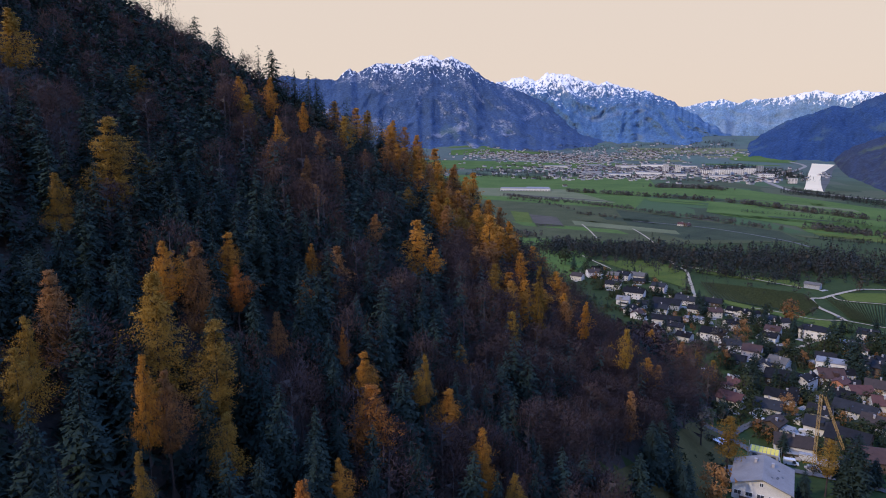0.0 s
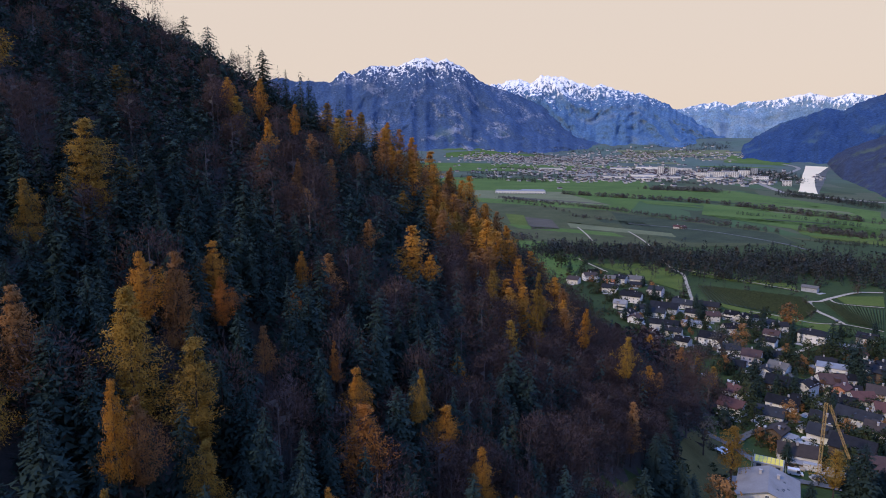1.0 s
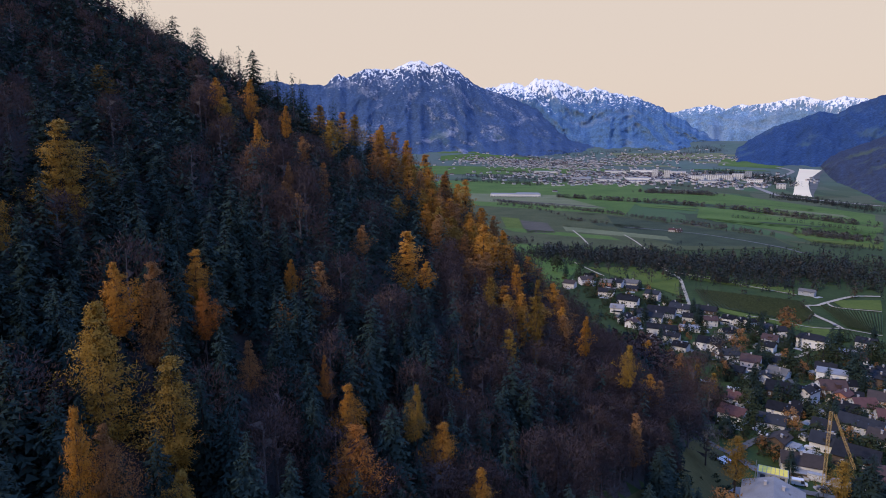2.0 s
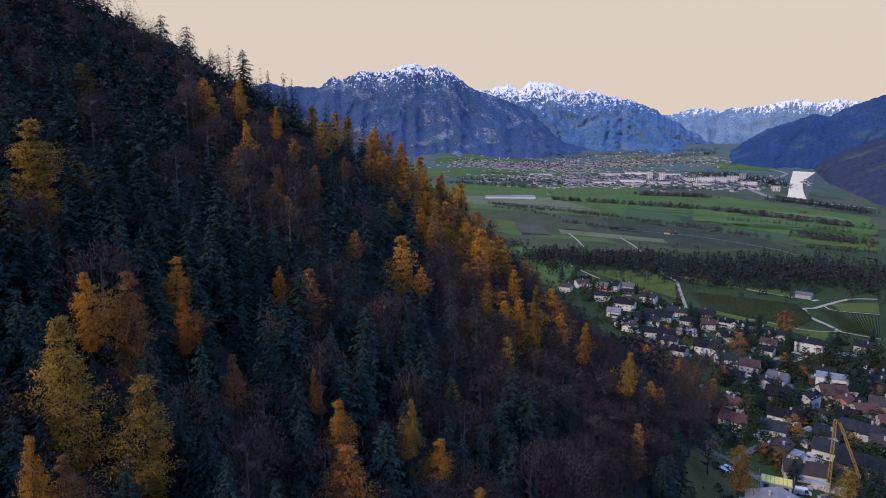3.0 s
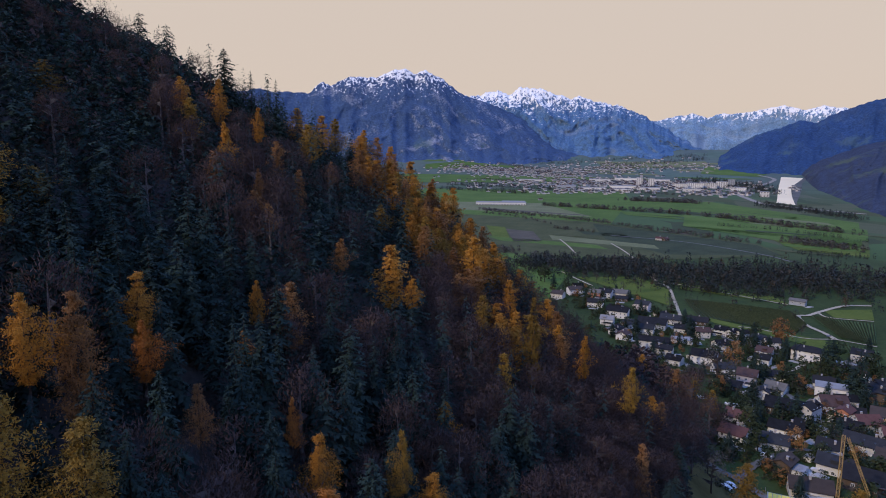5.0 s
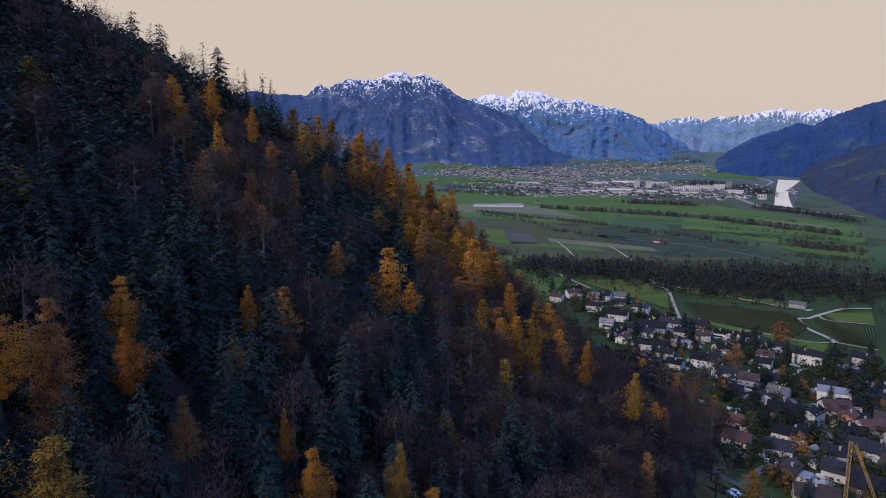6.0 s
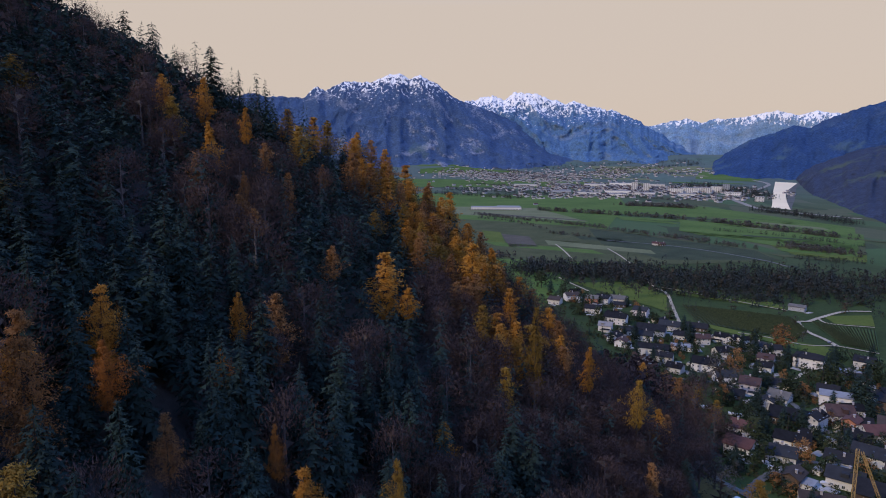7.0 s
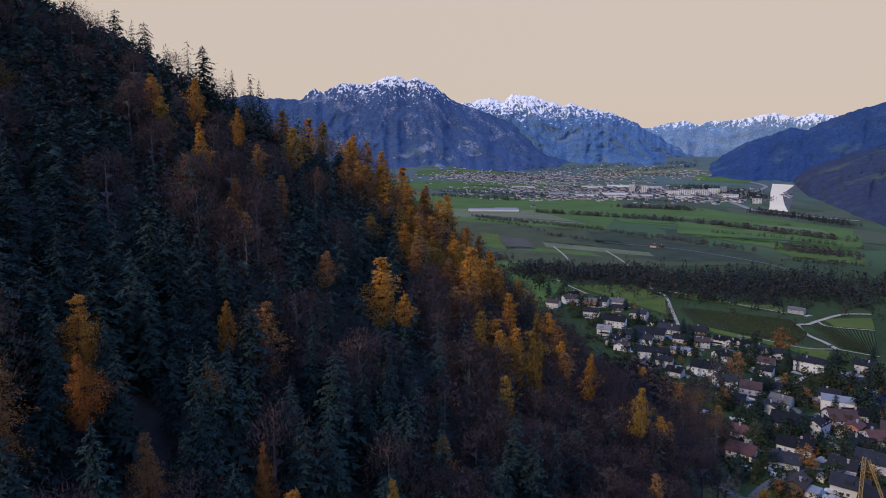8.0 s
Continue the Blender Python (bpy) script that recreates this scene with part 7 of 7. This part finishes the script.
roofs_of_town("town_houses", (560, 3420), (420, 260), 420, 1)
roofs_of_town("town_houses", (270, 3560), (260, 160), 260, 2)
roofs_of_town("town_houses", (640, 2700), (520, 420), 420, 3, 0.3)
roofs_of_town("town_houses", (900, 2620), (380, 420), 320, 4, 0.3)
roofs_of_town("town_houses", (500, 2240), (330, 160), 70, 5, 0.2)
roofs_of_town("town_houses", (930, 2120), (160, 120), 45, 6, 0.5)
roofs_of_town("town_houses", (1000, 3650), (520, 260), 260, 7)
roofs_of_town("hamlet_houses", (1800, 2500), (260, 200), 40, 8, 0.4, "scattered houses of a hamlet below the foothill")
roofs_of_town("hamlet_houses", (1500, 3500), (300, 120), 40, 9, 0.4, "scattered houses of a hamlet below the foothill")


def block(x, y, turn, L, W, H, floors, white=True):
    """A large flat-roofed block or hall of the town with bands of windows."""
    root = empty("apartment_block" if floors > 2 else "hall", pose(x, y, float(land_z(x, y)) - 0.3, 0, 0, turn))
    under("wall", Build().box(-L / 2, -W / 2, -2, L / 2, W / 2, H, 0.1).mesh("wall", WALLS["white" if white else "grey"]), root)
    under("roof", Build().box(-L / 2 - 0.4, -W / 2 - 0.4, H + 0.02, L / 2 + 0.4, W / 2 + 0.4, H + 0.7, 0.1).mesh("roof", ROOFS["flat"]), root, "pale flat roof")
    for f in range(floors):
        z0 = 1.2 + f * (H / floors)
        n = max(3, int(L / 7))
        for i in range(n):
            a = -L / 2 + L * (i + 0.2) / n
            w = Build().box(a, -W / 2 - 0.12, z0, a + L / n * 0.6, -W / 2 + 0.1, z0 + min(1.7, H / floors * 0.55))
            under("window", w.mesh("window", M["glass"]), root, "dark strip window")
    return tagged(root, ("white apartment block of the distant town" if floors > 2 else "long white hall with a pale flat roof"), "building", "large town buildings")


block(795, 2560, -18, 22, 16, 34, 9)
block(845, 2570, -18, 22, 16, 30, 8)
block(960, 2430, -20, 60, 16, 20, 5)
block(1015, 2440, -22, 60, 16, 20, 5)
block(1070, 2450, -22, 40, 16, 24, 6)
block(1130, 2500, -24, 24, 16, 30, 8, False)
block(905, 2420, -20, 50, 16, 18, 5)
block(690, 2420, -15, 90, 40, 10, 1)
block(560, 2330, -12, 80, 36, 9, 1)
block(760, 2330, -16, 70, 34, 9, 1)
block(640, 2260, -14, 60, 30, 8, 1)
block(880, 2250, -18, 60, 26, 9, 1)
block(480, 2420, -12, 70, 34, 9, 1, False)
block(720, 2880, -14, 90, 40, 12, 1)
block(980, 2860, -18, 80, 40, 12, 1)
block(860, 2960, -18, 100, 40, 12, 1)
block(420, 2880, -8, 110, 40, 10, 1)
block(600, 2980, -10, 70, 36, 10, 1, False)
block(1060, 2290, -24, 50, 24, 12, 2)
block(168, 1722, -6, 130, 34, 7, 1)
block(205, 1760, -6, 60, 20, 6, 1, False)
block(1010, 2010, -26, 26, 18, 16, 4)


# ---- vines in rows ----
def vine_rows():
    rng = np.random.default_rng(9)
    vs, ts, tint, n0 = [], [], [], 0
    for kind, grid in FIELDS:
        if not kind.startswith("vineyard") or grid[..., 1].mean() > 800:
            continue
        a, b = grid[0], grid[-1]
        width = np.hypot(*(a[-1] - a[0]))
        for k in range(int(width / 2.4)):
            f = (k + 0.5) / int(width / 2.4) * 24
            i = min(int(f), 23)
            p, q = a[i] + (a[i + 1] - a[i]) * (f - i), b[i] + (b[i + 1] - b[i]) * (f - i)
            m = max(int(np.hypot(*(q - p)) / 3.0), 2)
            s = np.linspace(0.01, 0.99, m)[:, None]
            line = p * (1 - s) + q * s
            d = (q - p) / np.hypot(*(q - p))
            side = np.array([-d[1], d[0]])
            z = drape(line[:, 0], line[:, 1], 0.3)
            h = rng.uniform(1.1, 1.9, m)
            lo1, lo2 = line + side * 0.32, line - side * 0.32
            top = line + side * rng.uniform(-0.15, 0.15, (m, 1))
            v = np.concatenate([np.column_stack([lo1, z]), np.column_stack([top, z + h]), np.column_stack([lo2, z])])
            j = np.arange(m - 1)
            t = np.concatenate([np.stack([j, j + 1, j + m], -1), np.stack([j + 1, j + 1 + m, j + m], -1), np.stack([j + m, j + 1 + m, j + 2 * m], -1),
                                np.stack([j + 1 + m, j + 1 + 2 * m, j + 2 * m], -1)])
            vs.append(v)
            ts.append(t + n0)
            n0 += len(v)
            tint.append(rng.uniform(0, 1, len(t)))
    me = mesh_of("vines", np.concatenate(vs), np.concatenate(ts), (M["vine"],))
    tinted(me, np.concatenate(tint), 1)
    tagged(new("vines", me), "rows of autumn vines in the vineyards", "vines", kind="stuff")


vine_rows()


# ---- building site ----
def lattice(bd, p, q, half, n, r=0.07):
    """Four chords and their diagonals from p to q."""
    p, q = Vector(p), Vector(q)
    ax = (q - p).normalized()
    s = ax.orthogonal().normalized()
    t = ax.cross(s)
    corner = [(s + t) * half, (t - s) * half, (-s - t) * half, (s - t) * half]
    for c in corner:
        bd.tube(p + c, q + c, r, r, 4)
    for i in range(n):
        a, b = p.lerp(q, i / n), p.lerp(q, (i + 1) / n)
        for k in range(4):
            c, d = (corner[k], corner[(k + 1) % 4]) if i % 2 else (corner[(k + 1) % 4], corner[k])
            bd.tube(a + c, b + d, r * 0.6, r * 0.6, 4)
            bd.tube(b + corner[k], b + corner[(k + 1) % 4], r * 0.6, r * 0.6, 4)
    return bd


def tower_crane(x, y, top):
    g = float(land_z(x, y))
    h = top - g
    root = empty("crane", pose(x, y, g, 0, 0, 0))
    under("base", Build().box(-2.2, -2.2, -0.5, 2.2, 2.2, 0.5, 0.1).box(-1.6, -1.6, 0.5, 1.6, 1.6, 1.4, 0.1).mesh("base", M["concrete"]), root, "concrete ballast blocks")
    under("mast", lattice(Build(), (0, 0, 1.4), (0, 0, h), 0.45, 24, 0.055).mesh("mast", M["crane"]), root)
    under("jib", lattice(Build(), (1.0, -0.6, h - 0.5), (9.0, -2.0, h - 20), 0.32, 14, 0.05).mesh("jib", M["crane"]), root, "folded yellow lattice jib")
    under("cable", Build().tube((0, 0, h), (9, -2, h - 20), 0.03, 0.03, 4).mesh("cable", M["tyre"]), root)
    tagged(root, "yellow lattice tower crane with folded jib", "crane")


tower_crane(128.5, 222.5, 57.5)


def shell_building(x, y, turn, L, W, H):
    """An unfinished concrete house with bare slabs and a yellow board deck."""
    root = empty("unfinished_building", pose(x, y, float(land_z(x, y)) - 0.2, 0, 0, turn))
    for k in range(4):
        z0 = k * H / 3
        if k < 3:
            w = Build()
            for a, b, c, d in ((-L / 2, -W / 2, L / 2, -W / 2 + 0.3), (-L / 2, W / 2 - 0.3, L / 2, W / 2), (-L / 2, -W / 2 + 0.3, -L / 2 + 0.3, W / 2 - 0.3), (L / 2 - 0.3, -W / 2 + 0.3, L / 2, W / 2 - 0.3)):
                w.box(a, b, z0 + (0.0 if k else -1.0), c, d, z0 + H / 3 - 0.3)
            wl_ = under("wall", w.mesh("wall", M["concrete"]), root)
            for i in range(3):
                gl = Build().box(-L / 2 + L * (i + 0.25) / 3, -W / 2 - 0.03, z0 + 0.7, -L / 2 + L * (i + 0.75) / 3, -W / 2 + 0.05, z0 + 2.3)
                under("opening", gl.mesh("opening", M["glass"]), wl_, "dark unglazed opening")
        under("slab", Build().box(-L / 2 - 0.3, -W / 2 - 0.3, z0 + H / 3 - 0.3 if k < 3 else H - 0.02, L / 2 + 0.3, W / 2 + 0.3, (z0 + H / 3 - 0.01) if k < 3 else H + 0.02, 0.02).mesh("slab", M["concrete"]), root)
    for i in range(7):
        a = -L / 2 + L * (i + 0.1) / 7
        d = Build().box(a, -W / 2 + 0.2, H + 0.03, a + L / 7 * 0.86, W / 2 - 0.2, H + 0.16, 0.02)
        under("board", d.mesh("board", M["yellow_board"]), root, "yellow formwork board")
    for sx in (-1, 1):
        for sy in (-1, 1):
            pp = Build().tube((sx * (L / 2 + 0.8), sy * (W / 2 + 0.8), -0.5), (sx * (L / 2 + 0.8), sy * (W / 2 + 0.8), H + 1.2), 0.06)
            under("scaffold_pole", pp.mesh("scaffold_pole", M["concrete"]), root)
    tagged(root, "unfinished concrete building with yellow formwork boards", "building site")


shell_building(107.5, 217, -28, 9.0, 5.2, 9.0)


def vehicle(x, y, turn, L, W, H, paint, name, label):
    root = empty(name, pose(x, y, float(land_z(x, y)) + 0.02, 0, 0, turn))
    van = H > 1.8
    cab = [(-L / 2, 0.35), (L / 2, 0.35), (L / 2, 0.85), (L * 0.36, 0.98), (L * 0.24, H) if van else (L * 0.12, H), (-L * 0.49 if van else -L * 0.34, H), (-L / 2, 0.95)]
    under("body", Build().prism(cab, -W / 2, W / 2).mesh("body", M[paint]), root)
    gl = Build().prism([(L * 0.33, 1.02), (L * 0.235 if van else L * 0.115, H - 0.1), (L * 0.06, H - 0.1), (L * 0.06, 1.02)], -W / 2 - 0.02, W / 2 + 0.02)
    under("side_window", gl.mesh("side_window", M["glass"]), root, "dark glass")
    for sx in (-0.32, 0.32):
        for sy in (-1, 1):
            wv = under("wheel", Build().tube((0, -0.11, 0), (0, 0.11, 0), 0.33, 0.33, 12).mesh("wheel", M["tyre"]), root)
            wv.matrix_local = pose(sx * L, sy * (W / 2 - 0.08), 0.33)
    tagged(root, label, "vehicle", "parked vehicles")


vehicle(122.3, 226.3, -20, 5.2, 2.0, 2.3, "car_white", "van", "white delivery van beside the building site")
vehicle(117.5, 230.5, -24, 5.0, 2.0, 2.2, "car_white", "van", "white delivery van beside the building site")
vehicle(65.6, 198.2, 10, 4.3, 1.8, 1.5, "car_white", "car", "white car parked on the meadow")
vehicle(128.5, 222.0, -30, 4.4, 1.8, 1.5, "car_dark", "car", "dark car parked on the village road")
vehicle(99.7, 239.5, -60, 4.4, 1.8, 1.5, "car_white", "car", "white car parked on the village road")
vehicle(103.0, 243.0, -60, 4.4, 1.8, 1.5, "car_white", "car", "white car parked on the village road")
vehicle(186.0, 372.0, -20, 4.4, 1.8, 1.5, "car_dark", "car", "dark car parked on the village road")
vehicle(309.0, 520.0, 30, 4.4, 1.8, 1.5, "car_dark", "car", "dark car driving on the field track")


for px_, py_, tu_, pa_ in ((146, 262, -20, "car_white"), (152, 300, -24, "car_dark"), (168, 318, 60, "car_white"), (178, 352, -25, "car_white"), (201, 398, -20, "car_dark"),
                            (214, 420, 62, "car_white"), (172, 452, -20, "car_white"), (188, 512, 60, "car_dark"), (196, 540, -15, "car_white"), (203, 552, -15, "car_white"),
                            (224, 372, -25, "car_white"), (238, 402, 64, "car_dark"), (133, 276, -22, "car_white"), (190, 300, -24, "car_white")):
    vehicle(px_, py_, tu_, 4.4, 1.8, 1.5, pa_, "car", "white car parked beside a village house" if pa_ == "car_white" else "dark car parked beside a village house")


def hedge(x, y, turn, L):
    """A clipped garden hedge with an uneven leafy skin."""
    rng = np.random.default_rng(int(x * 3 + y))
    v, t = [], []
    for _ in range(int(L * 26)):
        p = np.array([rng.uniform(-L / 2, L / 2), rng.uniform(-0.5, 0.5), rng.uniform(0.05, 1.5)])
        clump(rng, p, 0.5, 1, v, t, 0.9, 1.3)
    ob = new("hedge", mesh_of("hedge", np.array(v), np.array(t), (LEAF["bush"],)))
    ob.matrix_world = pose(x, y, float(land_z(x, y)), 0, 0, turn)
    tagged(ob, "dark green clipped garden hedge between houses", "hedge", "garden hedges")


for k, (x_, y_, r_) in enumerate(HOUSES[::2]):
    a_ = 2.39996 * k
    hedge(x_ + math.cos(a_) * (r_ + 3.0), y_ + math.sin(a_) * (r_ + 3.0), math.degrees(a_) + 90, 8 + 5 * (k % 3) * 0.5)


def terrace(x, y, turn, L, W):
    """A paved terrace or drive beside a house, with a kerb round it."""
    g = float(land_z(x, y))
    root = empty("terrace", pose(x, y, g, 0, 0, turn))
    n = max(int(L / 2.6), 2)
    for i in range(n):
        a = -L / 2 + L * i / n
        under("slab", Build().box(a + 0.02, -W / 2, -1.2, a + L / n - 0.02, W / 2, 0.42, 0.02).mesh("slab", M["paving"]), root)
    under("kerb", Build().box(-L / 2 - 0.2, -W / 2 - 0.2, -1.2, L / 2 + 0.2, -W / 2 - 0.03, 0.5, 0.02).mesh("kerb", M["concrete"]), root)
    tagged(root, "pale paved drive beside a village house", "terrace", "house terraces")


def shed(x, y, turn, wall):
    """A small garden shed with a shallow gable roof and a door."""
    root = empty("shed", pose(x, y, float(land_z(x, y)) - 0.1, 0, 0, turn))
    under("wall", Build().prism([(-1.5, -1.0), (1.5, -1.0), (1.5, 2.1), (0, 2.7), (-1.5, 2.1)], -2.0, 2.0).mesh("wall", WALLS[wall]), root)
    under("roof", Build().prism([(-1.8, 1.99), (0, 2.72), (1.8, 1.99), (1.8, 2.11), (0, 2.86), (-1.8, 2.11)], -2.3, 2.3).mesh("roof", ROOFS["beige" if wall == "wood" else "grey"]), root, "pale sheet roof")
    d = under("door", DOOR, root, "brown shed door")
    d.matrix_local = pose(0, -2.0, 1.05, 0, 0, 180)
    tagged(root, f"small {HOUSE_WORDS[wall]} garden shed", "shed", "garden sheds")


def free_spot(x, y, r):
    far = all(math.hypot(x - a, y - b) > c + r for a, b, c in HOUSES)
    return far and all(np.min(np.hypot(line[:, 0] - x, line[:, 1] - y)) > w * 0.5 + r for line, w in TRACKS)


for k, (x_, y_, r_) in enumerate(list(HOUSES)):
    if y_ > 720:
        continue
    for a_ in (-2.0 + 0.9 * (k % 3), -1.0, -2.6, 0.4):
        tx, ty = x_ + math.cos(a_) * (r_ + 2.6), y_ + math.sin(a_) * (r_ + 2.6)
        if free_spot(tx, ty, 2.2):
            terrace(tx, ty, math.degrees(a_) + 90, 5 + k % 4, 3.6)
            HOUSES.append((tx, ty, 2.6))
            break
    if k % 2 == 0:
        for a_ in (1.9, 0.9, 2.9, -0.4):
            tx, ty = x_ + math.cos(a_) * (r_ + 4.2), y_ + math.sin(a_) * (r_ + 4.2)
            if free_spot(tx, ty, 2.4):
                shed(tx, ty, math.degrees(a_) + 20, ("white", "wood", "cream")[k // 2 % 3])
                HOUSES.append((tx, ty, 2.4))
                break


def bale(x, y, turn):
    b = Build().tube((-0.65, 0, 0.68), (0.65, 0, 0.68), 0.68, 0.68, 14)
    ob = new("silage_bale", b.mesh("silage_bale", M["film"]))
    ob.matrix_world = pose(x, y, float(land_z(x, y)), 0, 0, turn)
    tagged(ob, "white film-wrapped silage bale on the grass", "bale", "silage bales")


for k in range(9):
    bale(138 + 1.6 * (k % 5) + 0.3 * (k // 5), 357 + 1.5 * (k // 5) - 0.5 * (k % 5), 20 + 13 * k)
for k in range(16):
    bale(149 + 1.55 * (k % 8), 346.5 - 0.8 * (k % 8) + 1.6 * (k // 8), -26)


def heap(x, y, r, h, mat, name, label):
    """A low uneven heap of stored material."""
    rng = np.random.default_rng(int(x))
    bm = bmesh.new()
    bmesh.ops.create_icosphere(bm, subdivisions=3, radius=1.0)
    for v in bm.verts:
        k = 0.8 + 0.35 * noise.noise(v.co * 2.3 + Vector((x, y, 0)))
        v.co = Vector((v.co.x * r * k, v.co.y * r * k, max(v.co.z, -0.1) * h * k))
    me = bpy.data.meshes.new(name)
    bm.to_mesh(me)
    bm.free()
    me.materials.append(mat)
    ob = new(name, me)
    ob.location = (x, y, float(land_z(x, y)))
    tagged(ob, label, "heap")


def container(x, y, turn, mat, label):
    """A site container: ribbed sides, a door, a flat roof."""
    root = empty("site_container", pose(x, y, float(land_z(x, y)), 0, 0, turn))
    under("body", Build().box(-3, -1.2, 0.1, 3, 1.2, 2.6, 0.03).mesh("body", M[mat]), root)
    for k in range(11):
        for s in (-1, 1):
            under("rib", Build().box(-2.8 + 0.55 * k, s * 1.2 - 0.05, 0.2, -2.62 + 0.55 * k, s * 1.2 + 0.05, 2.5).mesh("rib", M[mat]), root)
    under("door", Build().box(2.96, -0.5, 0.15, 3.06, 0.5, 2.2, 0.02).mesh("door", M["door"]), root, "dark steel door")
    under("roof", Build().box(-3.05, -1.25, 2.61, 3.05, 1.25, 2.7, 0.02).mesh("roof", M["concrete"]), root)
    tagged(root, label, "container", "site containers")


container(131, 231, -28, "car_white", "white site container beside the crane")
container(137, 226, -28, "concrete", "grey site container beside the crane")
container(141, 221, 62, "blue_tarp", "blue site container beside the crane")
heap(136, 214, 2.4, 1.6, M["film"], "material_heap", "pale heap of building material under film")
heap(131, 217, 1.8, 1.3, M["blue_tarp"], "tarpaulin_heap", "blue tarpaulin over a heap on site")
heap(127, 232, 3.0, 1.5, M["sand"], "gravel_heap", "pale gravel heap on the building site")
